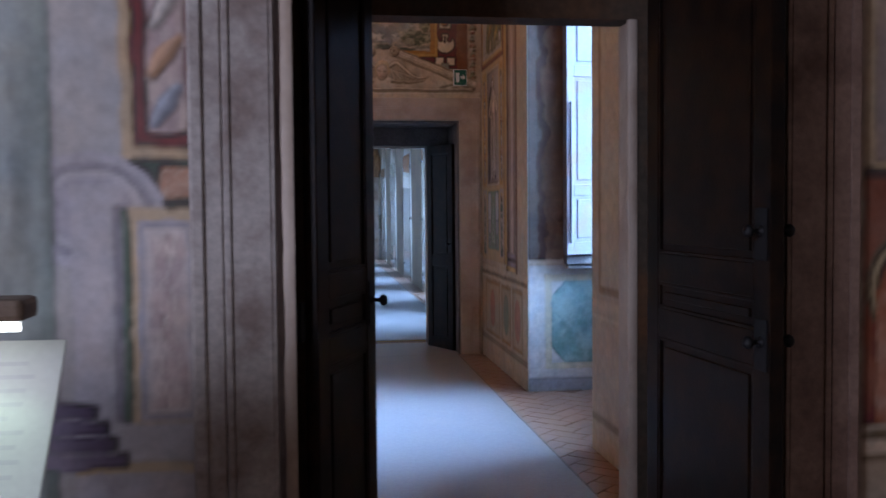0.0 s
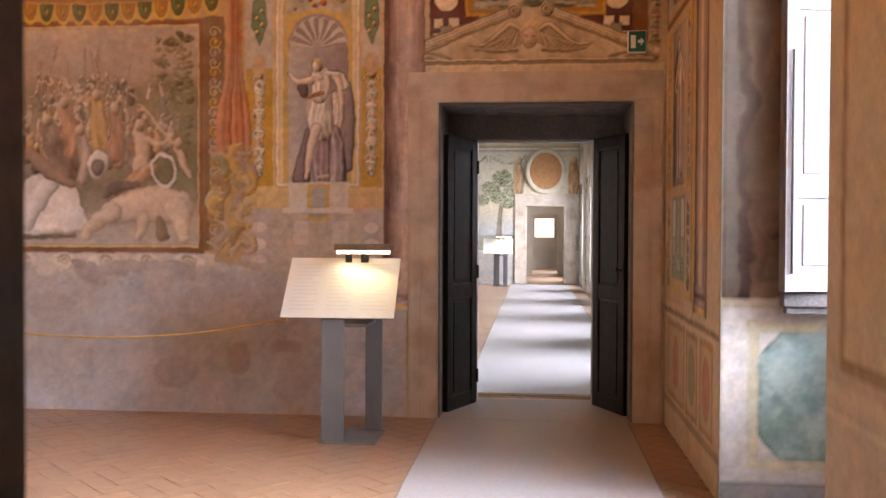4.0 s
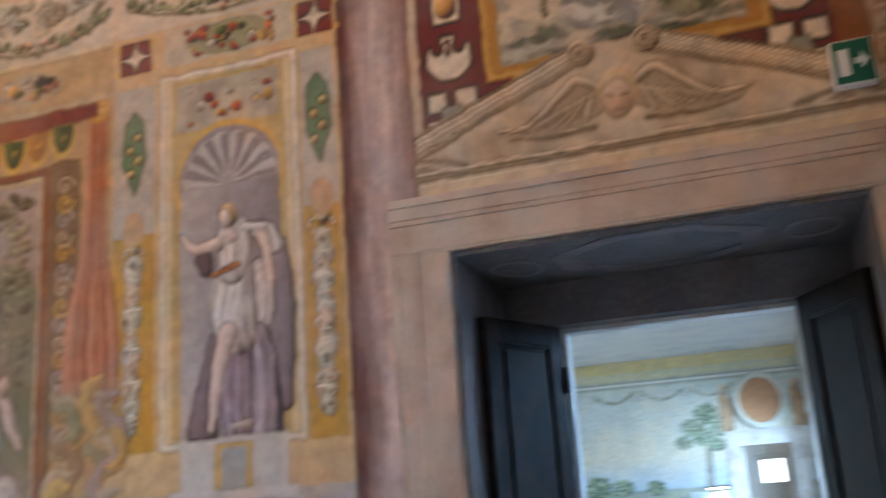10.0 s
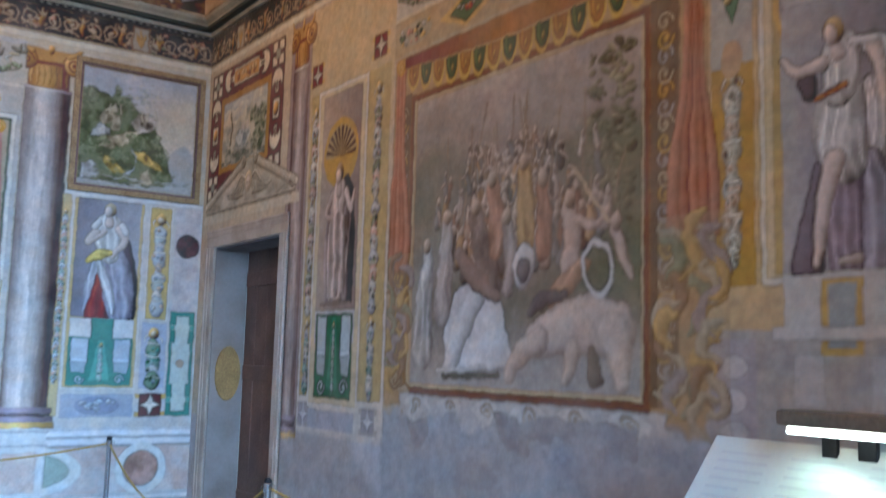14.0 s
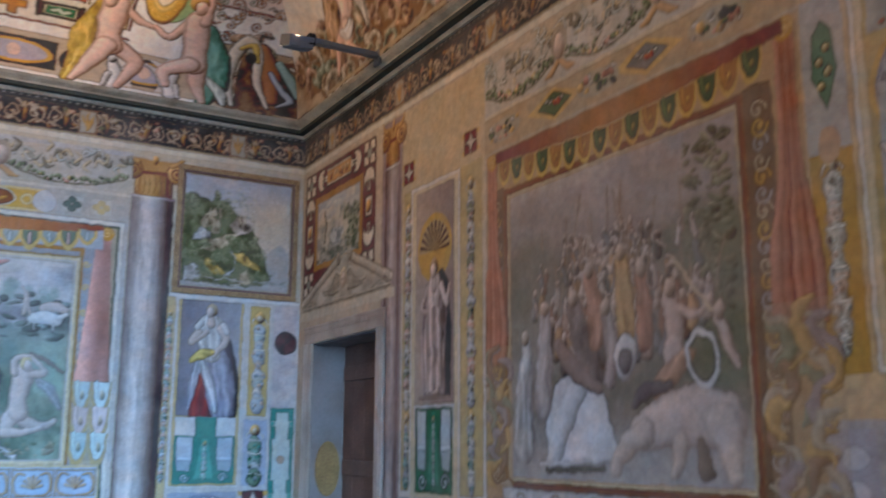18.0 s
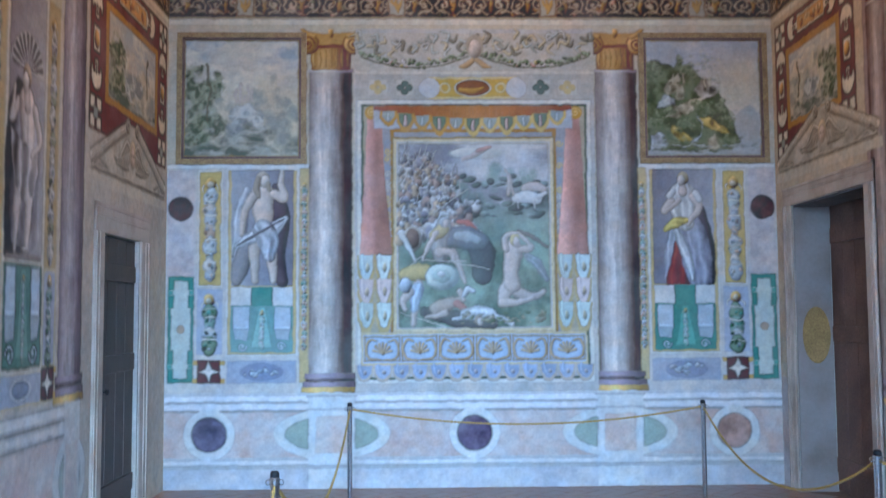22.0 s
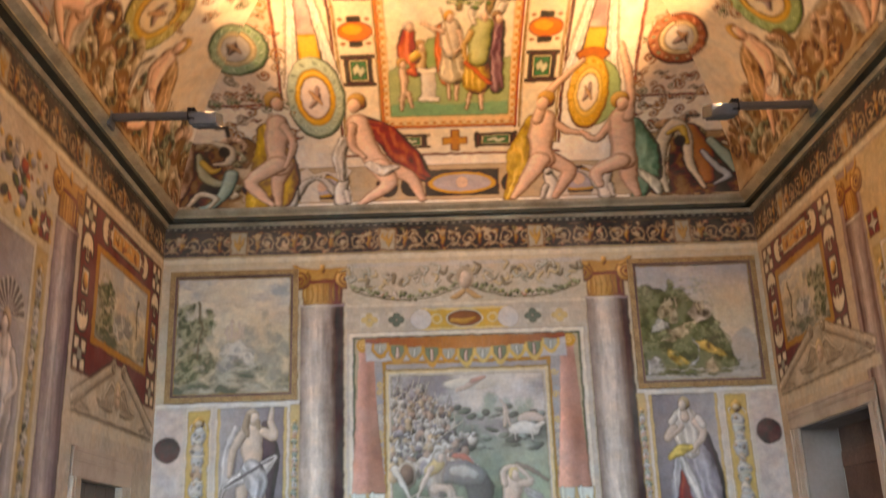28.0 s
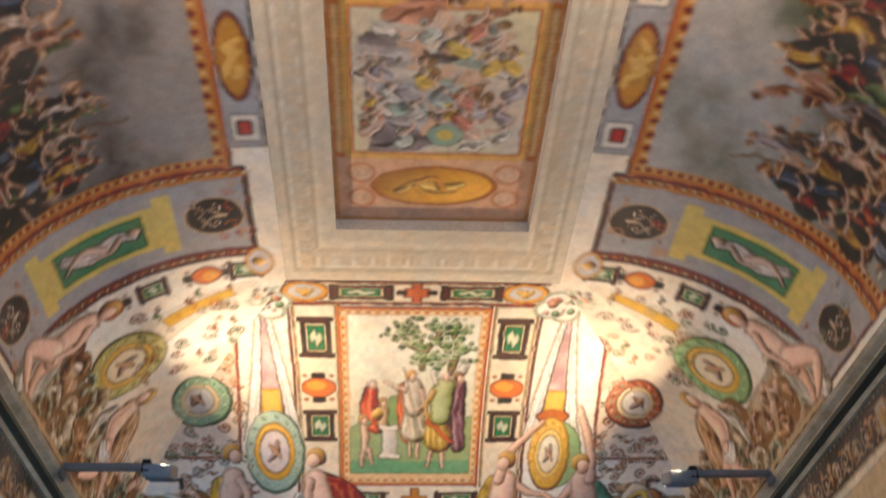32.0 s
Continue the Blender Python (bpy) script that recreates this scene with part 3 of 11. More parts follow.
# ---- vault ----
def vault_point(x, y, lift=0.0):
    """The vault's underside above the point (x, y), pushed down by lift."""
    fx0, fx1, fy0, fy1 = FLAT
    in_x0, in_x1, in_y0, in_y1 = XW + 0.16, XE - 0.16, YS + 0.16, YN - 0.16
    a = max(0.0, (fx0 - x) / (fx0 - in_x0), (x - fx1) / (in_x1 - fx1), (fy0 - y) / (fy0 - in_y0), (y - fy1) / (in_y1 - fy1))
    a = min(a, 1.0)
    return (x, y, CORNICE + 0.14 + (CROWN - CORNICE - 0.14) * math.sqrt(max(0.0, 1 - a * a)) - lift)


RECESS = (-4.75, -2.10, 5.63, 7.07)


def vault_mesh():
    bm = bmesh.new()
    fx0, fx1, fy0, fy1 = FLAT
    # four coves, each swept from springing to crown
    steps = 20
    corners = [(XW + 0.16, YS + 0.16), (XE - 0.16, YS + 0.16), (XE - 0.16, YN - 0.16), (XW + 0.16, YN - 0.16)]
    tops = [(fx0, fy0), (fx1, fy0), (fx1, fy1), (fx0, fy1)]
    rings = []
    for k in range(steps + 1):
        ang = math.pi / 2 * k / steps
        a, h = math.cos(ang), math.sin(ang)
        z = CORNICE + 0.14 + (CROWN - CORNICE - 0.14) * h
        rings.append([bm.verts.new((t[0] + (c[0] - t[0]) * a, t[1] + (c[1] - t[1]) * a, z)) for c, t in zip(corners, tops)])
    for a, b in zip(rings, rings[1:]):
        for i in range(4):
            j = (i + 1) % 4
            bm.faces.new((a[i], a[j], b[j], b[i]))
    rx0, rx1, ry0, ry1 = RECESS
    lo = [bm.verts.new((x, y, CROWN)) for x, y in ((rx0, ry0), (rx1, ry0), (rx1, ry1), (rx0, ry1))]
    hi = [bm.verts.new((v.co.x, v.co.y, CROWN + 0.10)) for v in lo]
    for i in range(4):
        j = (i + 1) % 4
        bm.faces.new((rings[-1][i], rings[-1][j], lo[j], lo[i]))
        bm.faces.new((lo[i], lo[j], hi[j], hi[i]))
    bm.faces.new(hi)
    return bm


ceiling = setting("ceiling", vault_mesh(), PLASTER, "coved vault with a recessed central canvas", "ceiling")
setting("ceiling_back", box(XW - 0.5, 2.8, SOUTH_BACK, 10.05, WALL_TOP, WALL_TOP + 0.2), PLASTER, "masonry above the vault", "ceiling")
# ---- painted motifs ----
CREAM, IVORY, BONE = (0.60, 0.52, 0.39), (0.66, 0.61, 0.52), (0.50, 0.45, 0.37)
OCHRE, HONEY, GOLD = (0.50, 0.29, 0.08), (0.56, 0.37, 0.15), (0.55, 0.38, 0.10)
RUST, OXRED, ROSE = (0.42, 0.15, 0.06), (0.17, 0.045, 0.03), (0.50, 0.27, 0.20)
GREEN, TEAL, MOSS = (0.07, 0.17, 0.10), (0.13, 0.28, 0.23), (0.13, 0.16, 0.07)
SLATE, MAUVE, DUSK = (0.30, 0.30, 0.33), (0.30, 0.24, 0.26), (0.16, 0.13, 0.13)
PALEBLUE, FLESH, UMBER = (0.46, 0.50, 0.53), (0.52, 0.36, 0.26), (0.12, 0.07, 0.04)


def marble(a, b, scale=3.0, seed=0.0):
    """Cloudy colours between a and b over the wall."""
    def f(u, v):
        t = 0.5 + 1.3 * fbm(u * scale, v * scale, seed)
        return blend(a, b, clamp(t))
    return f


def over(u0, u1, v0, v1, f):
    """The same colour function, for field()."""
    return lambda s, t: f(u0 + (u1 - u0) * s, v0 + (v1 - v0) * t)


def slab(f, u0, u1, v0, v1, a, b, scale=4.0, step=0.06, seed=0.0):
    f.field(u0, u1, v0, v1, over(u0, u1, v0, v1, marble(a, b, scale, seed)), 0, step)


def roundel(f, u, v, r, core, ring, edge=None):
    f.disc(u, v, r, r, ring, 1, 32)
    f.disc(u, v, r * 0.69, r * 0.69, edge or tint(ring, 0.6), 1, 32)
    f.disc(u, v, r * 0.66, r * 0.66, core, 1, 32)


def star(f, u, v, r, back=OXRED, ray=IVORY, bracket=HONEY):
    w = r * 0.5
    for a, b in ((-1, -1), (-1, 1), (1, -1), (1, 1)):
        f.field(u + a * r * 1.15 - w * 0.55, u + a * r * 1.15 + w * 0.55, v + b * r * 0.8 - w * 0.4, v + b * r * 0.8 + w * 0.4, bracket)
    f.field(u - r, u + r, v - r, v + r, back)
    k = r * 0.28
    f.poly([(u - r * 0.95, v), (u - k, v - k), (u, v - r * 0.95), (u + k, v - k), (u + r * 0.95, v), (u + k, v + k), (u, v + r * 0.95), (u - k, v + k)], ray)
    f.poly([(u, v), (u + k, v + k), (u, v + r * 0.9), (u - k, v + k)], tint(ray, 0.82))


def scroll(f, u, v, r, colour, turns=1.4, w=0.18, hand=1, start=0.0):
    n = 16
    pts = []
    for k in range(n + 1):
        t = k / n
        a = start + hand * turns * math.tau * t
        q = r * (1 - 0.8 * t)
        pts.append((u + q * math.cos(a), v + q * f.ratio * math.sin(a)))
    f.line(pts, r * w, colour)
    f.disc(u, v, r * 0.2, r * 0.2 * f.ratio, colour)


def candelabrum(f, u, v0, v1, w, colours, seed=0):
    """A mask with ribbons over a hanging stem of bowls, fruit and leaves."""
    rng = random.Random(seed)
    long = v1 - v0 > w * 2.5
    v = v1 - w * 0.75 if long else v1
    if long:
        for s in (-1, 1):
            f.brush([(u, v1 - w * 0.35), (u + s * w * 0.34, v1 - w * 0.45), (u + s * w * 0.42, v1 - w * 0.72)], [w * 0.12, w * 0.10, w * 0.03], tint(IVORY, 0.95))
        f.disc(u, v1 - w * 0.30, w * 0.26, w * 0.30, HONEY, model=0.9)
        f.disc(u, v1 - w * 0.36, w * 0.15, w * 0.16, tint(CREAM, 0.95), model=0.6)
    k = 0
    while v > v0 + w * 0.12:
        h = min(w * rng.choice((0.34, 0.45, 0.6)), v - v0)
        c = tint(blend(colours[k % len(colours)], IVORY, 0.25), rng.uniform(0.9, 1.1))
        wide = w * (0.40 + 0.36 * abs(math.sin(1.3 * k + seed)))
        f.brush([(u, v - h * 0.1), (u, v - h * 0.5), (u, v - h * 0.92)], [wide * rng.uniform(0.5, 0.8), wide, wide * rng.uniform(0.5, 0.95)], c, 0.55, 0, 0.3)
        f.line([(u - wide * 0.42, v - h * 0.06), (u + wide * 0.42, v - h * 0.06)], h * 0.14, tint(IVORY, 1.05 if k % 2 else 0.7))
        for n in range(5):
            r = w * rng.uniform(0.05, 0.10)
            f.disc(u + rng.uniform(-0.4, 0.4) * wide, v - h * rng.uniform(0.25, 0.9), r, r * rng.uniform(0.6, 1.3), tint(colours[(k + n) % len(colours)], rng.uniform(0.55, 1.35)), turn=rng.uniform(-1, 1), model=0.7)
        v -= h
        k += 1
    f.smear(u - w * 0.55, u + w * 0.55, v0, v1, w * 0.05, 2.6 / w, seed)


def cloth(colour, u, w, folds=6.0, seed=0.0, deep=0.55):
    """Folds that fall and sway, lit from one side."""
    c = np.asarray(colour, float)

    def f(a, b):
        x = (a - u) / w
        sway = 1.2 * fbm(a * 5, b * 4, seed, 3)
        k = np.sin(x * folds + 2.2 * sway + b * 3.0) * 0.5 + 0.5
        return np.clip(c * (1.12 - deep * 0.7 * k - 0.25 * x + 0.25 * sway)[..., None], 0, 1)
    return f


def limb(f, a, b, wa, colour, model=0.5):
    """A rounded limb from a to b, wa wide, in plain paint with a lit and a dark side."""
    k = f.ratio
    du, dv = b[0] - a[0], (b[1] - a[1]) / k
    r = math.hypot(du, dv) / 2 + wa * 0.35
    f.disc((a[0] + b[0]) / 2, (a[1] + b[1]) / 2, r, wa / 2 * k, colour, turn=math.atan2(dv, du), model=model)


def paint(f, at, unit, rows, model=0.6, line=0.35):
    """Strokes on a canvas of its own units; rows: colour, widths, points, and the number of pleats where it is cloth."""
    for colour, widths, pts, *folds in rows:
        f.brush([at(*p) for p in pts], [w * unit for w in widths], colour, model * 0.75, folds[0] if folds else 0.0, line * 0.5)


def head(f, at, unit, x, y, r, skin, hair, s=1):
    """A plain painted head: an oval under a cap of hair, with no features."""
    f.disc(*at(x - s * r * 0.16, y - r * 0.22), r * 0.90 * unit, r * 1.05 * unit * f.ratio, hair, model=0.6)
    f.disc(*at(x + s * r * 0.14, y + r * 0.12), r * 0.62 * unit, r * 0.86 * unit * f.ratio, skin, model=0.5)


def body(f, u, v, h, pose_rows, skin, drape, cloak, side=1, width=1.0, k=1.0, bulk=1.0):
    """A plain painted figure without features: a cloak behind, rounded limbs, and a cloth about the hips. pose_rows: joints in shares of the height."""
    q = lambda p: (u + side * p[0] * g * width, v + p[1] * g * k)
    j, g = pose_rows, h
    h = h * bulk
    skin = np.asarray(skin, float)
    f.poly([q(p) for p in j["cloak"]], cloth(cloak, u, h * 0.22, 9, u * 3, 0.8))
    f.brush([q(p) for p in j["arm_far"]], [h * 0.072, h * 0.058, h * 0.038], skin * 0.78)
    f.brush([q(p) for p in j["leg_far"]], [h * 0.125, h * 0.088, h * 0.045], skin * 0.76)
    a, b = j["torso"]
    f.brush([q((a[0], a[1] + 0.015)), q(((a[0] + b[0]) / 2, (a[1] * 2 + b[1]) / 3)), q(b), q((b[0] + 0.01, b[1] - 0.07))], [h * 0.19, h * 0.20, h * 0.155, h * 0.19], skin, 0.75)
    f.line([q(((a[0] + b[0]) / 2 + 0.01, a[1] - 0.02)), q((b[0], b[1]))], h * 0.008, skin * 0.6)
    f.brush([q(p) for p in j["leg"]], [h * 0.135, h * 0.095, h * 0.048], skin * 0.98)
    c = j["leg"][2]
    f.disc(*q((c[0] + 0.02, c[1])), h * 0.055, h * 0.02 * k, skin * 0.8, model=0.6)
    f.poly([q(p) for p in j["cloth"]], cloth(drape, u, h * 0.16, 9, u * 7 + 1, 0.85))
    f.brush([q(p) for p in j["arm"]], [h * 0.075, h * 0.062, h * 0.038], skin)
    hd = j["head"]
    f.brush([q(j["torso"][0]), q(hd)], [h * 0.07, h * 0.06], skin * 0.8)
    f.disc(*q((hd[0] - 0.008, hd[1] + 0.022)), h * 0.054, h * 0.070 * k, blend(skin, (0.26, 0.16, 0.07), 0.7), model=0.8)
    f.disc(*q((hd[0] + 0.008, hd[1] - 0.008)), h * 0.044, h * 0.056 * k, skin, model=0.6)


STANDING = {"cloak": ((-0.20, 0.10), (-0.08, 0.02), (0.16, 0.06), (0.22, 0.40), (0.17, 0.72), (0.12, 0.84), (-0.12, 0.83), (-0.20, 0.62), (-0.16, 0.36)), "arm_far": ((0.11, 0.80), (0.19, 0.70), (0.15, 0.88)), "leg_far": ((0.06, 0.50), (0.10, 0.27), (0.12, 0.03)), "torso": ((0.0, 0.80), (-0.02, 0.60)),
            "leg": ((-0.04, 0.52), (-0.05, 0.28), (-0.03, 0.03)), "cloth": ((-0.15, 0.56), (0.10, 0.62), (0.20, 0.66), (0.17, 0.50), (0.12, 0.36), (0.02, 0.28), (-0.10, 0.34), (-0.16, 0.46)), "arm": ((-0.11, 0.80), (-0.18, 0.64), (-0.08, 0.55)), "head": (0.015, 0.935)}
ROBED = {"cloak": ((-0.17, 0.02), (0.15, 0.01), (0.20, 0.30), (0.18, 0.62), (0.13, 0.84), (-0.13, 0.84), (-0.19, 0.60), (-0.16, 0.30)), "arm_far": ((0.10, 0.80), (0.18, 0.66), (0.06, 0.62)), "leg_far": ((0.05, 0.50), (0.07, 0.27), (0.08, 0.03)), "torso": ((0.0, 0.80), (0.0, 0.62)),
         "leg": ((-0.04, 0.50), (-0.07, 0.27), (-0.05, 0.03)), "cloth": ((-0.13, 0.62), (0.0, 0.66), (0.13, 0.60), (0.15, 0.36), (0.12, 0.05), (0.02, 0.03), (-0.02, 0.10), (-0.13, 0.05), (-0.16, 0.36)), "arm": ((-0.11, 0.80), (-0.18, 0.66), (-0.22, 0.80)), "head": (0.01, 0.935)}
def draped_statue(f, u, v, h, robe, cloak, pale, lean=0.0, seed=0):
    """A painted niche statue as a plain shape, with no features, and its shadow on the niche."""
    f.poly([(u + x * h, v + y * h) for x, y in ((0.02, 0.0), (0.24, 0.0), (0.25, 0.5), (0.22, 0.8), (0.12, 0.93), (0.05, 0.9))], (0.11, 0.10, 0.10))
    body(f, u, v, h, STANDING if seed in (11, 7, 5, 49) else ROBED, tint(pale, 1.14), tint(robe, 1.2), tint(cloak, 1.0), 1 if lean >= 0 else -1)
    f.field(u - 0.22 * h, u + 0.22 * h, v - 0.015, v + 0.012, tint(pale, 0.55))
    f.smear(u - 0.26 * h, u + 0.26 * h, v, v + h, 0.004, 14, seed)


def bearded_statue(f, u, v):
    """A grey-haired standing figure, one arm raised, a pale cloth slung about its hips."""
    at = lambda x, y: (u + (x - 365) * 0.00297, v + (878 - y) * 0.00289)
    skin, grey = np.asarray((0.60, 0.50, 0.42)), (0.50, 0.49, 0.49)
    paint(f, at, 0.0029, [((0.14, 0.12, 0.13), (30, 60, 50, 40), ((410, 560), (425, 660), (415, 780), (430, 870))), (grey, (34, 50, 46, 22), ((318, 570), (298, 640), (292, 720), (276, 780)), 5),
                          ((0.30, 0.28, 0.27), (50, 60, 34), ((312, 770), (296, 820), (284, 868)))], 0.7)
    paint(f, at, 0.0029, [(skin * 0.88, (42, 40, 30, 20), ((345, 720), (338, 770), (342, 820), (344, 870))), (skin * 0.98, (44, 40, 32, 20), ((386, 725), (394, 780), (400, 825), (403, 870))), (skin, (70, 78, 62, 56), ((366, 575), (364, 610), (370, 660), (372, 690))),
                          (skin * 0.9, (30, 26, 17), ((335, 588), (308, 640), (300, 715))), (skin, (30, 28, 24, 15), ((402, 580), (436, 596), (424, 550), (428, 508)))], 0.8)
    paint(f, at, 0.0029, [((0.60, 0.59, 0.58), (18, 46, 54, 18), ((285, 752), (335, 722), (395, 700), (440, 662)), 9), ((0.52, 0.51, 0.51), (70, 74, 40), ((368, 700), (384, 738), (388, 785)), 8)], 0.6, 0.6)
    f.brush([at(284, 752), at(350, 712), at(436, 664)], [0.012, 0.016, 0.01], (0.22, 0.20, 0.21))
    head(f, at, 0.0029, 370, 534, 24, skin, (0.40, 0.33, 0.26), 1)
    f.brush([at(352, 530), at(346, 560), at(352, 590)], [0.05, 0.06, 0.03], (0.36, 0.29, 0.22))
    f.brush([at(384, 548), at(388, 568)], [0.045, 0.025], (0.36, 0.29, 0.22))


def mantled_statue(f, u, v):
    """A standing figure in a pale bodice and a grey mantle over a red skirt."""
    at = lambda x, y: (u + (x - 208) * 0.0029, v + (858 - y) * 0.00289)
    skin = np.asarray((0.60, 0.50, 0.43))
    paint(f, at, 0.0029, [((0.14, 0.12, 0.13), (40, 60, 60), ((262, 620), (280, 740), (282, 850))), ((0.42, 0.42, 0.45), (36, 46, 40), ((178, 690), (164, 770), (160, 845)), 6), ((0.30, 0.10, 0.08), (56, 66, 90), ((202, 740), (196, 800), (192, 850)), 7),
                          ((0.34, 0.33, 0.37), (60, 96, 104, 80), ((222, 630), (240, 710), (252, 790), (262, 850)), 11), ((0.64, 0.63, 0.62), (24, 34, 30, 14), ((184, 690), (206, 750), (226, 800), (236, 850)), 4)], 0.7, 0.6)
    paint(f, at, 0.0029, [((0.62, 0.58, 0.53), (84, 84, 66), ((206, 565), (206, 610), (214, 655)), 9), (skin, (30, 28, 17), ((242, 574), (262, 612), (222, 664))), (skin * 0.95, (28, 26, 16), ((168, 590), (146, 622), (196, 584))), ((0.62, 0.47, 0.15), (16, 36, 18), ((148, 684), (182, 662), (216, 654)), 5),
                          ((0.64, 0.61, 0.57), (24, 22), ((164, 570), (176, 556))), ((0.64, 0.61, 0.57), (24, 22), ((250, 562), (264, 584))), (skin, (26, 22), ((208, 560), (207, 536)))], 0.7, 0.5)
    head(f, at, 0.0029, 206, 516, 21, skin, (0.42, 0.33, 0.22), -1)


def striding_statue(f, u, v):
    """A standing figure in a pale tunic, one arm held out, one bare leg before a plum-coloured skirt."""
    at = lambda x, y: (u + (x - 235) * 0.0021, v + (622 - y) * 0.001667)
    skin = np.asarray((0.62, 0.50, 0.42))
    paint(f, at, 0.0019, [((0.25, 0.22, 0.23), (40, 50, 40), ((350, 150), (362, 320), (355, 560))), ((0.22, 0.18, 0.19), (40, 60, 80), ((200, 380), (180, 500), (165, 615))), ((0.50, 0.44, 0.40), (30, 44, 50, 40), ((300, 190), (312, 260), (312, 340), (300, 420)), 8), ((0.35, 0.31, 0.33), (60, 90, 110, 110), ((296, 380), (300, 450), (298, 540), (300, 612)), 9), ((0.64, 0.59, 0.54), (40, 52, 36), ((290, 92), (322, 110), (344, 150)), 4),
                          ((0.31, 0.25, 0.27), (60, 80, 90, 80), ((252, 300), (246, 400), (242, 520), (246, 612)), 10), ((0.58, 0.53, 0.48), (84, 112, 128, 100), ((246, 180), (238, 240), (236, 310), (250, 372)), 12)], 0.7, 0.6)
    paint(f, at, 0.0019, [(skin * 0.95, (50, 48, 36, 24), ((226, 365), (206, 440), (196, 520), (184, 612))), ((0.62, 0.56, 0.50), (92, 94, 78), ((246, 100), (246, 145), (240, 190)), 8), ((0.46, 0.22, 0.10), (12, 14), ((190, 206), (254, 182))), ((0.17, 0.14, 0.14), (44, 40), ((170, 160), (176, 186))),
                          (skin, (38, 32, 20), ((204, 118), (152, 126), (118, 88))), (skin * 0.95, (32, 28, 16), ((310, 102), (328, 200), (330, 322))), ((0.64, 0.59, 0.53), (24, 22), ((268, 84), (316, 88))), (skin, (30, 26), ((240, 105), (232, 78))), (skin * 0.8, (20, 24), ((238, 612), (272, 608)))], 0.75, 0.5)
    head(f, at, 0.0019, 226, 48, 27, skin, (0.46, 0.33, 0.18), -1)


def shell(f, u, v, r, light, dark, ribs=11):
    for k in range(ribs):
        a0, a1 = math.pi * k / ribs, math.pi * (k + 1) / ribs
        m = (a0 + a1) / 2
        f.poly([(u, v), (u + r * 0.94 * math.cos(a0), v + r * 0.94 * math.sin(a0)), (u + r * math.cos(m), v + r * math.sin(m)), (u + r * 0.94 * math.cos(a1), v + r * 0.94 * math.sin(a1))], light)
        f.poly([(u, v), (u + r * 0.93 * math.cos(a0), v + r * 0.93 * math.sin(a0)), (u + r * 0.93 * math.cos(a0 + (a1 - a0) * 0.4), v + r * 0.93 * math.sin(a0 + (a1 - a0) * 0.4))], dark)


def foliage(f, u, v, r, n, rng, colours=(MOSS, GREEN, (0.2, 0.24, 0.12)), flat=0.8):
    for _ in range(n * 2):
        a, q = rng.uniform(0, math.tau), r * math.sqrt(rng.random())
        s = r * rng.uniform(0.08, 0.24)
        f.disc(u + q * math.cos(a), v + q * math.sin(a) * flat, s, s * flat * rng.uniform(0.5, 0.9), tint(rng.choice(colours), rng.uniform(0.6, 1.6)), turn=rng.uniform(-0.7, 0.7), model=0.6)


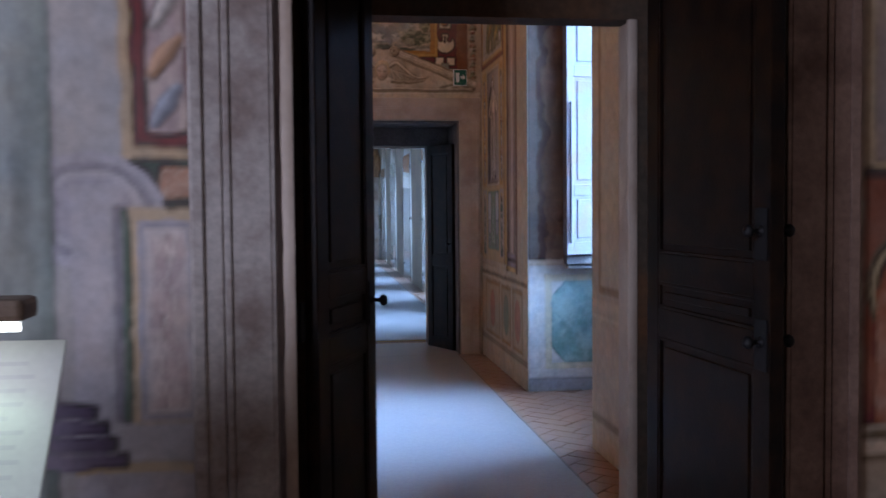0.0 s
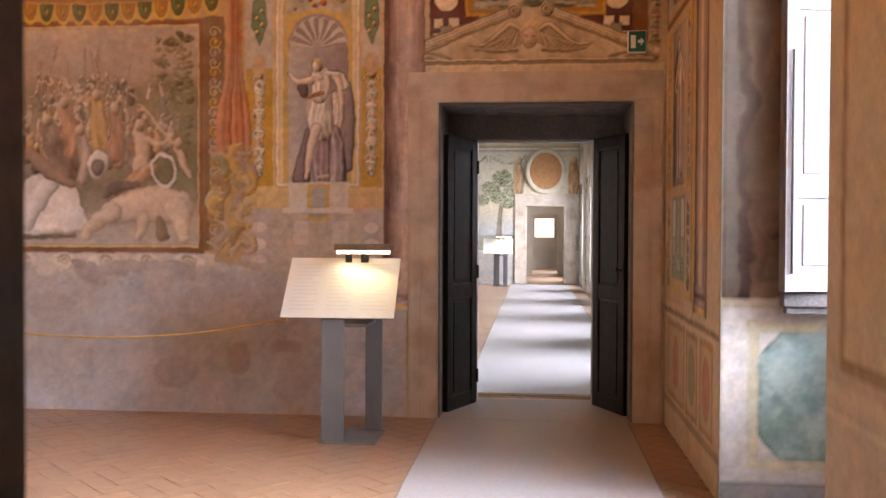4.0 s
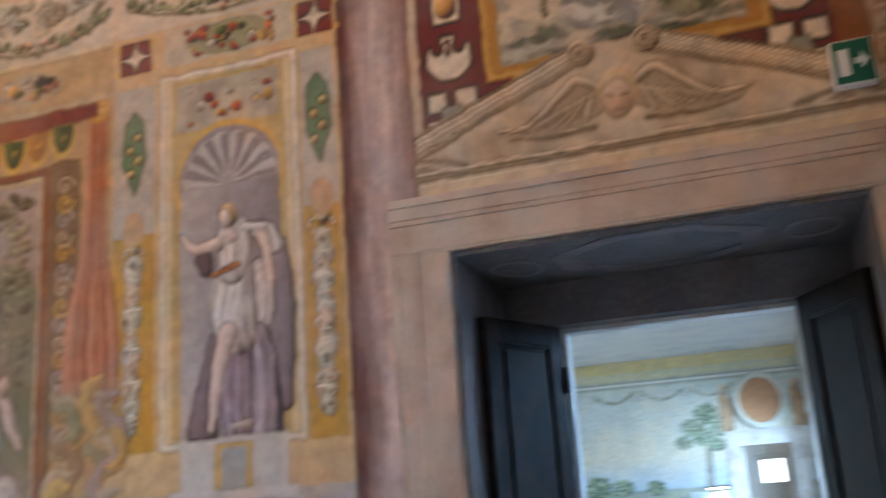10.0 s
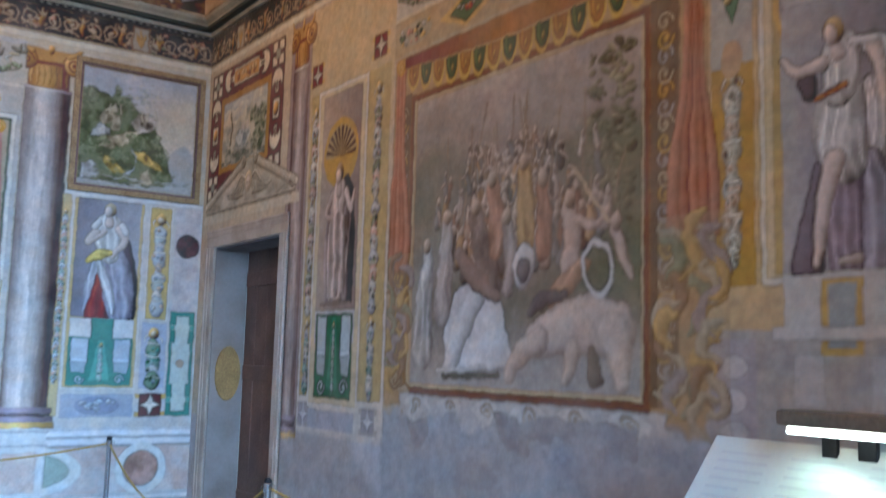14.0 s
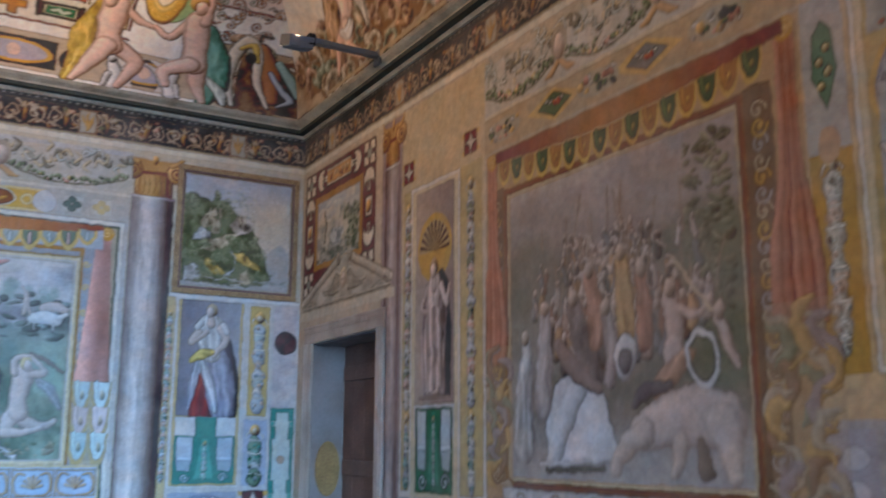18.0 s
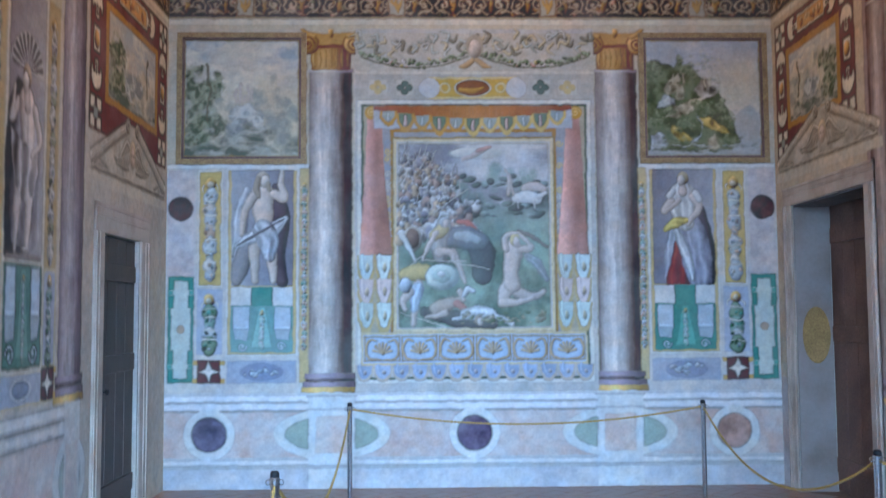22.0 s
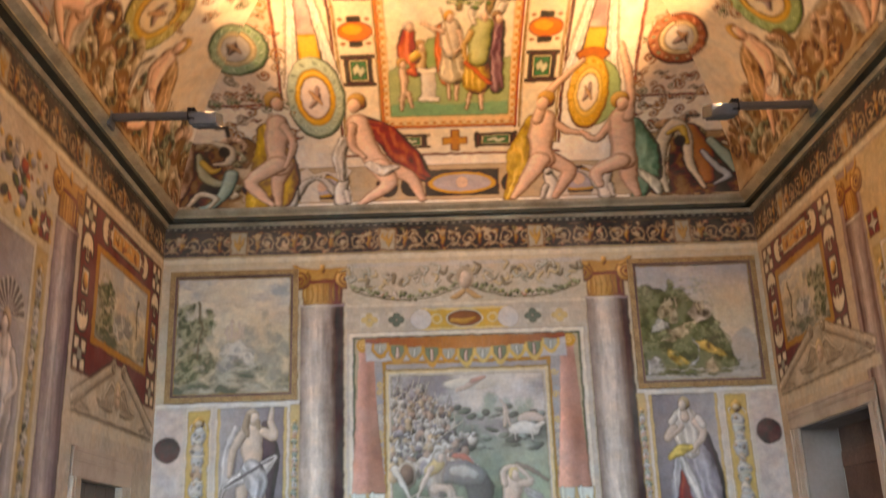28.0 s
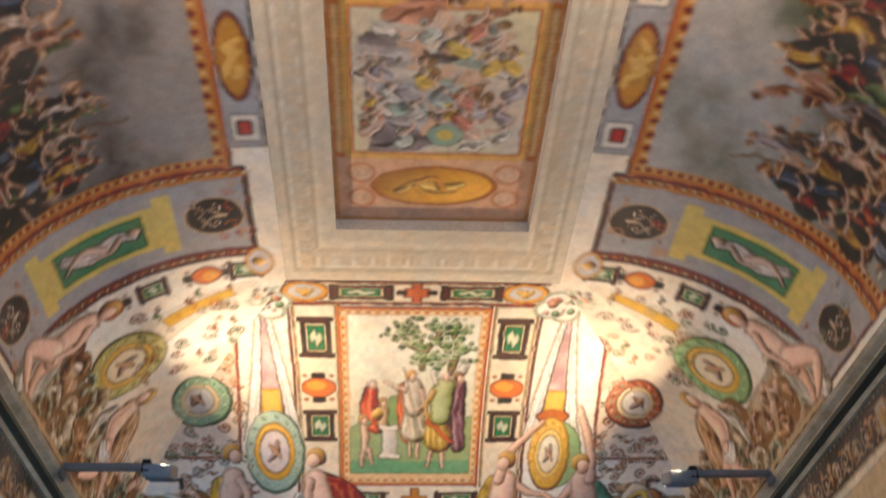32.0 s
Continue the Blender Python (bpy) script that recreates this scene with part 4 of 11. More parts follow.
def view_in_frame(f, u0, u1, v0, v1, seed, wood=False, flip=False):
    """A framed view in soft old paint: cloudy sky, cream hills and a dark tree, or a wooded hill."""
    n = lambda s, t, k, q=4: fbm(s * k, t * k, seed + k, q)

    def picture(s, t):
        s = 1 - s if flip else s
        sky = blend(blend((0.54, 0.46, 0.33), (0.36, 0.38, 0.39), clamp(1.7 * t - 0.75 + n(s, t * 2, 2))), (0.62, 0.56, 0.44), 0.8 * clamp(0.2 + 2.2 * n(s, t * 3, 3, 5)))
        c = sky
        hill = clamp(((0.60 if not wood else 0.42) + 0.22 * (s - 0.5) * (0 if wood else 1) + 0.5 * n(s, 0 * t, 4, 3) - t) * 14)
        c = blend(c, blend((0.33, 0.32, 0.27), (0.56, 0.48, 0.35), clamp(0.5 + 1.8 * n(s, t, 9, 5))), hill)
        if not wood:
            rock = clamp((1 - ((s - 0.52) / 0.2) ** 2 - ((t - 0.30) / 0.19) ** 2 + 1.1 * n(s, t, 7)) * 3)
            c = blend(c, blend((0.26, 0.27, 0.26), (0.56, 0.54, 0.48), clamp(0.5 + 2.2 * n(s, t, 11, 5))), rock)
        water = clamp((0.20 + 0.3 * n(s, t, 5) - t) * 9)
        c = blend(c, blend((0.15, 0.17, 0.14), (0.42, 0.40, 0.33), clamp(0.35 + 2.4 * n(s * 0.6, t * 2, 8, 5))), water)
        for x, y, a, b in ((0.34, 0.46, 0.34, 0.34), (0.62, 0.34, 0.22, 0.24), (0.16, 0.60, 0.2, 0.3)) if wood else ((0.12, 0.55, 0.17, 0.22), (0.26, 0.62, 0.11, 0.13), (0.15, 0.25, 0.17, 0.2)):
            m = clamp((1 - ((s - x) / a) ** 2 - ((t - y) / b) ** 2 + 1.5 * n(s, t, 13, 5)) * 1.6)
            leaf = blend((0.13, 0.15, 0.11), (0.34, 0.34, 0.24), clamp(0.5 + 1.9 * n(s, t, 26, 4) + 0.7 * (t - y)))
            if wood:
                leaf = blend(leaf, (0.48, 0.38, 0.20), 0.8 * clamp(3.5 * n(s, t, 6, 4) - 0.25))
            c = blend(c, leaf, m)
        return c
    f.field(u0, u1, v0, v1, picture)
    if not wood:
        w, h = u1 - u0, v1 - v0
        f.line([(u0 + 0.2 * w, v0 + 0.3 * h), (u0 + 0.22 * w, v0 + 0.6 * h), (u0 + 0.19 * w, v0 + 0.8 * h)], 0.018, (0.17, 0.15, 0.11))
        for k in range(5):
            f.field(u0 + w * (0.44 + 0.035 * k), u0 + w * (0.465 + 0.035 * k), v0 + h * 0.46, v0 + h * (0.58 + 0.05 * math.sin(k * 2.3)), (0.50, 0.42, 0.35))
    f.smear(u0, u1, v0, v1, 0.016, 14, seed)


def wooded_rock(f, u0, u1, v0, v1, seed):
    """A mound of rock and brushwood over pale water, against an evening sky."""
    rng = random.Random(seed)
    at = lambda x, y: (u0 + (x - 185) / 570 * (u1 - u0), v1 - (y - 110) / 515 * (v1 - v0))
    unit = (u1 - u0) / 570
    def sky(s, t):
        c = blend((0.56, 0.52, 0.46), (0.40, 0.40, 0.42), clamp(1.5 * t - 0.5 + 1.2 * fbm(s * 2, t * 7, 4, 4)))
        return blend(c, (0.60, 0.46, 0.26), 0.6 * clamp(1 - 9 * (t - 0.62) ** 2 - 5 * (s - 0.8) ** 2))
    f.field(u0, u1, v0, v1, sky)
    f.poly([at(*p) for p in ((600, 625), (630, 450), (700, 400), (745, 430), (755, 625))], (0.42, 0.40, 0.37))
    f.field(u0, u1, v0, v0 + (v1 - v0) * 0.13, lambda s, t: blend((0.44, 0.43, 0.41), (0.36, 0.36, 0.34), clamp(0.5 + 1.5 * fbm(s * 3, t * 9, 2, 4))))
    green, deep, stone, gold, mist = (0.20, 0.215, 0.135), (0.095, 0.11, 0.07), (0.46, 0.38, 0.27), (0.46, 0.32, 0.11), (0.42, 0.42, 0.42)
    f.poly([at(*p) for p in ((185, 600), (185, 205), (250, 200), (320, 230), (350, 180), (370, 220), (410, 225), (460, 280), (530, 285), (560, 370), (585, 410), (620, 480), (655, 570), (600, 600), (480, 610))], lambda a, b: blend(deep, green, clamp(0.55 + 2.0 * fbm(a * 9, b * 9, seed, 4))))
    for pts, c in ((((270, 330), (300, 280), (340, 265), (345, 340), (290, 355)), stone), (((335, 370), (340, 300), (375, 310), (370, 375)), stone), (((275, 450), (330, 400), (440, 370), (500, 350), (440, 410), (340, 460)), stone), (((420, 330), (470, 285), (545, 290), (545, 350), (470, 375)), (0.40, 0.33, 0.27)), (((300, 520), (310, 490), (360, 510), (410, 560), (340, 560)), gold), (((440, 460), (490, 455), (580, 500), (600, 530), (500, 510)), gold),
                   (((270, 350), (330, 370), (330, 400), (230, 415)), mist), (((430, 440), (470, 480), (440, 560), (400, 575), (470, 500)), mist), (((490, 550), (520, 530), (550, 590), (480, 600)), stone), (((200, 540), (260, 520), (290, 580), (200, 600)), mist)):
        f.poly([at(*p) for p in pts], lambda a, b, c=c: np.clip(np.asarray(c) * (1 + 1.2 * fbm(a * 16, b * 16, seed + 3, 4))[..., None], 0, 1))
    for x, y, w, h in ((225, 240, 46, 40), (400, 250, 44, 34), (350, 200, 20, 22), (240, 480, 54, 50), (390, 490, 60, 46), (520, 420, 60, 46), (590, 460, 34, 36), (600, 555, 56, 34), (320, 560, 60, 22), (440, 400, 30, 22), (300, 430, 30, 20), (560, 400, 26, 30)):
        for k in range(46):
            a, q = rng.uniform(0, math.tau), math.sqrt(rng.random())
            x2, y2 = x + q * w * math.cos(a), y + q * h * math.sin(a)
            f.disc(*at(x2, y2), unit * rng.uniform(3, 9), unit * rng.uniform(2, 5), tint(rng.choice((green, deep, (0.27, 0.27, 0.17))), 1.15 - 0.35 * (y2 - y) / h), turn=rng.uniform(-0.8, 0.8))
    for x, y in ((320, 262), (345, 258), (370, 264), (480, 285), (505, 280), (540, 262)):
        f.brush([at(x, y), at(x + 3, y + 34)], [unit * 8, unit * 12], (0.52, 0.44, 0.32), 0.6)
    for k in range(60):
        x, y = rng.gauss(480, 40), rng.gauss(200, 26)
        f.disc(*at(x, y), unit * rng.uniform(4, 9), unit * rng.uniform(3, 6), rng.choice(((0.40, 0.39, 0.33), (0.52, 0.46, 0.34), (0.34, 0.34, 0.30))))
    for k in range(30):
        x, y = rng.uniform(190, 740), rng.uniform(575, 622)
        f.line([at(x, y), at(x + rng.uniform(20, 60), y + rng.uniform(-3, 3))], 0.010, rng.choice(((0.54, 0.51, 0.46), (0.26, 0.26, 0.22), (0.42, 0.41, 0.38))))
    f.smear(u0, u1, v0, v1, 0.010, 14, seed)
    f.smear(u0, u1, v0, v1, 0.005, 40, seed + 1)
    f.veil(u0, u1, v0, v1, (0.42, 0.38, 0.28), 0.12)


def figure_group(f, u0, u1, v0, v1, n, seed, tones, size=1.0):
    """A press of plain draped shapes, run together like old paint."""
    rng = random.Random(seed)
    k = f.ratio
    w = u1 - u0
    for j in range(n):
        t = 1 - (j + rng.random()) / n
        h = (0.30 - 0.16 * t) * size * rng.uniform(0.8, 1.2)
        u, v = u0 + w * (0.05 + 0.9 * rng.random()), v0 + (v1 - v0) * t * 0.75
        c, lean = np.asarray(rng.choice(tones), float) * rng.uniform(0.75, 1.2), rng.uniform(-0.45, 0.45)
        q = lambda x, y: (u + (x * 0.30 + lean * y) * h, v + y * h * k)
        f.poly([q(*p) for p in ((-0.55, 0.0), (0.5, 0.0), (0.7, 0.35), (0.45, 0.75), (-0.4, 0.78), (-0.65, 0.4))], cloth(c, u, h * 0.35, 8, j))
        f.line([q(0.4, 0.66), q(1.1, 0.6 + 0.3 * rng.random()), q(1.5, 0.5 + 0.6 * rng.random())], h * 0.09, tint((0.55, 0.38, 0.27), rng.uniform(0.7, 1.1)))
        f.line([q(-0.2, 0.05), q(0.05, 0.45)], h * 0.05, tint(c, 0.35))
        f.disc(*q(0.0, 0.90), h * 0.09, h * 0.115 * k, tint((0.54, 0.38, 0.27), rng.uniform(0.7, 1.1)), model=0.9)
        f.disc(*q(0.03, 0.97), h * 0.095, h * 0.06 * k, tint((0.26, 0.17, 0.10), rng.uniform(0.6, 1.5)), model=0.5)
    f.smear(u0, u1, v0, v1, 0.020 * size, 12 / size, seed)


def garland(f, u0, u1, v, drop, seed, fruit=((0.5, 0.25, 0.12), (0.45, 0.36, 0.15), (0.16, 0.2, 0.1), (0.36, 0.36, 0.2))):
    rng = random.Random(seed)
    n = int((u1 - u0) / 0.035)
    for k in range(n + 1):
        t = k / n
        vv = v - drop * 4 * t * (1 - t)
        for _ in range(2):
            f.disc(u0 + (u1 - u0) * t, vv + rng.uniform(-0.02, 0.02), rng.uniform(0.02, 0.035), rng.uniform(0.015, 0.03), tint(rng.choice(fruit), rng.uniform(0.7, 1.3)), model=0.8)
    f.line([(u0, v), (u0 - 0.03, v - drop * 0.9)], 0.025, (0.4, 0.3, 0.25))
    f.line([(u1, v), (u1 + 0.03, v - drop * 0.9)], 0.025, (0.4, 0.3, 0.25))


def scallops(f, u0, u1, v, r, n, colour, trim):
    w = (u1 - u0) / n
    for k in range(n):
        uu = u0 + w * (k + 0.5)
        f.poly([(uu - w / 2, v), (uu - w * 0.46, v - r * 0.55), (uu - w * 0.25, v - r * 0.92), (uu, v - r), (uu + w * 0.25, v - r * 0.92), (uu + w * 0.46, v - r * 0.55), (uu + w / 2, v)], trim)
        f.poly([(uu - w * 0.42, v), (uu - w * 0.36, v - r * 0.45), (uu - w * 0.18, v - r * 0.74), (uu, v - r * 0.8), (uu + w * 0.18, v - r * 0.74), (uu + w * 0.36, v - r * 0.45), (uu + w * 0.42, v)], tint(colour, 0.9 + 0.2 * (k % 2)))
        f.brush([(uu - w * 0.22, v), (uu - w * 0.2, v - r * 0.35), (uu - w * 0.08, v - r * 0.62)], [w * 0.16, w * 0.2, w * 0.06], tint(colour, 1.14), 0.3)
        f.disc(uu + w * 0.05, v - r * 0.4, w * 0.10, r * 0.14, blend(colour, trim, 0.6), model=0.6)


def round_shade(light, dark, peak=0.3):
    """A painted column's modelling across its width."""
    return lambda s, t: blend(dark, light, np.clip(1.10 - np.abs(s - peak) / np.where(s > peak, 0.46, 0.42), 0, 1))


def painted_column(f, u0, u1, v0, v1, vc, light, dark, peak=0.3):
    """Base, shaft and gilded capital, all in paint."""
    mid, w = (u0 + u1) / 2, u1 - u0
    for k, (grow, a, b, c) in enumerate(((0.16, 0.0, 0.05, HONEY), (0.13, 0.05, 0.10, MAUVE), (0.07, 0.10, 0.13, DUSK), (0.10, 0.13, 0.18, MAUVE))):
        f.field(u0 - w * grow, u1 + w * grow, v0 + a, v0 + b, round_shade(tint(c, 1.5), tint(c, 0.6), peak), 1, w / 10)
    shade = round_shade(light, dark, peak)

    def shaft(s, t):
        n = 0.96 + 0.34 * fbm(s * 5, t * 7, u0, 4) + 0.22 * fbm(s * 14, t * 10, u0, 3)
        return np.clip(shade(s, t) * n[..., None], 0, 1)
    f.field(u0, u1, v0 + 0.18, vc, shaft, 1, w / 12)
    f.field(u0 - w * 0.03, u1 + w * 0.03, vc - 0.03, vc, round_shade(IVORY, MAUVE, peak), 1, w / 8)
    h = v1 - vc
    ochre, brown = (0.54, 0.33, 0.145), (0.22, 0.10, 0.045)
    f.field(u0 + w * 0.04, u1 - w * 0.04, vc, vc + h * 0.60, round_shade(ochre, brown, peak), 1, w / 10)
    for k in range(7):
        uu = u0 + w * (0.10 + 0.80 * k / 6)
        f.brush([(uu, vc + h * 0.08), (uu, vc + h * 0.30), (uu, vc + h * 0.48)], [w * 0.05, w * 0.085, w * 0.03], tint(ochre, 1.12 - 0.10 * k), 0.7)
    f.line([(u0 + w * 0.04, vc + h * 0.56), (u1 - w * 0.04, vc + h * 0.56)], h * 0.10, tint(brown, 1.2))
    f.poly([(u0 - w * 0.20, v1), (u0 - w * 0.02, v1 - h * 0.12), (mid, v1 - h * 0.16), (u1 + w * 0.02, v1 - h * 0.12), (u1 + w * 0.20, v1), (u1 + w * 0.06, v1 - h * 0.42), (u0 - w * 0.06, v1 - h * 0.42)], tint(ochre, 0.86))
    f.disc(mid, v1 - h * 0.12, w * 0.07, h * 0.13, tint(ochre, 1.1), model=0.8)
    for s in (-1, 1):
        uu, vv, r = mid + s * w * 0.54, v1 - h * 0.40, h * 0.23
        f.disc(uu, vv, r * 1.08, r * 1.08, brown)
        f.disc(uu, vv, r, r, tint(ochre, 1.05 if s > 0 else 0.8), model=0.5)
        scroll(f, uu, vv, r * 0.75, brown, 1.5, 0.14, -s)
        f.brush([(uu - s * w * 0.14, v1 - h * 0.22), (uu + s * w * 0.06, v1 - h * 0.14), (uu + s * w * 0.20, v1 + h * 0.04)], [r * 0.5, r * 0.45, r * 0.15], tint(ochre, 0.95), 0.6)


def swag_strip(f, u0, u1, v0, v1, seed, masks=True):
    """Pale leaf scrolls above a run of green swags set with fruit, a plain mask where two swags meet."""
    rng = random.Random(seed)
    h, n = v1 - v0, max(1, round((u1 - u0) / 0.95))
    w = (u1 - u0) / n
    f.field(u0, u1, v0, v1, lambda s, t: blend((0.46, 0.41, 0.33), (0.52, 0.46, 0.37), clamp(0.5 + 1.5 * fbm(s * 6, t * 3, seed, 4))))
    for k in range(n * 7):
        uu, vv = u0 + (u1 - u0) * (k + 0.5) / (n * 7), v1 - h * rng.uniform(0.18, 0.34)
        for j in range(5):
            a, q = rng.uniform(0, math.tau), h * rng.uniform(0.12, 0.22)
            c = rng.choice(((0.56, 0.53, 0.45), (0.48, 0.48, 0.41), (0.58, 0.47, 0.30), (0.36, 0.35, 0.28), (0.28, 0.25, 0.19)))
            x, y = uu + rng.uniform(-0.06, 0.06), vv + rng.uniform(-0.18, 0.14) * h
            f.brush([(x, y), (x + q * math.cos(a), y + q * math.sin(a)), (x + q * 1.5 * math.cos(a + 0.8), y + q * 1.5 * math.sin(a + 0.8))], [h * 0.07, h * 0.085, h * 0.02], c, 0.7, 0, 0.4)
    for k in range(n):
        a = u0 + w * k
        for j in range(58):
            t = (j + rng.random()) / 58
            vv = v0 + h * 0.50 - h * 0.30 * 4 * t * (1 - t) + rng.gauss(0, h * 0.045)
            mid = clamp(1.4 - 4 * abs(t - 0.5))
            tone = rng.choice(((0.22, 0.25, 0.15), (0.30, 0.32, 0.21), (0.40, 0.40, 0.28), (0.17, 0.19, 0.12)) if rng.random() > 0.4 * mid else ((0.56, 0.34, 0.26), (0.58, 0.46, 0.22), (0.58, 0.50, 0.42)))
            f.disc(a + w * (0.04 + 0.92 * t), vv, rng.uniform(0.014, 0.026), rng.uniform(0.011, 0.022), tone, turn=rng.uniform(-1, 1), model=0.7)
        f.line([(a + w * (0.05 + 0.9 * t / 12), v0 + h * (0.40 - 0.30 * 4 * (t / 12) * (1 - t / 12))) for t in range(13)], h * 0.025, (0.20, 0.19, 0.13))
        if masks and k:
            f.disc(a, v0 + h * 0.66, h * 0.22, h * 0.30, (0.40, 0.33, 0.24))
            f.disc(a, v0 + h * 0.60, h * 0.155, h * 0.24, (0.56, 0.44, 0.34), model=0.6)
            for e in (-1, 1):
                f.brush([(a + e * 0.02, v0 + h * 0.30), (a + e * 0.09, v0 + h * 0.16), (a + e * 0.15, v0 + h * 0.12)], [h * 0.12, h * 0.14, h * 0.05], (0.52, 0.34, 0.18), 0.6)


def ornament_band(f, u0, u1, v0, v1, n, back, pale, accent, seed=0):
    """Rinceaux: paired scrolls, leaves and palmettes run together along a band."""
    rng = random.Random(seed)
    f.field(u0, u1, v0, v1, back)
    w, h = (u1 - u0) / n, v1 - v0
    for k in range(n):
        uu, vm = u0 + w * (k + 0.5), (v0 + v1) / 2
        f.dabs(uu - w / 2, uu + w / 2, v0, v1, 16, [tint(pale, 0.75), pale, accent, tint(pale, 1.15), (0.20, 0.20, 0.13), (0.48, 0.28, 0.20)], h * 0.06, h * 0.15, 1, rng, 0.7, 7)
        for s in (-1, 1):
            scroll(f, uu + s * w * 0.26, vm, h * 0.34, tint(pale, rng.uniform(0.95, 1.2)), 1.3, 0.2, s, -math.pi / 2)
            f.line([(uu + s * w * 0.1, v0 + h * 0.1), (uu + s * w * 0.3, v0 + h * 0.3), (uu + s * w * 0.46, v0 + h * 0.16)], h * 0.07, tint(pale, 0.9))
        f.disc(uu, vm, w * 0.06, h * 0.38, tint(accent, rng.uniform(0.9, 1.3)), model=0.7)
        for s in (-1, 0, 1):
            f.disc(uu + s * w * 0.06, vm + h * 0.22, w * 0.022, h * 0.15, pale, turn=-0.5 * s, model=0.6)
    for k in range(2, n, 4):
        uu = u0 + w * k
        f.field(uu - w * 0.24, uu + w * 0.24, v0, v1, (0.40, 0.36, 0.28))
        f.border(uu - w * 0.24, uu + w * 0.24, v0, v1, 0.014, (0.26, 0.16, 0.10))
        for s in (-1, 0, 1):
            f.brush([(uu, v0 + h * 0.2), (uu + s * w * 0.08, v0 + h * 0.5), (uu + s * w * 0.13, v0 + h * (0.72 if s else 0.85))], [h * 0.10, h * 0.13, h * 0.05], (0.48, 0.30, 0.12))
    f.smear(u0, u1, v0, v1, h * 0.05, 4.0 / h, seed)


def half_moon(f, u, v, r, du, dv, pale, ground):
    """A cream boss forked by two drops and a stem of the ground; du, dv: the way to its bar."""
    f.disc(u, v, r, r, pale)
    for s in (-1, 1):
        f.disc(u + du * r * 0.42 - dv * s * r * 0.46, v + dv * r * 0.42 + du * s * r * 0.46, r * 0.27, r * 0.27, ground)
        f.disc(u + du * r * 0.78 - dv * s * r * 0.62, v + dv * r * 0.78 + du * s * r * 0.62, r * 0.30, r * 0.30, ground)
    f.line([(u + du * r * 0.15, v + dv * r * 0.15), (u + du * r * 0.7, v + dv * r * 0.7)], r * 0.16, ground)


def strapwork(f, u0, u1, v0, v1, seed=0):
    """Cream straps and half moons on an ox-blood ground, as round the landscapes over the doors."""
    ground, pale = tint(OXRED, 1.25), tint(CREAM, 1.05)
    f.field(u0, u1, v0, v1, ground)
    w, h, b = u1 - u0, v1 - v0, min(u1 - u0, v1 - v0) * 0.17
    for uu in (u0 + b * 0.62, u1 - b * 0.62):
        for vv in (v0 + b * 0.58, v1 - b * 0.58):
            for a in (-1, 1):
                for c in (-1, 1):
                    f.field(uu + a * b * 0.30 - b * 0.22, uu + a * b * 0.30 + b * 0.22, vv + c * b * 0.30 - b * 0.22, vv + c * b * 0.30 + b * 0.22, pale)
            f.field(uu - b * 0.2, uu + b * 0.2, vv - b * 0.2, vv + b * 0.2, (0.30, 0.31, 0.26))
    m, vv = (u0 + u1) / 2, v1 - b * 0.58
    f.field(m - w * 0.20, m + w * 0.20, vv - b * 0.40, vv + b * 0.40, pale)
    f.field(m - w * 0.17, m + w * 0.17, vv - b * 0.30, vv + b * 0.30, (0.56, 0.32, 0.13))
    f.dabs(m - w * 0.15, m + w * 0.15, vv - b * 0.24, vv + b * 0.24, 14, [(0.62, 0.44, 0.24), (0.40, 0.20, 0.08)], b * 0.08, b * 0.2, 1, random.Random(seed))
    for s in (-1, 1):
        half_moon(f, m + s * w * 0.245, vv, b * 0.50, -s, 0, pale, ground)
        uu = m + s * (w / 2 - b * 0.62)
        for t in (-1, 1):
            half_moon(f, uu, v0 + h * (0.51 + 0.20 * t), b * 0.50, 0, -t, pale, ground)
        f.field(uu - b * 0.30, uu + b * 0.30, v0 + h * 0.44, v0 + h * 0.58, pale)
        f.disc(uu, v0 + h * 0.51, b * 0.24, b * 0.28, (0.56, 0.33, 0.12), model=0.8)


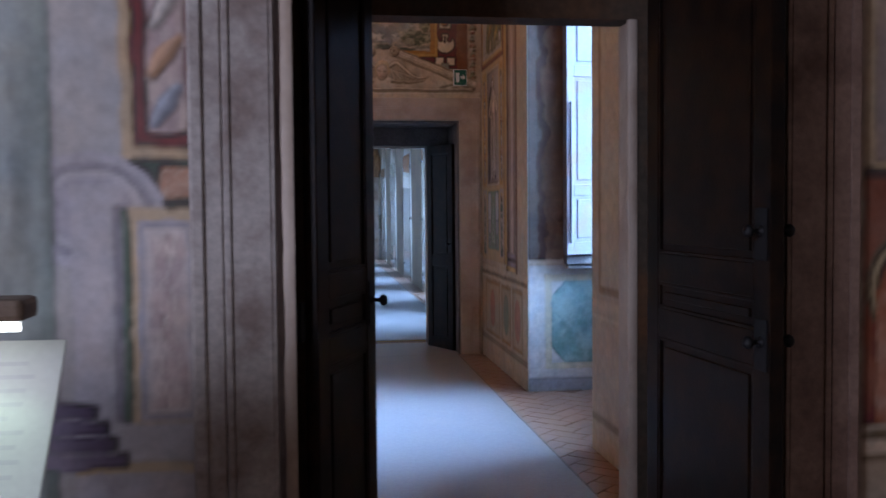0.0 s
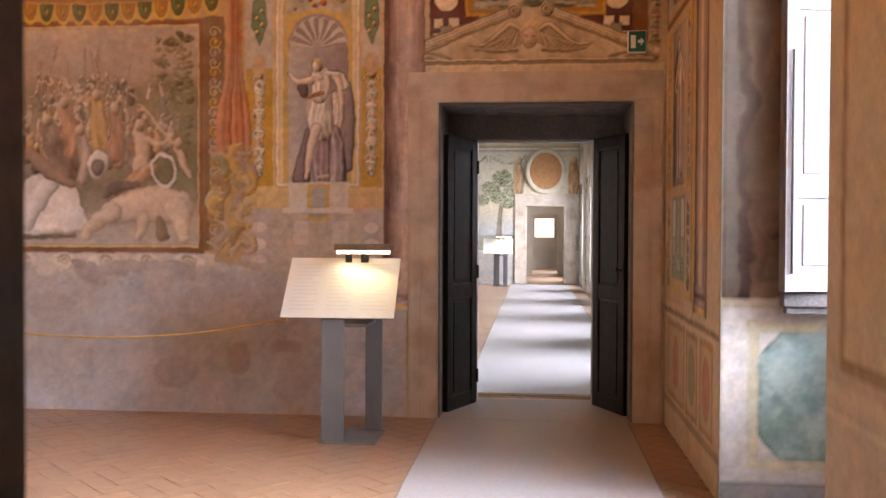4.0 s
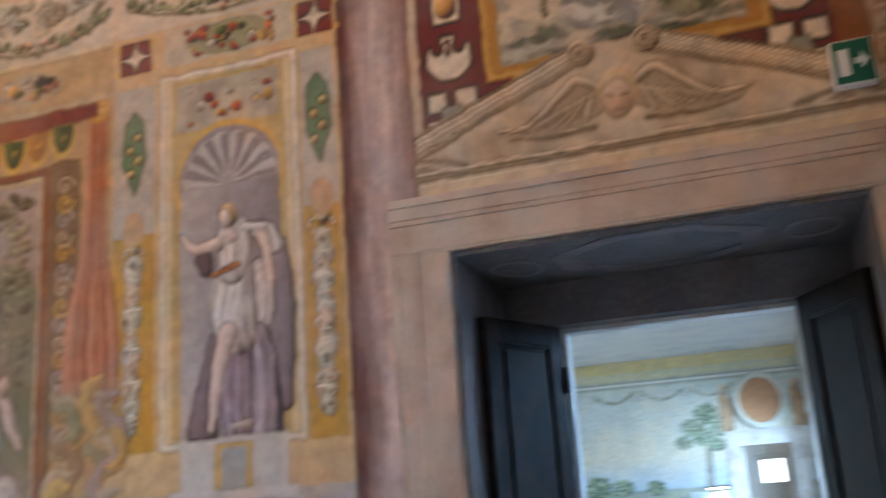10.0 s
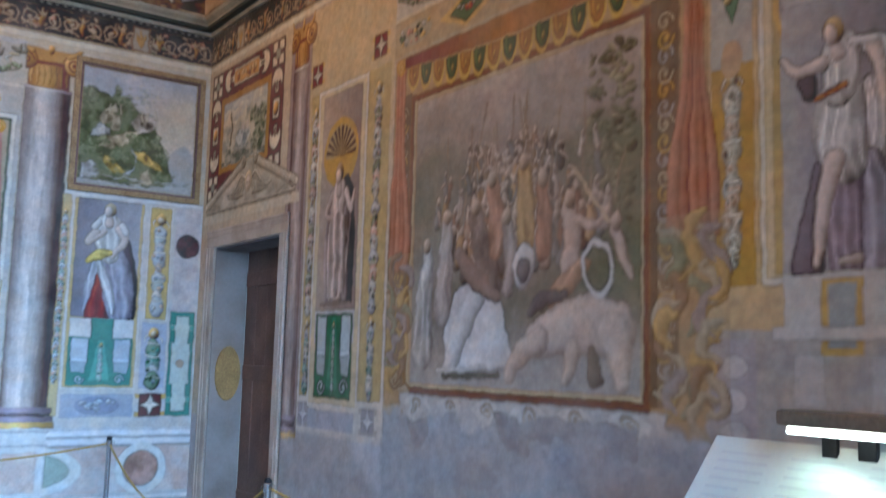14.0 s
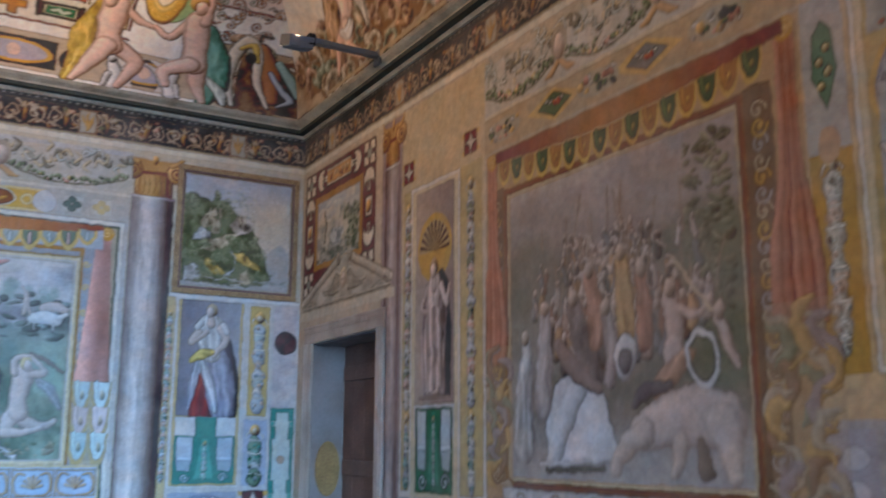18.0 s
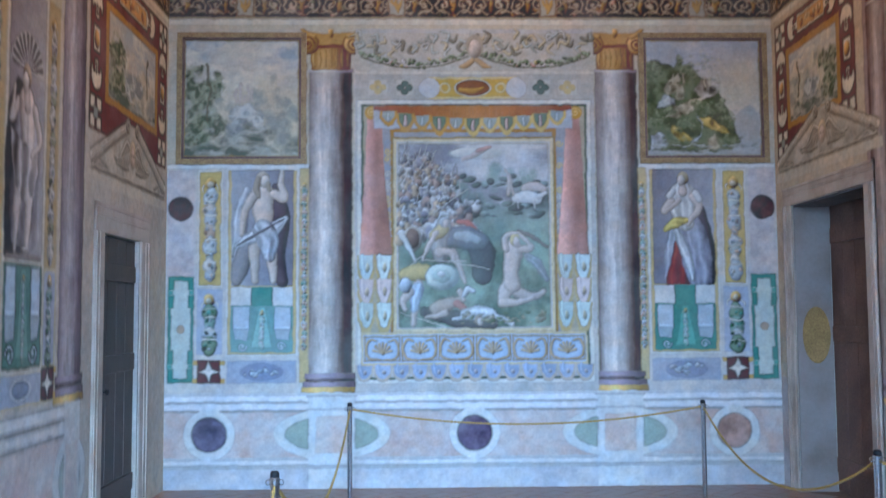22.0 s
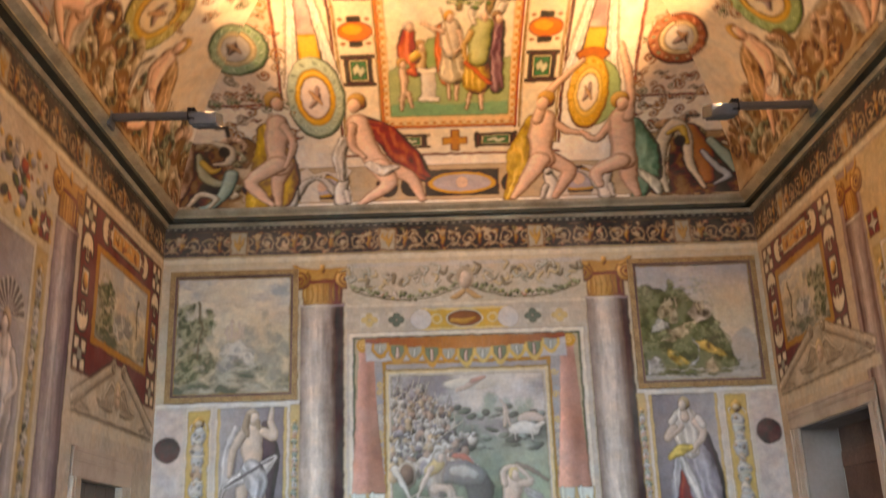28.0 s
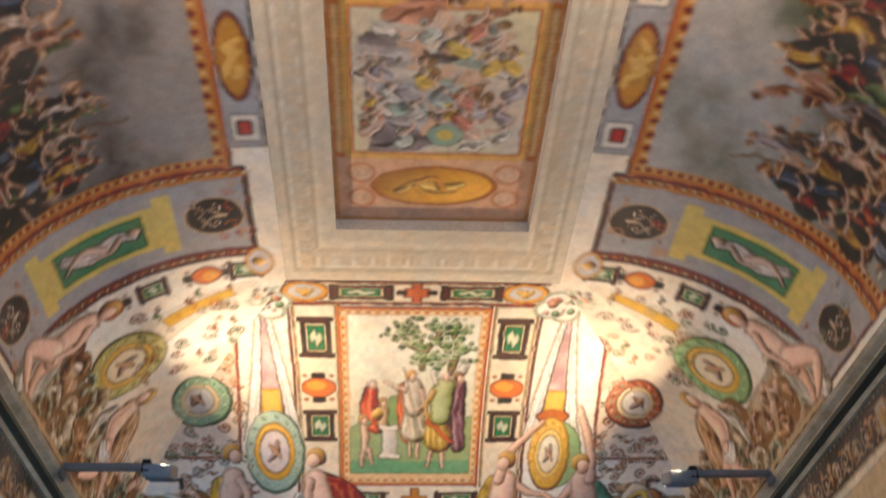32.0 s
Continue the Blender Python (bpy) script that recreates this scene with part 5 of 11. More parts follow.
def broken_pediment(f, u0, u1, v0, v1, pale=CREAM, flip=1):
    """A split pediment with volutes, and a winged boss in its tympanum."""
    mid, w, h = (u0 + u1) / 2, u1 - u0, v1 - v0
    f.poly([(u0, v0), (u1, v0), (mid + w * 0.07, v1 - h * 0.05), (mid - w * 0.07, v1 - h * 0.05)], lambda u, v: np.clip(np.asarray(pale) * (0.86 + 0.35 * fbm(u * 5, v * 7, 3, 4))[..., None], 0, 1))
    dark, lit = tint(pale, 0.40), tint(pale, 1.16)
    for s in (-1, 1):
        a, b = mid + s * w * 0.5, mid + s * w * 0.065
        f.brush([(a - s * w * 0.02, v0 + h * 0.20), ((a + b) / 2, v0 + h * 0.55), (b, v1 - h * 0.09)], [h * 0.16, h * 0.15, h * 0.15], lit, 0.3, 0, 0.25)
        f.line([(a - s * w * 0.05, v0 + h * 0.10), ((a + b) / 2, v0 + h * 0.435), (b, v1 - h * 0.21)], h * 0.035, tint(pale, 0.52))
        f.line([(a - s * w * 0.01, v0 + h * 0.27), (b, v1 - h * 0.02)], h * 0.028, tint(pale, 0.62))
        f.disc(b - s * w * 0.004, v1 - h * 0.10, h * 0.12, h * 0.12, tint(pale, 0.95), model=0.8)
        scroll(f, b - s * w * 0.004, v1 - h * 0.10, h * 0.11, tint(pale, 0.45), 1.5, 0.16, s)
        f.line([(a - s * w * 0.02, v0 + h * 0.10), (a - s * w * 0.10, v0 + h * 0.20), (a - s * w * 0.20, v0 + h * 0.10)], h * 0.03, tint(pale, 0.55))
        f.poly([(a - s * w * 0.06, v0 + h * 0.05), (a - s * w * 0.11, v0 + h * 0.14), (a - s * w * 0.18, v0 + h * 0.05)], tint(pale, 0.62))
        for k, q in ((0.06, 0.70), (0.115, 0.66), (0.17, 0.60)):
            f.line([(a - s * w * 0.03, v0 + h * (0.30 - k)), (b, v1 - h * (0.01 + k))], h * 0.014, tint(pale, q))
        # the wing: a bowed arm over a fan of feathers
        q = lambda x, y: (mid + s * w * x, v0 + h * y)
        f.poly([q(*p) for p in ((0.03, 0.34), (0.03, 0.60), (0.085, 0.68), (0.115, 0.57), (0.15, 0.43), (0.19, 0.34), (0.235, 0.32), (0.22, 0.26), (0.15, 0.23), (0.08, 0.24))], tint(pale, 0.66))
        for k in range(5):
            f.brush([q(0.045 + 0.016 * k, 0.50 - 0.025 * k), q(0.056 + 0.024 * k, 0.39 - 0.015 * k), q(0.066 + 0.034 * k, 0.28)], [h * 0.06, h * 0.07, h * 0.03], tint(pale, 0.92 - 0.04 * k), 0.5, 0, 0.3)
        f.brush([q(0.03, 0.56), q(0.07, 0.65), q(0.10, 0.58), q(0.135, 0.44), q(0.18, 0.33), q(0.24, 0.34)], [h * 0.08, h * 0.10, h * 0.09, h * 0.075, h * 0.055, h * 0.02], tint(pale, 1.05), 0.6, 0, 0.5)
        f.brush([q(0.05, 0.22), q(0.12, 0.205), q(0.21, 0.24)], [h * 0.03, h * 0.035, h * 0.015], tint(pale, 0.45), 0.2)
    f.line([(u0 + w * 0.03, v0 + h * 0.03), (u1 - w * 0.03, v0 + h * 0.03)], h * 0.045, tint(pale, 0.55))
    f.line([(u0 + w * 0.03, v0 + h * 0.075), (u1 - w * 0.03, v0 + h * 0.075)], h * 0.03, lit)
    f.disc(mid, v0 + h * 0.50, w * 0.038, h * 0.21, blend(HONEY, pale, 0.55), model=0.3)
    f.disc(mid, v0 + h * 0.44, w * 0.031, h * 0.175, tint(pale, 0.62))
    f.disc(mid, v0 + h * 0.445, w * 0.028, h * 0.16, blend(FLESH, pale, 0.4), model=0.35)
    for s in (-1, 1):
        f.line([(mid + s * w * 0.008, v0 + h * 0.46), (mid + s * w * 0.019, v0 + h * 0.465)], h * 0.018, tint(pale, 0.5))
    f.line([(mid - w * 0.008, v0 + h * 0.33), (mid + w * 0.008, v0 + h * 0.33)], h * 0.018, tint(pale, 0.55))


def strap_cross(f, u0, u1, v0, v1, strap=TEAL, ground=(0.50, 0.52, 0.46)):
    w, h = u1 - u0, v1 - v0
    f.field(u0, u1, v0, v1, ground, 0, 0.2)
    for a, b, c, d in ((0, 0.22, 0.0, 0.3), (0.78, 1, 0.0, 0.3), (0, 0.22, 0.7, 1.0), (0.78, 1, 0.7, 1.0), (0.0, 0.1, 0.3, 0.7), (0.9, 1, 0.3, 0.7), (0.1, 0.9, 0.96, 1.0), (0.1, 0.9, 0.0, 0.04)):
        f.field(u0 + a * w, u0 + b * w, v0 + c * h, v0 + d * h, strap)
    for vv in (v0 + h * 0.15, v1 - h * 0.15):
        f.field(u0 + w * 0.05, u1 - w * 0.05, vv - h * 0.025, vv + h * 0.025, ground)
        for uu in (u0 + w * 0.11, u1 - w * 0.11):
            f.field(uu - w * 0.07, uu + w * 0.07, vv - h * 0.02, vv + h * 0.02, tint(strap, 1.3))
    f.disc((u0 + u1) / 2, (v0 + v1) / 2, w * 0.16, w * 0.16, (0.44, 0.33, 0.24), 1, 16)


def scroll_panel(f, u0, u1, v0, v1, ground=TEAL, pale=PALEBLUE):
    """The pedestal panel under a niche: white volutes on green."""
    w, h = u1 - u0, v1 - v0
    f.field(u0, u1, v0, v1, ground, 0, 0.2)
    for s in (-1, 1):
        uu = (u0 + u1) / 2 + s * w * 0.33
        f.field(uu - w * 0.13, uu + w * 0.13, v0 + h * 0.52, v0 + h * 0.98, pale)
        f.field(uu - w * 0.13, uu + w * 0.13, v0 + h * 0.48, v0 + h * 0.56, tint(pale, 1.2))
        f.poly([(uu - w * 0.13, v0 + h * 0.5), (uu + w * 0.13, v0 + h * 0.5), (uu + w * 0.1, v0 + h * 0.25), (uu - w * 0.1, v0 + h * 0.28)], tint(pale, 0.8))
        scroll(f, uu - s * w * 0.02, v0 + h * 0.13, h * 0.1, tint(pale, 1.05), 1.3, 0.3, s)
    f.poly([((u0 + u1) / 2 - w * 0.05, v1 - h * 0.05), ((u0 + u1) / 2 + w * 0.05, v1 - h * 0.05), ((u0 + u1) / 2 + w * 0.16, v0 + h * 0.1), ((u0 + u1) / 2 - w * 0.16, v0 + h * 0.1)], tint(ground, 1.35))
    candelabrum(f, (u0 + u1) / 2, v0 + h * 0.06, v1 - h * 0.1, w * 0.12, [pale, tint(ground, 1.5)], 3)
# ---- west wall ----
west = lambda u, v, d: (XW + d, u, v)
north = lambda u, v, d: (u, YN - d, v)
south = lambda u, v, d: (u, YS + d, v)
east = lambda u, v, d: (XE - d, u, v)
TOP = 4.83
WEST = Fresco(west, YS, YN, 0.0, TOP, 0.009)
NORTH = Fresco(north, XW, XE, 0.0, TOP, 0.010)
SOUTH = Fresco(south, XW, XE, 0.0, TOP, 0.012)
EAST = Fresco(east, YS, YN, 0.0, TOP, 0.014)

f = WEST
f.field(YS, YN, 0.0, 0.19, over(YS, YN, 0, 0.19, marble((0.54, 0.53, 0.52), (0.44, 0.43, 0.43), 5)), 0, 0.12)
for v0, v1, c in ((0.19, 0.225, 0.72), (0.225, 0.27, 1.05), (0.27, 0.295, 0.8)):
    f.field(YS, YN, v0, v1, tint((0.58, 0.56, 0.53), c))
slab(f, YS, YN, 0.295, 0.72, (0.50, 0.375, 0.32), (0.52, 0.475, 0.44), 5.0, 0.07)
for v0, v1, c in ((0.72, 0.735, 0.55), (0.735, 0.80, 1.06), (0.80, 0.815, 0.7), (0.815, 0.875, 1.12), (0.875, 0.90, 0.9)):
    f.field(YS, YN, v0, v1, tint((0.60, 0.58, 0.56), c))
for u, core in ((3.83, (0.11, 0.10, 0.13)), (6.33, (0.12, 0.10, 0.13)), (8.81, (0.26, 0.17, 0.14))):
    roundel(f, u, 0.51, 0.24, marble(core, tint(core, 1.8), 9), (0.58, 0.57, 0.53))
for u in (4.98, 7.72):
    f.disc(u, 0.51, 0.55, 0.24, (0.56, 0.56, 0.52), 1, 30)
    f.disc(u, 0.51, 0.44, 0.165, (0.33, 0.37, 0.31), 1, 30)
    f.field(u - 0.22, u + 0.22, 0.0, 0.90, (0.58, 0.57, 0.54))
    slab(f, u - 0.15, u + 0.15, 0.33, 0.68, (0.54, 0.42, 0.36), (0.57, 0.50, 0.44), 8, 0.05)
    for v0, v1, c in ((0.19, 0.22, 0.72), (0.735, 0.75, 0.75), (0.86, 0.875, 0.75)):
        f.field(u - 0.235, u + 0.235, v0, v1, tint((0.6, 0.58, 0.56), c))


def west_bay(f, a, s, niche_robe, cloak, seed):
    """One side bay; a: the wall's corner, s: +1 where it runs north from there."""
    q = lambda d: a + s * d
    pair = lambda d0, d1: tuple(sorted((q(d0), q(d1))))
    slab(f, *pair(0.0, 1.36), 0.90, 3.07, (0.56, 0.52, 0.46), (0.50, 0.47, 0.44), 3.0, 0.12)
    slab(f, *pair(0.02, 0.27), 2.0, 3.02, (0.48, 0.42, 0.40), (0.56, 0.50, 0.46), 14, 0.05)
    f.disc(q(0.14), 2.65, 0.115, 0.115, marble((0.11, 0.07, 0.075), (0.17, 0.11, 0.11), 12), 1, 24)
    strap_cross(f, *pair(0.03, 0.27), 1.0, 2.0)
    u0, u1 = pair(0.30, 0.54)
    f.field(u0, u1, 1.90, 3.02, (0.54, 0.40, 0.18))
    f.border(u0, u1, 1.90, 3.02, 0.018, (0.60, 0.56, 0.50))
    candelabrum(f, (u0 + u1) / 2, 1.98, 2.95, 0.19, [PALEBLUE, (0.40, 0.46, 0.44), (0.52, 0.47, 0.42), (0.36, 0.40, 0.44), FLESH], seed)
    f.field(u0, u1, 1.26, 1.88, (0.40, 0.41, 0.46))
    candelabrum(f, (u0 + u1) / 2, 1.30, 1.84, 0.20, [GREEN, TEAL, PALEBLUE], seed + 3)
    star(f, (u0 + u1) / 2, 1.10, 0.105)
    u0, u1 = pair(0.57, 1.26)
    f.field(u0, u1, 1.24, 3.04, (0.55, 0.42, 0.22))
    f.border(u0, u1, 1.24, 3.04, 0.022, (0.60, 0.57, 0.52))
    u0, u1 = pair(0.62, 1.21)
    f.field(u0, u1, 1.91, 3.02, lambda x, t: blend((0.38, 0.37, 0.38), (0.23, 0.22, 0.24), x if s > 0 else 1 - x), 0, 0.1)
    (bearded_statue if s > 0 else mantled_statue)(f, (u0 + u1) / 2, 1.93)
    f.field(u0, u1, 1.70, 1.90, (0.58, 0.56, 0.52))
    f.field((u0 + u1) / 2 - 0.10, (u0 + u1) / 2 + 0.10, 1.60, 1.90, TEAL)
    scroll_panel(f, u0, u1, 1.28, 1.72, blend(TEAL, PALEBLUE, 0.25 if s > 0 else 0.0))
    f.field(u0 - 0.03, u1 + 0.03, 0.99, 1.20, (0.37, 0.38, 0.43))
    f.disc((u0 + u1) / 2, 1.095, 0.20, 0.085, (0.27, 0.29, 0.35), 1, 20)
    f.dabs((u0 + u1) / 2 - 0.17, (u0 + u1) / 2 + 0.17, 1.04, 1.16, 14, [PALEBLUE, (0.5, 0.5, 0.5)], 0.012, 0.035, 1, random.Random(seed))
    u0, u1 = pair(1.27, 1.36)
    f.field(u0, u1, 1.0, 3.04, (0.52, 0.40, 0.22))
    candelabrum(f, (u0 + u1) / 2, 1.3, 2.9, 0.08, [TEAL, PALEBLUE, ROSE], seed + 9)
    f.field(*pair(0.0, 1.36), 3.035, 3.075, (0.62, 0.60, 0.56))


f = WEST
west_bay(f, YS, 1, (0.46, 0.42, 0.40), (0.34, 0.33, 0.36), 11)
f = WEST
west_bay(f, YN, -1, (0.30, 0.14, 0.11), (0.40, 0.38, 0.40), 23)

f = WEST
for u0, u1, peak in ((4.76, 5.17, 0.32), (7.53, 7.93, 0.36)):
    painted_column(f, u0, u1, 0.90, 4.42, 4.00, (0.64, 0.57, 0.51), (0.13, 0.095, 0.085), peak)

# centre: the hanging with its battle
f = WEST
u0, u1 = 5.20, 7.52
slab(f, u0, u1, 0.90, 4.42, (0.50, 0.46, 0.40), (0.44, 0.42, 0.39), 3.0, 0.12)
swag_strip(f, u0, u1, 3.98, 4.36, 4)
f.field(u0, u1, 3.95, 3.985, (0.56, 0.50, 0.40))
f.field(u0, u1, 3.70, 3.95, (0.44, 0.40, 0.34))
f.field(5.92, 6.76, 3.715, 3.925, (0.55, 0.36, 0.12))
f.border(5.92, 6.76, 3.715, 3.925, 0.02, (0.58, 0.46, 0.24))
f.disc(6.34, 3.82, 0.185, 0.09, (0.58, 0.54, 0.44))
f.disc(6.34, 3.82, 0.165, 0.078, (0.28, 0.15, 0.06))
f.brush([(6.22, 3.80), (6.34, 3.79), (6.44, 3.82)], [0.05, 0.07, 0.03], (0.48, 0.28, 0.10))
for s in (-1, 1):
    f.disc(6.34 + s * 0.42, 3.82, 0.10, 0.10, (0.52, 0.50, 0.47))
    f.disc(6.34 + s * 0.27, 3.82, 0.055, 0.055, (0.58, 0.48, 0.27), inner=0.6)
for u in (5.42, 5.68, 7.00, 7.26):
    f.field(u - 0.09, u + 0.09, 3.75, 3.90, (0.50, 0.46, 0.38))
    for a, b in ((-1, 0), (1, 0), (0, -1), (0, 1)):
        f.disc(u + a * 0.045, 3.825 + b * 0.04, 0.035, 0.03, (0.52, 0.40, 0.2) if u in (5.42, 7.26) else (0.17, 0.20, 0.17), 1, 10)
f.border(5.22, 7.48, 0.98, 3.70, 0.045, (0.60, 0.57, 0.50))
f.border(5.265, 7.435, 1.02, 3.655, 0.016, (0.13, 0.18, 0.13))
f.field(5.28, 7.42, 1.17, 3.64, (0.42, 0.36, 0.26))

f = WEST
f.field(5.45, 7.23, 1.44, 3.44, (0.34, 0.33, 0.33), 0, 0.3)
f.border(5.54, 7.14, 1.45, 3.42, 0.035, (0.42, 0.24, 0.10))
rng = random.Random(3)
for k in range(24):
    v = 1.55 + k * 0.075
    for u, s in ((5.51, 1), (7.17, -1)):
        scroll(f, u, v, 0.034, rng.choice([(0.50, 0.45, 0.38), (0.30, 0.33, 0.36), (0.55, 0.40, 0.18)]), 1.2, 0.35, s if k % 2 else -s)
f.field(5.55, 7.13, 1.46, 3.34, (0.34, 0.24, 0.12))
f.border(5.565, 7.115, 1.465, 3.325, 0.03, (0.60, 0.50, 0.33))
f.border(5.595, 7.085, 1.495, 3.295, 0.022, (0.50, 0.47, 0.42))
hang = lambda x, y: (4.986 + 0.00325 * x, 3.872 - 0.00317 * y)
skin = np.asarray((0.60, 0.49, 0.42))
rng = random.Random(41)


def battle_ground(s, t):
    n = fbm(s * 5, t * 6, 2.0, 5)
    sky = blend((0.24, 0.23, 0.25), (0.60, 0.56, 0.52), clamp(0.42 + 1.9 * fbm(s * 2.2, t * 9, 5.0, 5)))
    c = blend(blend((0.10, 0.15, 0.11), (0.30, 0.38, 0.28), clamp(0.5 + 1.6 * n)), (0.30, 0.36, 0.30), clamp((t - 0.38) * 4))
    c = blend(c, blend((0.08, 0.09, 0.09), (0.22, 0.26, 0.23), clamp(0.5 + 2 * n)), clamp((t - 0.56) * 9) * clamp((0.80 - t) * 9))
    return blend(c, sky, clamp((t - 0.74 + 0.25 * n) * 14))


f.field(5.62, 7.06, 1.51, 3.27, battle_ground)
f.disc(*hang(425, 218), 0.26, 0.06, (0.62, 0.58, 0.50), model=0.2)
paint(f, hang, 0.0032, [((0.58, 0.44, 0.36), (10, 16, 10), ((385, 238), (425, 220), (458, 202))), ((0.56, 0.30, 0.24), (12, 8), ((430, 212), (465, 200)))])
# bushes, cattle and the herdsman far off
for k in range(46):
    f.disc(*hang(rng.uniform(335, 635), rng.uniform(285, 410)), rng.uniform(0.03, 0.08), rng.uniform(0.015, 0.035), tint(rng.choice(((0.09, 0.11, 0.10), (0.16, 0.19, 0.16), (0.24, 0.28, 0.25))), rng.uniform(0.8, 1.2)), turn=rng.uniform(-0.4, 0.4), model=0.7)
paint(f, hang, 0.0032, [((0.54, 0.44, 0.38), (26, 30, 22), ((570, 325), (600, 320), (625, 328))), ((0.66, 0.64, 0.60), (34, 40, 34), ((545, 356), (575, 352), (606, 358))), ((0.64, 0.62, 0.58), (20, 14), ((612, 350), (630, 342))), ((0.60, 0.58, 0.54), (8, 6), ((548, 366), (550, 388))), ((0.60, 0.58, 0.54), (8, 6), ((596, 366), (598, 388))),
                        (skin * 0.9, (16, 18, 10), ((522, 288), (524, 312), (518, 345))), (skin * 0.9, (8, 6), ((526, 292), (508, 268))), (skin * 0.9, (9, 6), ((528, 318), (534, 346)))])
# the army: a press of helmets, shields, cloaks and spears along a slope
for k in range(420):
    t = k / 420
    y = 225 + 260 * t + rng.uniform(-12, 12)
    x = rng.uniform(198, 300 + 120 * min(1.0, t * 1.5) + 20 * math.sin(y * 0.07))
    r = (5 + 9 * t) * rng.uniform(0.7, 1.3)
    c = tint(rng.choice(((0.58, 0.54, 0.50), (0.46, 0.42, 0.38), (0.24, 0.22, 0.24), (0.12, 0.11, 0.12), (0.44, 0.33, 0.22), (0.36, 0.25, 0.20))), rng.uniform(0.8, 1.15))
    f.disc(*hang(x, y), r * 0.0032, r * rng.uniform(0.8, 1.8) * 0.0032, c, turn=rng.uniform(-0.8, 0.8), model=0.9)
    if k % 4 == 0:
        f.disc(*hang(x + r * 0.3, y - r * 1.2), r * 0.6 * 0.0032, r * 0.6 * 0.0032, (0.60, 0.57, 0.54), model=1.0)
    if k % 5 == 0:
        f.line([hang(x, y), hang(x + rng.uniform(-10, 22), y - rng.uniform(25, 50))], 0.006, (0.20, 0.17, 0.14) if k % 2 else (0.56, 0.50, 0.42))
f.smear(5.62, 6.35, 2.2, 3.2, 0.006, 22, 4)
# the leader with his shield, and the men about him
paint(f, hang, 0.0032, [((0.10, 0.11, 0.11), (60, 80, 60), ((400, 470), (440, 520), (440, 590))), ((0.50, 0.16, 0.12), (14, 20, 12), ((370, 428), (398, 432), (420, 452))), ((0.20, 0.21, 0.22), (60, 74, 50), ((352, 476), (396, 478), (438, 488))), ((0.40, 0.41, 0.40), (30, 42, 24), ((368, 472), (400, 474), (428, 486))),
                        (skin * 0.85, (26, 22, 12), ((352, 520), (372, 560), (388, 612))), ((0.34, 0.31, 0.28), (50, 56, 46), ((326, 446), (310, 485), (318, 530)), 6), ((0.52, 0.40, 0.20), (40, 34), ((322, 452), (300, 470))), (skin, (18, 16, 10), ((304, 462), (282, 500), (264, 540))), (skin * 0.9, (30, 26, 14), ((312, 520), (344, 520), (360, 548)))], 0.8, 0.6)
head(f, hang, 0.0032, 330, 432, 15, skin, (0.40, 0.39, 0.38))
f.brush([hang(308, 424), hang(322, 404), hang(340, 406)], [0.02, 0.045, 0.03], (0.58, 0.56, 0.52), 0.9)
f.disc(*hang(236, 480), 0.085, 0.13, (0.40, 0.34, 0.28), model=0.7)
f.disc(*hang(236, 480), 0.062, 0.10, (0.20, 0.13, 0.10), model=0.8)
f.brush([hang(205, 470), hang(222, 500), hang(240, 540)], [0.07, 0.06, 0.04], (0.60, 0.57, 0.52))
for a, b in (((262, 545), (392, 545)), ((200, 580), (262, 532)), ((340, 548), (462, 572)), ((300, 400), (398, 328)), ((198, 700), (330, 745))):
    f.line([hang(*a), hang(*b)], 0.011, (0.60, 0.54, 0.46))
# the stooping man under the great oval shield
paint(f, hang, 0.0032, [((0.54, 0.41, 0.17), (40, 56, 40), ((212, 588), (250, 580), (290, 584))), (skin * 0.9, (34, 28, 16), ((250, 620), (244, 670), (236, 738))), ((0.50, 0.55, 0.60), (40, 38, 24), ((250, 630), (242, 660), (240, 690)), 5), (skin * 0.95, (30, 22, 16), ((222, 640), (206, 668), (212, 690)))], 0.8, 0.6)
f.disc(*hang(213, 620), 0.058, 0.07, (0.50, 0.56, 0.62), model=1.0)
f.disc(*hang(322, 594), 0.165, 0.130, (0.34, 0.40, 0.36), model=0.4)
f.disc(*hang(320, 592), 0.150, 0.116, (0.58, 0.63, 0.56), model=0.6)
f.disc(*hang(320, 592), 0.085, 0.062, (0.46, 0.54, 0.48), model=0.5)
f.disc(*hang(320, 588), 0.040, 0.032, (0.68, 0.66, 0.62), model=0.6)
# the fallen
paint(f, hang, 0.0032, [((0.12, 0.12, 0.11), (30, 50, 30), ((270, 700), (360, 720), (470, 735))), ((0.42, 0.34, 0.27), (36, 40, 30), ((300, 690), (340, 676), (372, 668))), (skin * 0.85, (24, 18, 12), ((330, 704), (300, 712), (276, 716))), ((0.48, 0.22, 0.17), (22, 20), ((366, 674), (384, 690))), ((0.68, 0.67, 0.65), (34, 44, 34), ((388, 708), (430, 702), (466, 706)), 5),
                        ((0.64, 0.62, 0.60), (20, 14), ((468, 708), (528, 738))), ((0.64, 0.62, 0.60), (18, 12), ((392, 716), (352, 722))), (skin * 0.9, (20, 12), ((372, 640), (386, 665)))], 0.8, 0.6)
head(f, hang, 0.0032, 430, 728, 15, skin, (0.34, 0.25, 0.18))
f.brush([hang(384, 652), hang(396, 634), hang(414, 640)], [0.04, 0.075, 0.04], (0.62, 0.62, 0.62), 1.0)
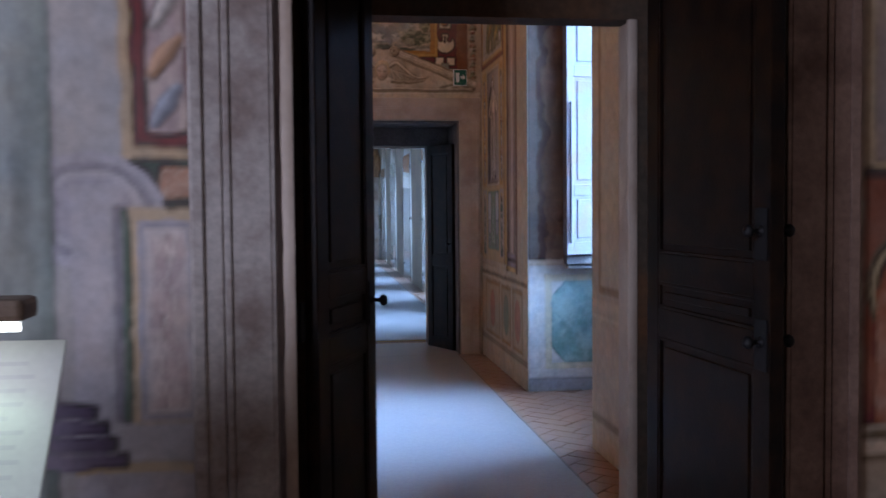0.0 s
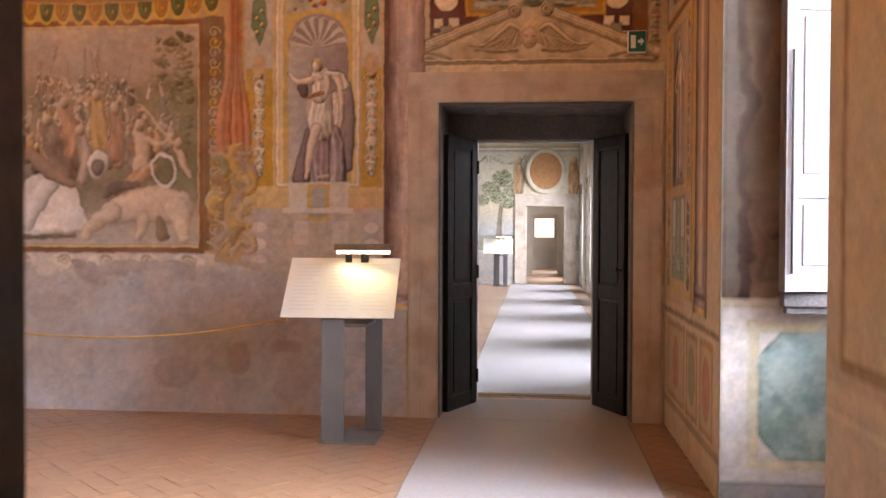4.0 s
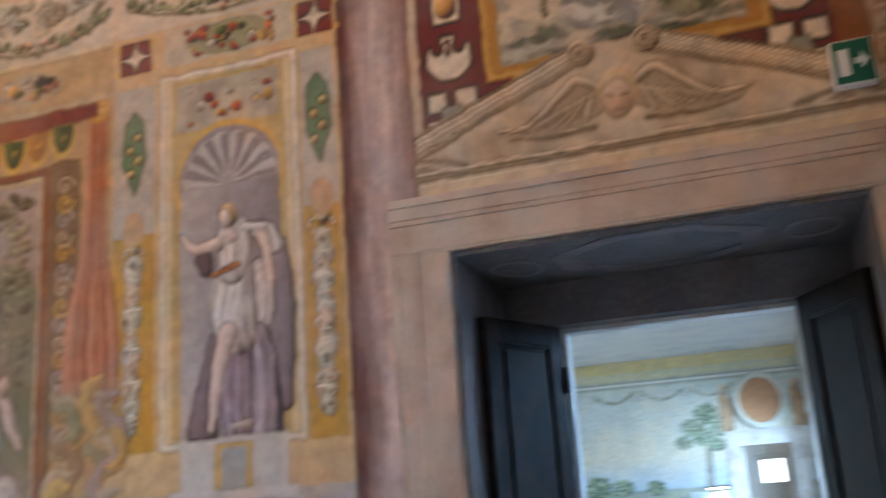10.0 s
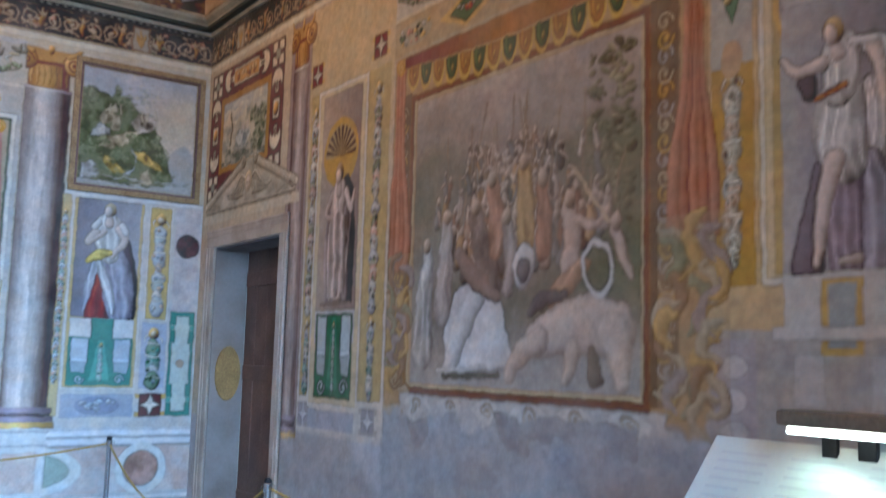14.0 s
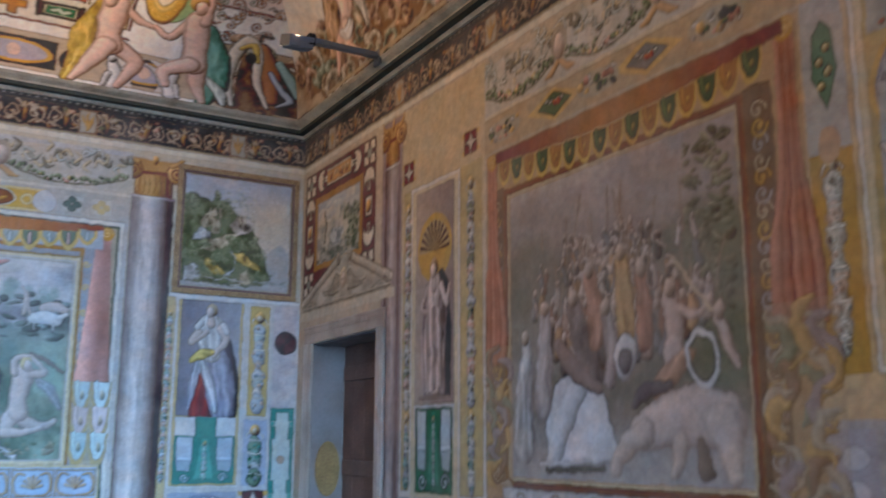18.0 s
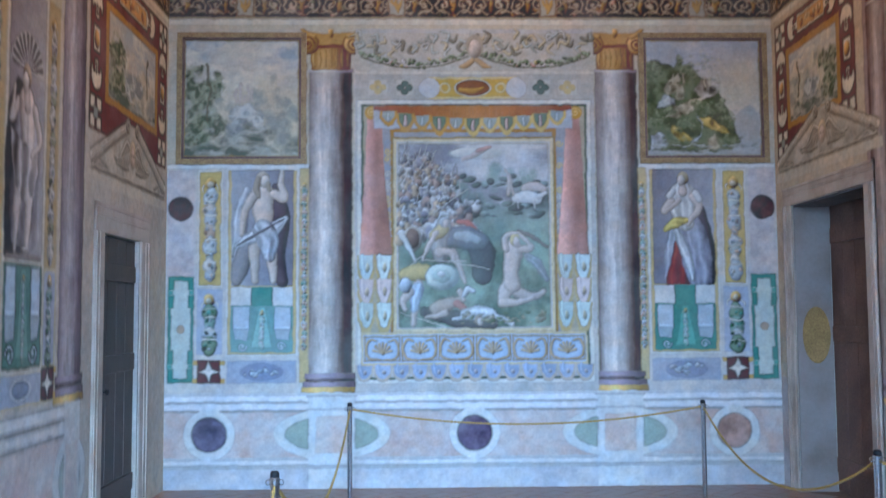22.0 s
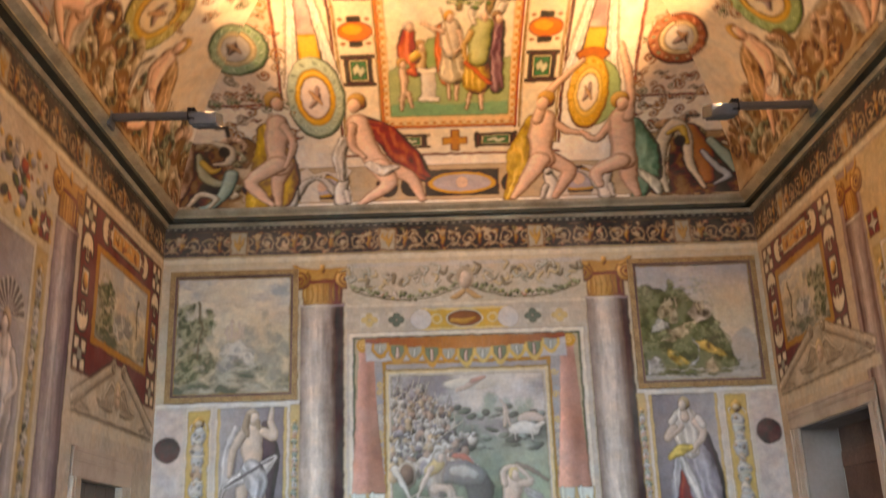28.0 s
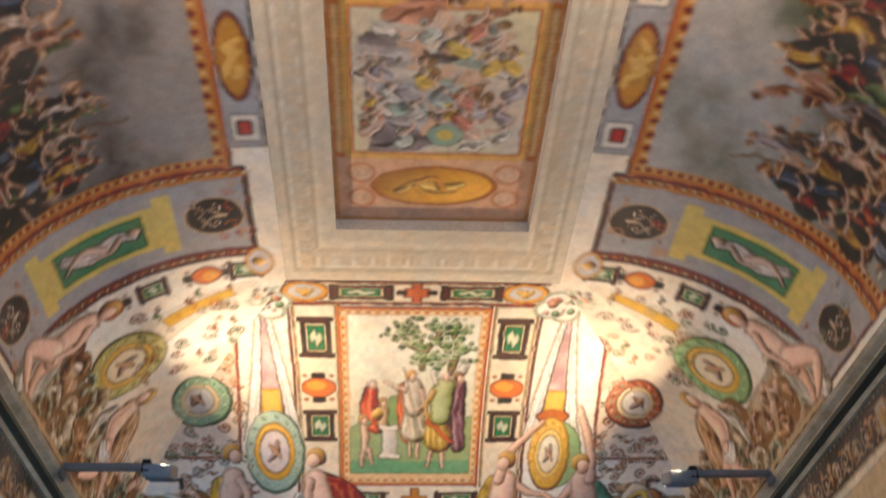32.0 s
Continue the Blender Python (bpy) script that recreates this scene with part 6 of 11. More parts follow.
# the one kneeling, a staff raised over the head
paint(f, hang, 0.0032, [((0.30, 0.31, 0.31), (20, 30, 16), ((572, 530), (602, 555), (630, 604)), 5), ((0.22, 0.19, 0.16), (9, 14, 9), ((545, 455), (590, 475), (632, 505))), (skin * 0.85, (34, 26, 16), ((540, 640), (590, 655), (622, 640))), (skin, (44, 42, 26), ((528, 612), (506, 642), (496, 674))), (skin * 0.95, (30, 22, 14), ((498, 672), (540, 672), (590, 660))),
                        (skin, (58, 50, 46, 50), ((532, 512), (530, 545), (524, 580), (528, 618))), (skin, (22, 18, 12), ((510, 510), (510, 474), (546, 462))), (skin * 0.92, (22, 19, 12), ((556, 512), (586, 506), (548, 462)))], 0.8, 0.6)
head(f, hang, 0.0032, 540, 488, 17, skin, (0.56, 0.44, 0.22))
f.dabs(6.2, 7.04, 1.53, 1.66, 50, [(0.14, 0.18, 0.1), (0.26, 0.24, 0.15), (0.40, 0.34, 0.24)], 0.01, 0.03, 1, random.Random(2), 0.6)
f.smear(5.62, 7.06, 1.51, 2.62, 0.005, 26, 6)
f.veil(5.62, 7.06, 1.51, 3.27, (0.36, 0.35, 0.33), 0.24)

f = WEST
red, dark_red = (0.56, 0.34, 0.28), (0.36, 0.16, 0.12)
for a, s in ((5.29, 1), (7.40, -1)):
    f.poly([(a + s * 0.03, 3.56), (a + s * 0.16, 3.56), (a + s * 0.19, 3.0), (a + s * 0.27, 2.12), (a - s * 0.05, 2.12), (a + s * 0.0, 3.0)], lambda u, v: cloth(blend(dark_red, red, 0.75), a + s * 0.10, 0.10, 3.0, a, 0.34)(u, v * 0.2))
    for k, v in enumerate((2.20, 1.97, 1.74)):
        scallops(f, min(a - s * 0.07, a + s * 0.27), max(a - s * 0.07, a + s * 0.27), v, 0.30, 2, ((0.52, 0.58, 0.55), (0.59, 0.49, 0.45), (0.49, 0.56, 0.52))[k], (0.48, 0.37, 0.20))
    f.disc(a + s * 0.07, 3.58, 0.065, 0.065, OCHRE, 1, 18)
    scroll(f, a + s * 0.07, 3.58, 0.05, (0.66, 0.46, 0.2), 1.5, 0.25)
f.field(5.38, 7.30, 3.42, 3.645, (0.42, 0.42, 0.43))
for k in range(60):
    t = k / 59
    u, sag = 5.40 + 1.88 * t, 0.085 * 4 * t * (1 - t)
    f.field(u - 0.018, u + 0.018, 3.635 - 0.03 - sag, 3.645, blend((0.50, 0.26, 0.13), (0.28, 0.10, 0.05), abs(2 * t - 1) ** 0.6 * 0.8))
for k in range(11):
    t = (k + 0.5) / 11
    u, v, long = 5.44 + 1.80 * t, 3.61 - 0.085 * 4 * t * (1 - t), 0.19 if k % 2 else 0.15
    for e, c in ((1.0, (0.56, 0.40, 0.17) if k > 4 else (0.48, 0.28, 0.11)), (0.72, (0.20, 0.24, 0.18) if k % 2 else (0.33, 0.35, 0.32))):
        w2 = 0.088 * e
        f.poly([(u - w2, v), (u - w2 * 0.95, v - long * 0.45 * e), (u - w2 * 0.4, v - long * 0.9 * e), (u, v - long * e), (u + w2 * 0.4, v - long * 0.9 * e), (u + w2 * 0.95, v - long * 0.45 * e), (u + w2, v)], c)
    f.brush([(u, v - 0.03), (u, v - long * 0.6)], [0.03, 0.035], (0.56, 0.42, 0.38) if k % 2 else (0.46, 0.49, 0.47), 0.5)
f.field(5.26, 7.42, 1.15, 1.46, (0.40, 0.46, 0.53))
f.border(5.26, 7.42, 1.15, 1.46, 0.022, (0.54, 0.44, 0.28))
for k in range(6):
    u = 5.46 + 0.352 * k
    copper = (0.46, 0.34, 0.22)
    f.border(u - 0.17, u + 0.17, 1.19, 1.425, 0.012, tint(copper, 0.8))
    for s in (-1, 1):
        f.brush([(u + s * 0.02, 1.20), (u + s * 0.13, 1.22), (u + s * 0.155, 1.31), (u + s * 0.12, 1.39), (u + s * 0.06, 1.375)], [0.014, 0.022, 0.024, 0.022, 0.014], copper, 0.6)
    for j in range(7):
        an = math.pi * (0.10 + 0.80 * j / 6)
        f.brush([(u, 1.26), (u + 0.085 * math.cos(an), 1.26 + 0.10 * math.sin(an))], [0.010, 0.026], tint(copper, 0.95 if j % 2 else 1.15), 0.7)
scallops(f, 5.20, 7.48, 1.15, 0.16, 13, (0.34, 0.38, 0.47), (0.46, 0.39, 0.32))

# landscapes in real frames
def framed_landscape(g, place, u0, u1, v0, v1, seed, rocky, label, parent):
    g.field(u0, u1, v0, v1, (0.36, 0.24, 0.10))
    (wooded_rock if rocky > 0 else view_in_frame)(g, u0 + 0.075, u1 - 0.075, v0 + 0.075, v1 - 0.075, seed)
    for name, w, o, d, mat in (("outer_frame", 0.048, 0.0, 0.022, FRAMEWOOD), ("inner_frame", 0.022, 0.048, 0.014, REDWOOD)):
        bm = bmesh.new()
        a0, a1, b0, b1 = u0 + o, u1 - o, v0 + o, v1 - o
        for c0, c1, e0, e1 in ((a0, a1, b0, b0 + w), (a0, a1, b1 - w, b1), (a0, a0 + w, b0 + w, b1 - w), (a1 - w, a1, b0 + w, b1 - w)):
            p, q = place(c0, e0, 0.001), place(c1, e1, d + 0.008)
            add_box(bm, *[x for i in range(3) for x in sorted((p[i], q[i]))], 0.004)
        part(name, bm, mat, parent)


framed_landscape(WEST, west, 3.49, 4.73, 3.08, 4.36, 5, 0.0, "painted landscape with trees and pale mountains", wall_west)
framed_landscape(WEST, west, 7.96, 9.22, 3.08, 4.36, 14, 1.0, "painted landscape with a dark wooded rock", wall_west)
# ---- frieze and cornice round the room ----
CORNICE_ROWS = [(0.0, 0.0), (0.03, 0.0), (0.045, 0.03), (0.06, 0.035), (0.10, 0.065), (0.105, 0.09), (0.15, 0.115), (0.165, 0.14), (0.165, 0.17), (0.0, 0.17)]
for f, u0, u1, parent, a, b, out, seed in ((WEST, YS, YN, wall_west, (XW, YS, CORNICE), (XW, YN, CORNICE), (1, 0, 0), 1), (NORTH, XW, XE, wall_north, (XW, YN, CORNICE), (XE, YN, CORNICE), (0, -1, 0), 2),
                                               (SOUTH, XW, XE, wall_south, (XW, YS, CORNICE), (XE, YS, CORNICE), (0, 1, 0), 3), (EAST, YS, YN, wall_east, (XE, YS, CORNICE), (XE, YN, CORNICE), (-1, 0, 0), 4)):
    f.field(u0, u1, 4.40, 4.44, (0.52, 0.45, 0.33), 0, 0.5)
    f.field(u0, u1, 4.44, 4.50, (0.60, 0.54, 0.42), 0, 0.5)
    f.field(u0, u1, 4.50, 4.52, (0.42, 0.35, 0.24), 0, 0.5)
    ornament_band(f, u0, u1, 4.52, 4.765, int((u1 - u0) / 0.36), (0.10, 0.05, 0.035), (0.44, 0.35, 0.25), (0.40, 0.24, 0.10), seed)
    f.field(u0, u1, 4.765, 4.825, (0.04, 0.05, 0.038), 0, 0.5)
    n = int((u1 - u0) / 0.07)
    for k in range(n):
        f.field(u0 + (u1 - u0) * (k + 0.2) / n, u0 + (u1 - u0) * (k + 0.7) / n, 4.795, 4.815, (0.46, 0.44, 0.38))
    part("cornice_moulding", moulding(CORNICE_ROWS, a, b, out), GILTSTONE, parent, "projecting cornice in cream and dark green")
    lift = Vector((0, 0, 0.037))
    part("cornice_moulding", moulding([(0.046, -0.006), (0.112, -0.006), (0.112, 0.030), (0.06, 0.030)], Vector(a) + lift, Vector(b) + lift, out), DARKGREEN, parent, "dark green band of the cornice")
# ---- north wall ----
f = NORTH
slab(f, XW, XE, 1.15, 4.44, (0.55, 0.45, 0.32), (0.47, 0.37, 0.27), 1.5, 0.25)
# bare plaster low down, where the paint is lost
slab(f, XW, -4.80, 0.0, 1.02, (0.50, 0.48, 0.48), (0.40, 0.36, 0.34), 1.6, 0.15)
slab(f, -4.80, -0.66, 0.0, 1.26, (0.47, 0.48, 0.51), (0.38, 0.36, 0.355), 1.2, 0.15)
rng = random.Random(6)
for _ in range(14):
    f.disc(rng.uniform(-4.7, -0.9), rng.uniform(1.0, 1.40) if rng.random() < 0.6 else rng.uniform(0.2, 1.0), rng.uniform(0.08, 0.3), rng.uniform(0.05, 0.16), blend((0.38, 0.37, 0.38), (0.33, 0.28, 0.25), rng.random()), 1, 14, rng.uniform(-0.3, 0.3))

# over the doorway
f = NORTH
strapwork(f, -0.45, 1.22, 3.12, 4.38, 1)
f.field(-0.16, 1.00, 3.36, 4.10, (0.42, 0.24, 0.08))
f.border(-0.16, 1.00, 3.36, 4.10, 0.03, (0.52, 0.33, 0.12))
view_in_frame(f, -0.09, 0.92, 3.42, 4.03, 31, False, True)
f.field(1.22, 1.34, 2.95, 4.38, (0.26, 0.15, 0.10))
candelabrum(f, 1.40, 3.0, 4.3, 0.1, [MOSS, RUST, BONE], 2)
f.field(-0.70, 1.48, 2.86, 2.95, (0.56, 0.46, 0.32))
f.field(-0.73, 1.49, 2.945, 2.965, (0.62, 0.53, 0.38))
broken_pediment(f, -0.70, 1.46, 2.965, 3.46, (0.57, 0.47, 0.34))

f = NORTH
painted_column(f, -0.84, -0.50, 0.90, 4.42, 4.02, (0.50, 0.40, 0.36), (0.20, 0.13, 0.12), 0.55)
# niche bay
f.field(-2.06, -0.84, 1.20, 4.02, (0.52, 0.38, 0.22), 0, 0.3)
f.field(-2.06, -0.84, 1.18, 1.76, (0.42, 0.38, 0.34), 0, 0.3)
for u0, u1 in ((-1.03, -0.86), (-2.03, -1.80)):
    m = (u0 + u1) / 2
    f.field(u0, u1, 1.95, 3.70, (0.46, 0.29, 0.10))
    f.field(u0, u1, 2.95, 3.70, (0.42, 0.38, 0.32))
    candelabrum(f, m, 2.05, 2.95, 0.15, [BONE, (0.40, 0.40, 0.36), FLESH, (0.44, 0.38, 0.30)], int(u0 * -10))
    f.disc(m, 2.98, 0.06, 0.09, (0.46, 0.32, 0.2), 1, 14)
    f.poly([(m - 0.065, 3.32), (m, 3.14), (m + 0.065, 3.32), (m + 0.05, 3.52), (m, 3.58), (m - 0.05, 3.52)], (0.17, 0.24, 0.16))
    for k in range(4):
        f.disc(m + (0.02 if k % 2 else -0.02), 3.26 + 0.06 * k, 0.022, 0.024, (0.54, 0.42, 0.22), model=0.8)
    f.field(u0, u1, 1.24, 1.72, (0.40, 0.36, 0.36))
    for k in range(3):
        f.disc(m, 1.32 + 0.14 * k, 0.07, 0.05, (0.50, 0.47, 0.45), 1, 14)
    star(f, m, 3.86, 0.085, (0.24, 0.07, 0.035), (0.56, 0.50, 0.40))
f.field(-1.74, -1.06, 3.77, 3.97, (0.46, 0.40, 0.30))
f.disc(-1.40, 3.87, 0.22, 0.085, (0.30, 0.30, 0.20), 1, 22)
f.dabs(-1.66, -1.14, 3.79, 3.95, 34, [BONE, HONEY, MOSS, RUST], 0.012, 0.035, 1, random.Random(5))
f.field(-1.77, -1.05, 1.95, 3.72, (0.56, 0.45, 0.28))
f.border(-1.77, -1.05, 1.95, 3.72, 0.025, (0.62, 0.56, 0.46))
f.field(-1.70, -1.12, 1.99, 3.68, (0.46, 0.34, 0.16))
slab(f, -1.68, -1.14, 3.42, 3.66, (0.34, 0.31, 0.26), (0.44, 0.38, 0.28), 8, 0.06)
f.dabs(-1.66, -1.16, 3.44, 3.64, 18, [BONE, RUST, HONEY], 0.012, 0.03, 1, random.Random(4))
f.field(-1.66, -1.15, 1.99, 3.18, lambda s, t: blend((0.40, 0.37, 0.35), (0.26, 0.23, 0.23), s), 0, 0.1)
f.disc(-1.405, 3.15, 0.29, 0.29, (0.54, 0.35, 0.12), 1, 30)
f.disc(-1.405, 3.15, 0.26, 0.26, (0.30, 0.27, 0.27), 1, 30)
shell(f, -1.405, 3.13, 0.26, (0.44, 0.40, 0.37), (0.27, 0.245, 0.235), 8)
f.field(-1.66, -1.15, 2.6, 3.13, lambda s, t: blend((0.40, 0.37, 0.35), (0.24, 0.21, 0.21), s), 0, 0.1)
striding_statue(f, -1.40, 2.01)
f.field(-1.66, -1.14, 1.76, 1.99, (0.50, 0.47, 0.42))
f.field(-1.49, -1.31, 1.66, 1.96, (0.52, 0.36, 0.14))
f.field(-1.46, -1.34, 1.69, 1.94, (0.33, 0.35, 0.34))
f.field(-1.72, -1.09, 1.72, 1.77, (0.52, 0.49, 0.45))
for u in (-1.62, -1.28):
    f.field(u, u + 0.14, 1.45, 1.66, (0.48, 0.45, 0.42))

# the great battle and its curtain
f = NORTH
f.field(-4.80, -2.04, 3.66, 4.42, (0.46, 0.38, 0.27), 0, 0.3)
f.dabs(-4.78, -2.06, 4.0, 4.40, 150, [BONE, (0.40, 0.34, 0.24), (0.52, 0.44, 0.30), MOSS, (0.46, 0.28, 0.14)], 0.02, 0.06, 1, random.Random(12))
f.field(-4.80, -2.04, 3.955, 3.99, (0.54, 0.45, 0.30), 0, 0.5)
f.field(-4.80, -2.04, 3.70, 3.955, (0.44, 0.33, 0.20), 0, 0.5)
for u, c in ((-3.96, (0.16, 0.19, 0.12)), (-3.08, (0.24, 0.22, 0.20))):
    f.poly([(u - 0.30, 3.83), (u, 3.72), (u + 0.30, 3.83), (u, 3.945)], HONEY)
    f.poly([(u - 0.18, 3.83), (u, 3.75), (u + 0.18, 3.83), (u, 3.92)], c)
    f.dabs(u - 0.1, u + 0.1, 3.79, 3.88, 8, [BONE, RUST], 0.012, 0.025, 1, random.Random(3))
for u in (-4.55, -3.52, -2.55):
    f.disc(u, 3.83, 0.20, 0.085, (0.40, 0.34, 0.24), 1, 20)
    f.dabs(u - 0.2, u + 0.2, 3.76, 3.90, 20, [MOSS, HONEY, BONE, ROSE], 0.012, 0.035, 1, random.Random(int(-u * 10)))

f = NORTH
swag_strip(f, -6.10, -4.85, 3.98, 4.36, 31)
swag_strip(f, -4.82, -2.04, 3.98, 4.36, 32)
swag_strip(f, -2.02, -0.78, 3.98, 4.36, 33)
f.field(-4.78, -2.04, 1.28, 3.68, (0.44, 0.30, 0.17), 0, 0.3)
for u0, u1 in ((-2.40, -2.22), (-4.74, -4.56)):
    f.field(u0, u1, 1.40, 3.40, (0.24, 0.17, 0.12))
    for k in range(22):
        scroll(f, (u0 + u1) / 2, 1.48 + k * 0.085, 0.055, ((0.46, 0.36, 0.24), (0.38, 0.32, 0.28), (0.50, 0.32, 0.12))[k % 3], 1.2, 0.32, 1 if k % 2 else -1)
f.border(-4.56, -2.40, 1.38, 3.38, 0.05, (0.27, 0.15, 0.08))
f.border(-4.52, -2.44, 1.42, 3.34, 0.022, (0.52, 0.42, 0.27))
def battle_field(s, t):
    n = fbm(s * 5 + 2, t * 5, 3.0, 5)
    c = blend((0.22, 0.195, 0.15), (0.36, 0.32, 0.27), clamp(0.5 + 1.5 * n))
    c = blend(c, (0.17, 0.17, 0.105), clamp(0.9 * clamp((s - 0.66) * 5) * clamp((t - 0.12) * 5) + 0.5 * n))
    c = blend(c, (0.19, 0.185, 0.135), 0.8 * clamp((0.34 - s) * 4) * clamp((t - 0.35) * 5))
    c = blend(c, (0.46, 0.43, 0.41), 0.7 * clamp((0.20 - t) * 5))
    ridge = 0.70 + 0.05 * np.sin(s * 9) + 0.10 * fbm(s * 4, 1.0 + 0 * t, 2.0, 3)
    c = blend(c, (0.35, 0.285, 0.235), clamp((t - ridge) * 14))
    return blend(c, blend((0.48, 0.39, 0.32), (0.38, 0.32, 0.28), clamp(0.5 + 2 * fbm(s * 3, t * 8, 7.0, 4))), clamp((t - ridge - 0.13) * 9))


f.field(-4.48, -2.46, 1.45, 3.31, battle_field)
f.dabs(-2.86, -2.48, 2.3, 3.28, 160, [(0.20, 0.19, 0.12), (0.28, 0.25, 0.16), (0.15, 0.14, 0.09)], 0.015, 0.045, 1, random.Random(2), 0.6)
rng = random.Random(77)
# the host behind: heads, shoulders and staves in rows up the slope
for k in range(230):
    t = k / 230
    u, v = -3.46 + rng.gauss(0, 0.24 + 0.12 * t), 2.84 - 0.66 * t + 0.08 * rng.random()
    r = 0.024 + 0.022 * t
    c = tint(rng.choice(((0.44, 0.31, 0.23), (0.54, 0.44, 0.36), (0.32, 0.18, 0.12), (0.17, 0.14, 0.12), (0.46, 0.29, 0.15), (0.25, 0.24, 0.22))), rng.uniform(0.75, 1.05))
    f.brush([(u, v + r), (u + rng.uniform(-0.04, 0.04), v - r * 2.2)], [r * 1.5, r * 2.0], c, 0.8)
    if k % 3 == 0:
        f.brush([(u, v), (u + rng.uniform(-0.10, 0.10), v - r * rng.uniform(0.5, 2.5))], [r * 0.9, r * 0.5], (0.50, 0.38, 0.30), 0.8)
    f.disc(u, v + r * 1.9, r * 0.62, r * 0.8, tint((0.54, 0.42, 0.33), rng.uniform(0.8, 1.1)), model=0.8)
    if k % 7 == 0:
        f.line([(u + r, v), (u + r + rng.uniform(-0.05, 0.08), v + 0.30)], 0.012, (0.30, 0.22, 0.15))
f.brush([(-4.31, 2.27), (-4.34, 1.97), (-4.35, 1.65)], [0.12, 0.2, 0.24], (0.52, 0.49, 0.45), 0.5, 6)
f.brush([(-4.10, 2.43), (-4.12, 2.18), (-4.13, 1.90)], [0.12, 0.17, 0.2], (0.46, 0.4, 0.36), 0.5, 5)
f.brush([(-3.81, 2.47), (-3.73, 2.26), (-3.62, 2.05)], [0.14, 0.2, 0.16], (0.28, 0.22, 0.19), 0.5, 4)
f.brush([(-3.65, 2.63), (-3.60, 2.45), (-3.60, 2.25)], [0.12, 0.16, 0.14], (0.42, 0.24, 0.16), 0.5, 4)
f.brush([(-3.36, 2.68), (-3.34, 2.49), (-3.33, 2.28)], [0.13, 0.16, 0.15], (0.54, 0.34, 0.15), 0.5, 5)
f.brush([(-3.20, 2.57), (-3.17, 2.41), (-3.19, 2.22)], [0.1, 0.14, 0.12], (0.38, 0.2, 0.13), 0.5, 4)
f.brush([(-2.98, 2.42), (-2.95, 2.26), (-2.99, 2.05)], [0.12, 0.14, 0.12], (0.55, 0.41, 0.32), 0.5, 0)
f.brush([(-2.91, 2.37), (-2.78, 2.31), (-2.68, 2.39)], [0.06, 0.05, 0.035], (0.55, 0.41, 0.32), 0.5, 0)
f.brush([(-2.86, 2.11), (-2.99, 2.02), (-3.10, 1.94)], [0.1, 0.14, 0.12], (0.44, 0.27, 0.17), 0.5, 4)
f.brush([(-3.01, 1.96), (-3.19, 1.94), (-3.29, 1.86)], [0.06, 0.1, 0.05], (0.16, 0.14, 0.14), 0.5, 0)
f.brush([(-3.50, 2.38), (-3.46, 2.21), (-3.49, 2.01)], [0.1, 0.12, 0.1], (0.36, 0.3, 0.26), 0.5, 3)
f.brush([(-2.64, 2.27), (-2.58, 2.15), (-2.52, 2.03)], [0.09, 0.07, 0.04], (0.55, 0.41, 0.32), 0.5, 0)
f.poly([(-4.05, 1.54), (-4.12, 1.76), (-4.00, 2.02), (-3.82, 2.09), (-3.59, 2.02), (-3.48, 1.79), (-3.42, 1.56)], cloth((0.64, 0.62, 0.60), -3.66, 0.5, 5, 3, 0.3))
f.brush([(-3.78, 1.99), (-3.92, 1.82), (-4.05, 1.57)], [0.16, 0.2, 0.14], (0.62, 0.6, 0.57), 0.5, 0)
f.brush([(-3.97, 2.24), (-3.79, 2.09), (-3.59, 1.98)], [0.1, 0.14, 0.08], (0.3, 0.22, 0.18), 0.5, 0)
f.brush([(-4.16, 1.53), (-3.52, 1.56)], [0.05, 0.03], (0.56, 0.54, 0.51), 0.5, 0)
f.brush([(-4.10, 1.50), (-3.55, 1.52)], [0.03, 0.02], (0.14, 0.14, 0.11), 0.5, 0)
f.brush([(-3.23, 1.72), (-3.03, 1.78), (-2.82, 1.80), (-2.64, 1.77)], [0.2, 0.28, 0.32, 0.3], (0.56, 0.45, 0.37), 0.5, 0)
f.brush([(-2.64, 1.75), (-2.60, 1.64), (-2.58, 1.50)], [0.24, 0.16, 0.09], (0.56, 0.46, 0.38), 0.5, 0)
f.brush([(-3.21, 1.72), (-3.35, 1.65), (-3.47, 1.52)], [0.16, 0.14, 0.08], (0.54, 0.43, 0.35), 0.5, 0)
f.brush([(-2.94, 1.67), (-2.98, 1.52)], [0.12, 0.08], (0.5, 0.4, 0.32), 0.5, 0)
f.brush([(-2.79, 1.67), (-2.77, 1.54)], [0.05, 0.12], (0.22, 0.17, 0.13), 0.5, 0)
f.disc(-4.32, 2.34, 0.045, 0.055, (0.50, 0.37, 0.27), model=0.8)
f.disc(-4.10, 2.50, 0.045, 0.055, (0.50, 0.37, 0.27), model=0.8)
f.disc(-3.81, 2.53, 0.045, 0.055, (0.50, 0.37, 0.27), model=0.8)
f.disc(-3.65, 2.68, 0.045, 0.055, (0.50, 0.37, 0.27), model=0.8)
f.disc(-3.36, 2.74, 0.045, 0.055, (0.50, 0.37, 0.27), model=0.8)
f.disc(-3.20, 2.62, 0.045, 0.055, (0.50, 0.37, 0.27), model=0.8)
f.disc(-2.97, 2.47, 0.045, 0.055, (0.50, 0.37, 0.27), model=0.8)
f.disc(-2.63, 2.32, 0.045, 0.055, (0.50, 0.37, 0.27), model=0.8)
f.disc(-3.51, 2.44, 0.045, 0.055, (0.50, 0.37, 0.27), model=0.8)
f.disc(-3.35, 2.14, 0.10, 0.135, (0.58, 0.55, 0.52), model=0.5)
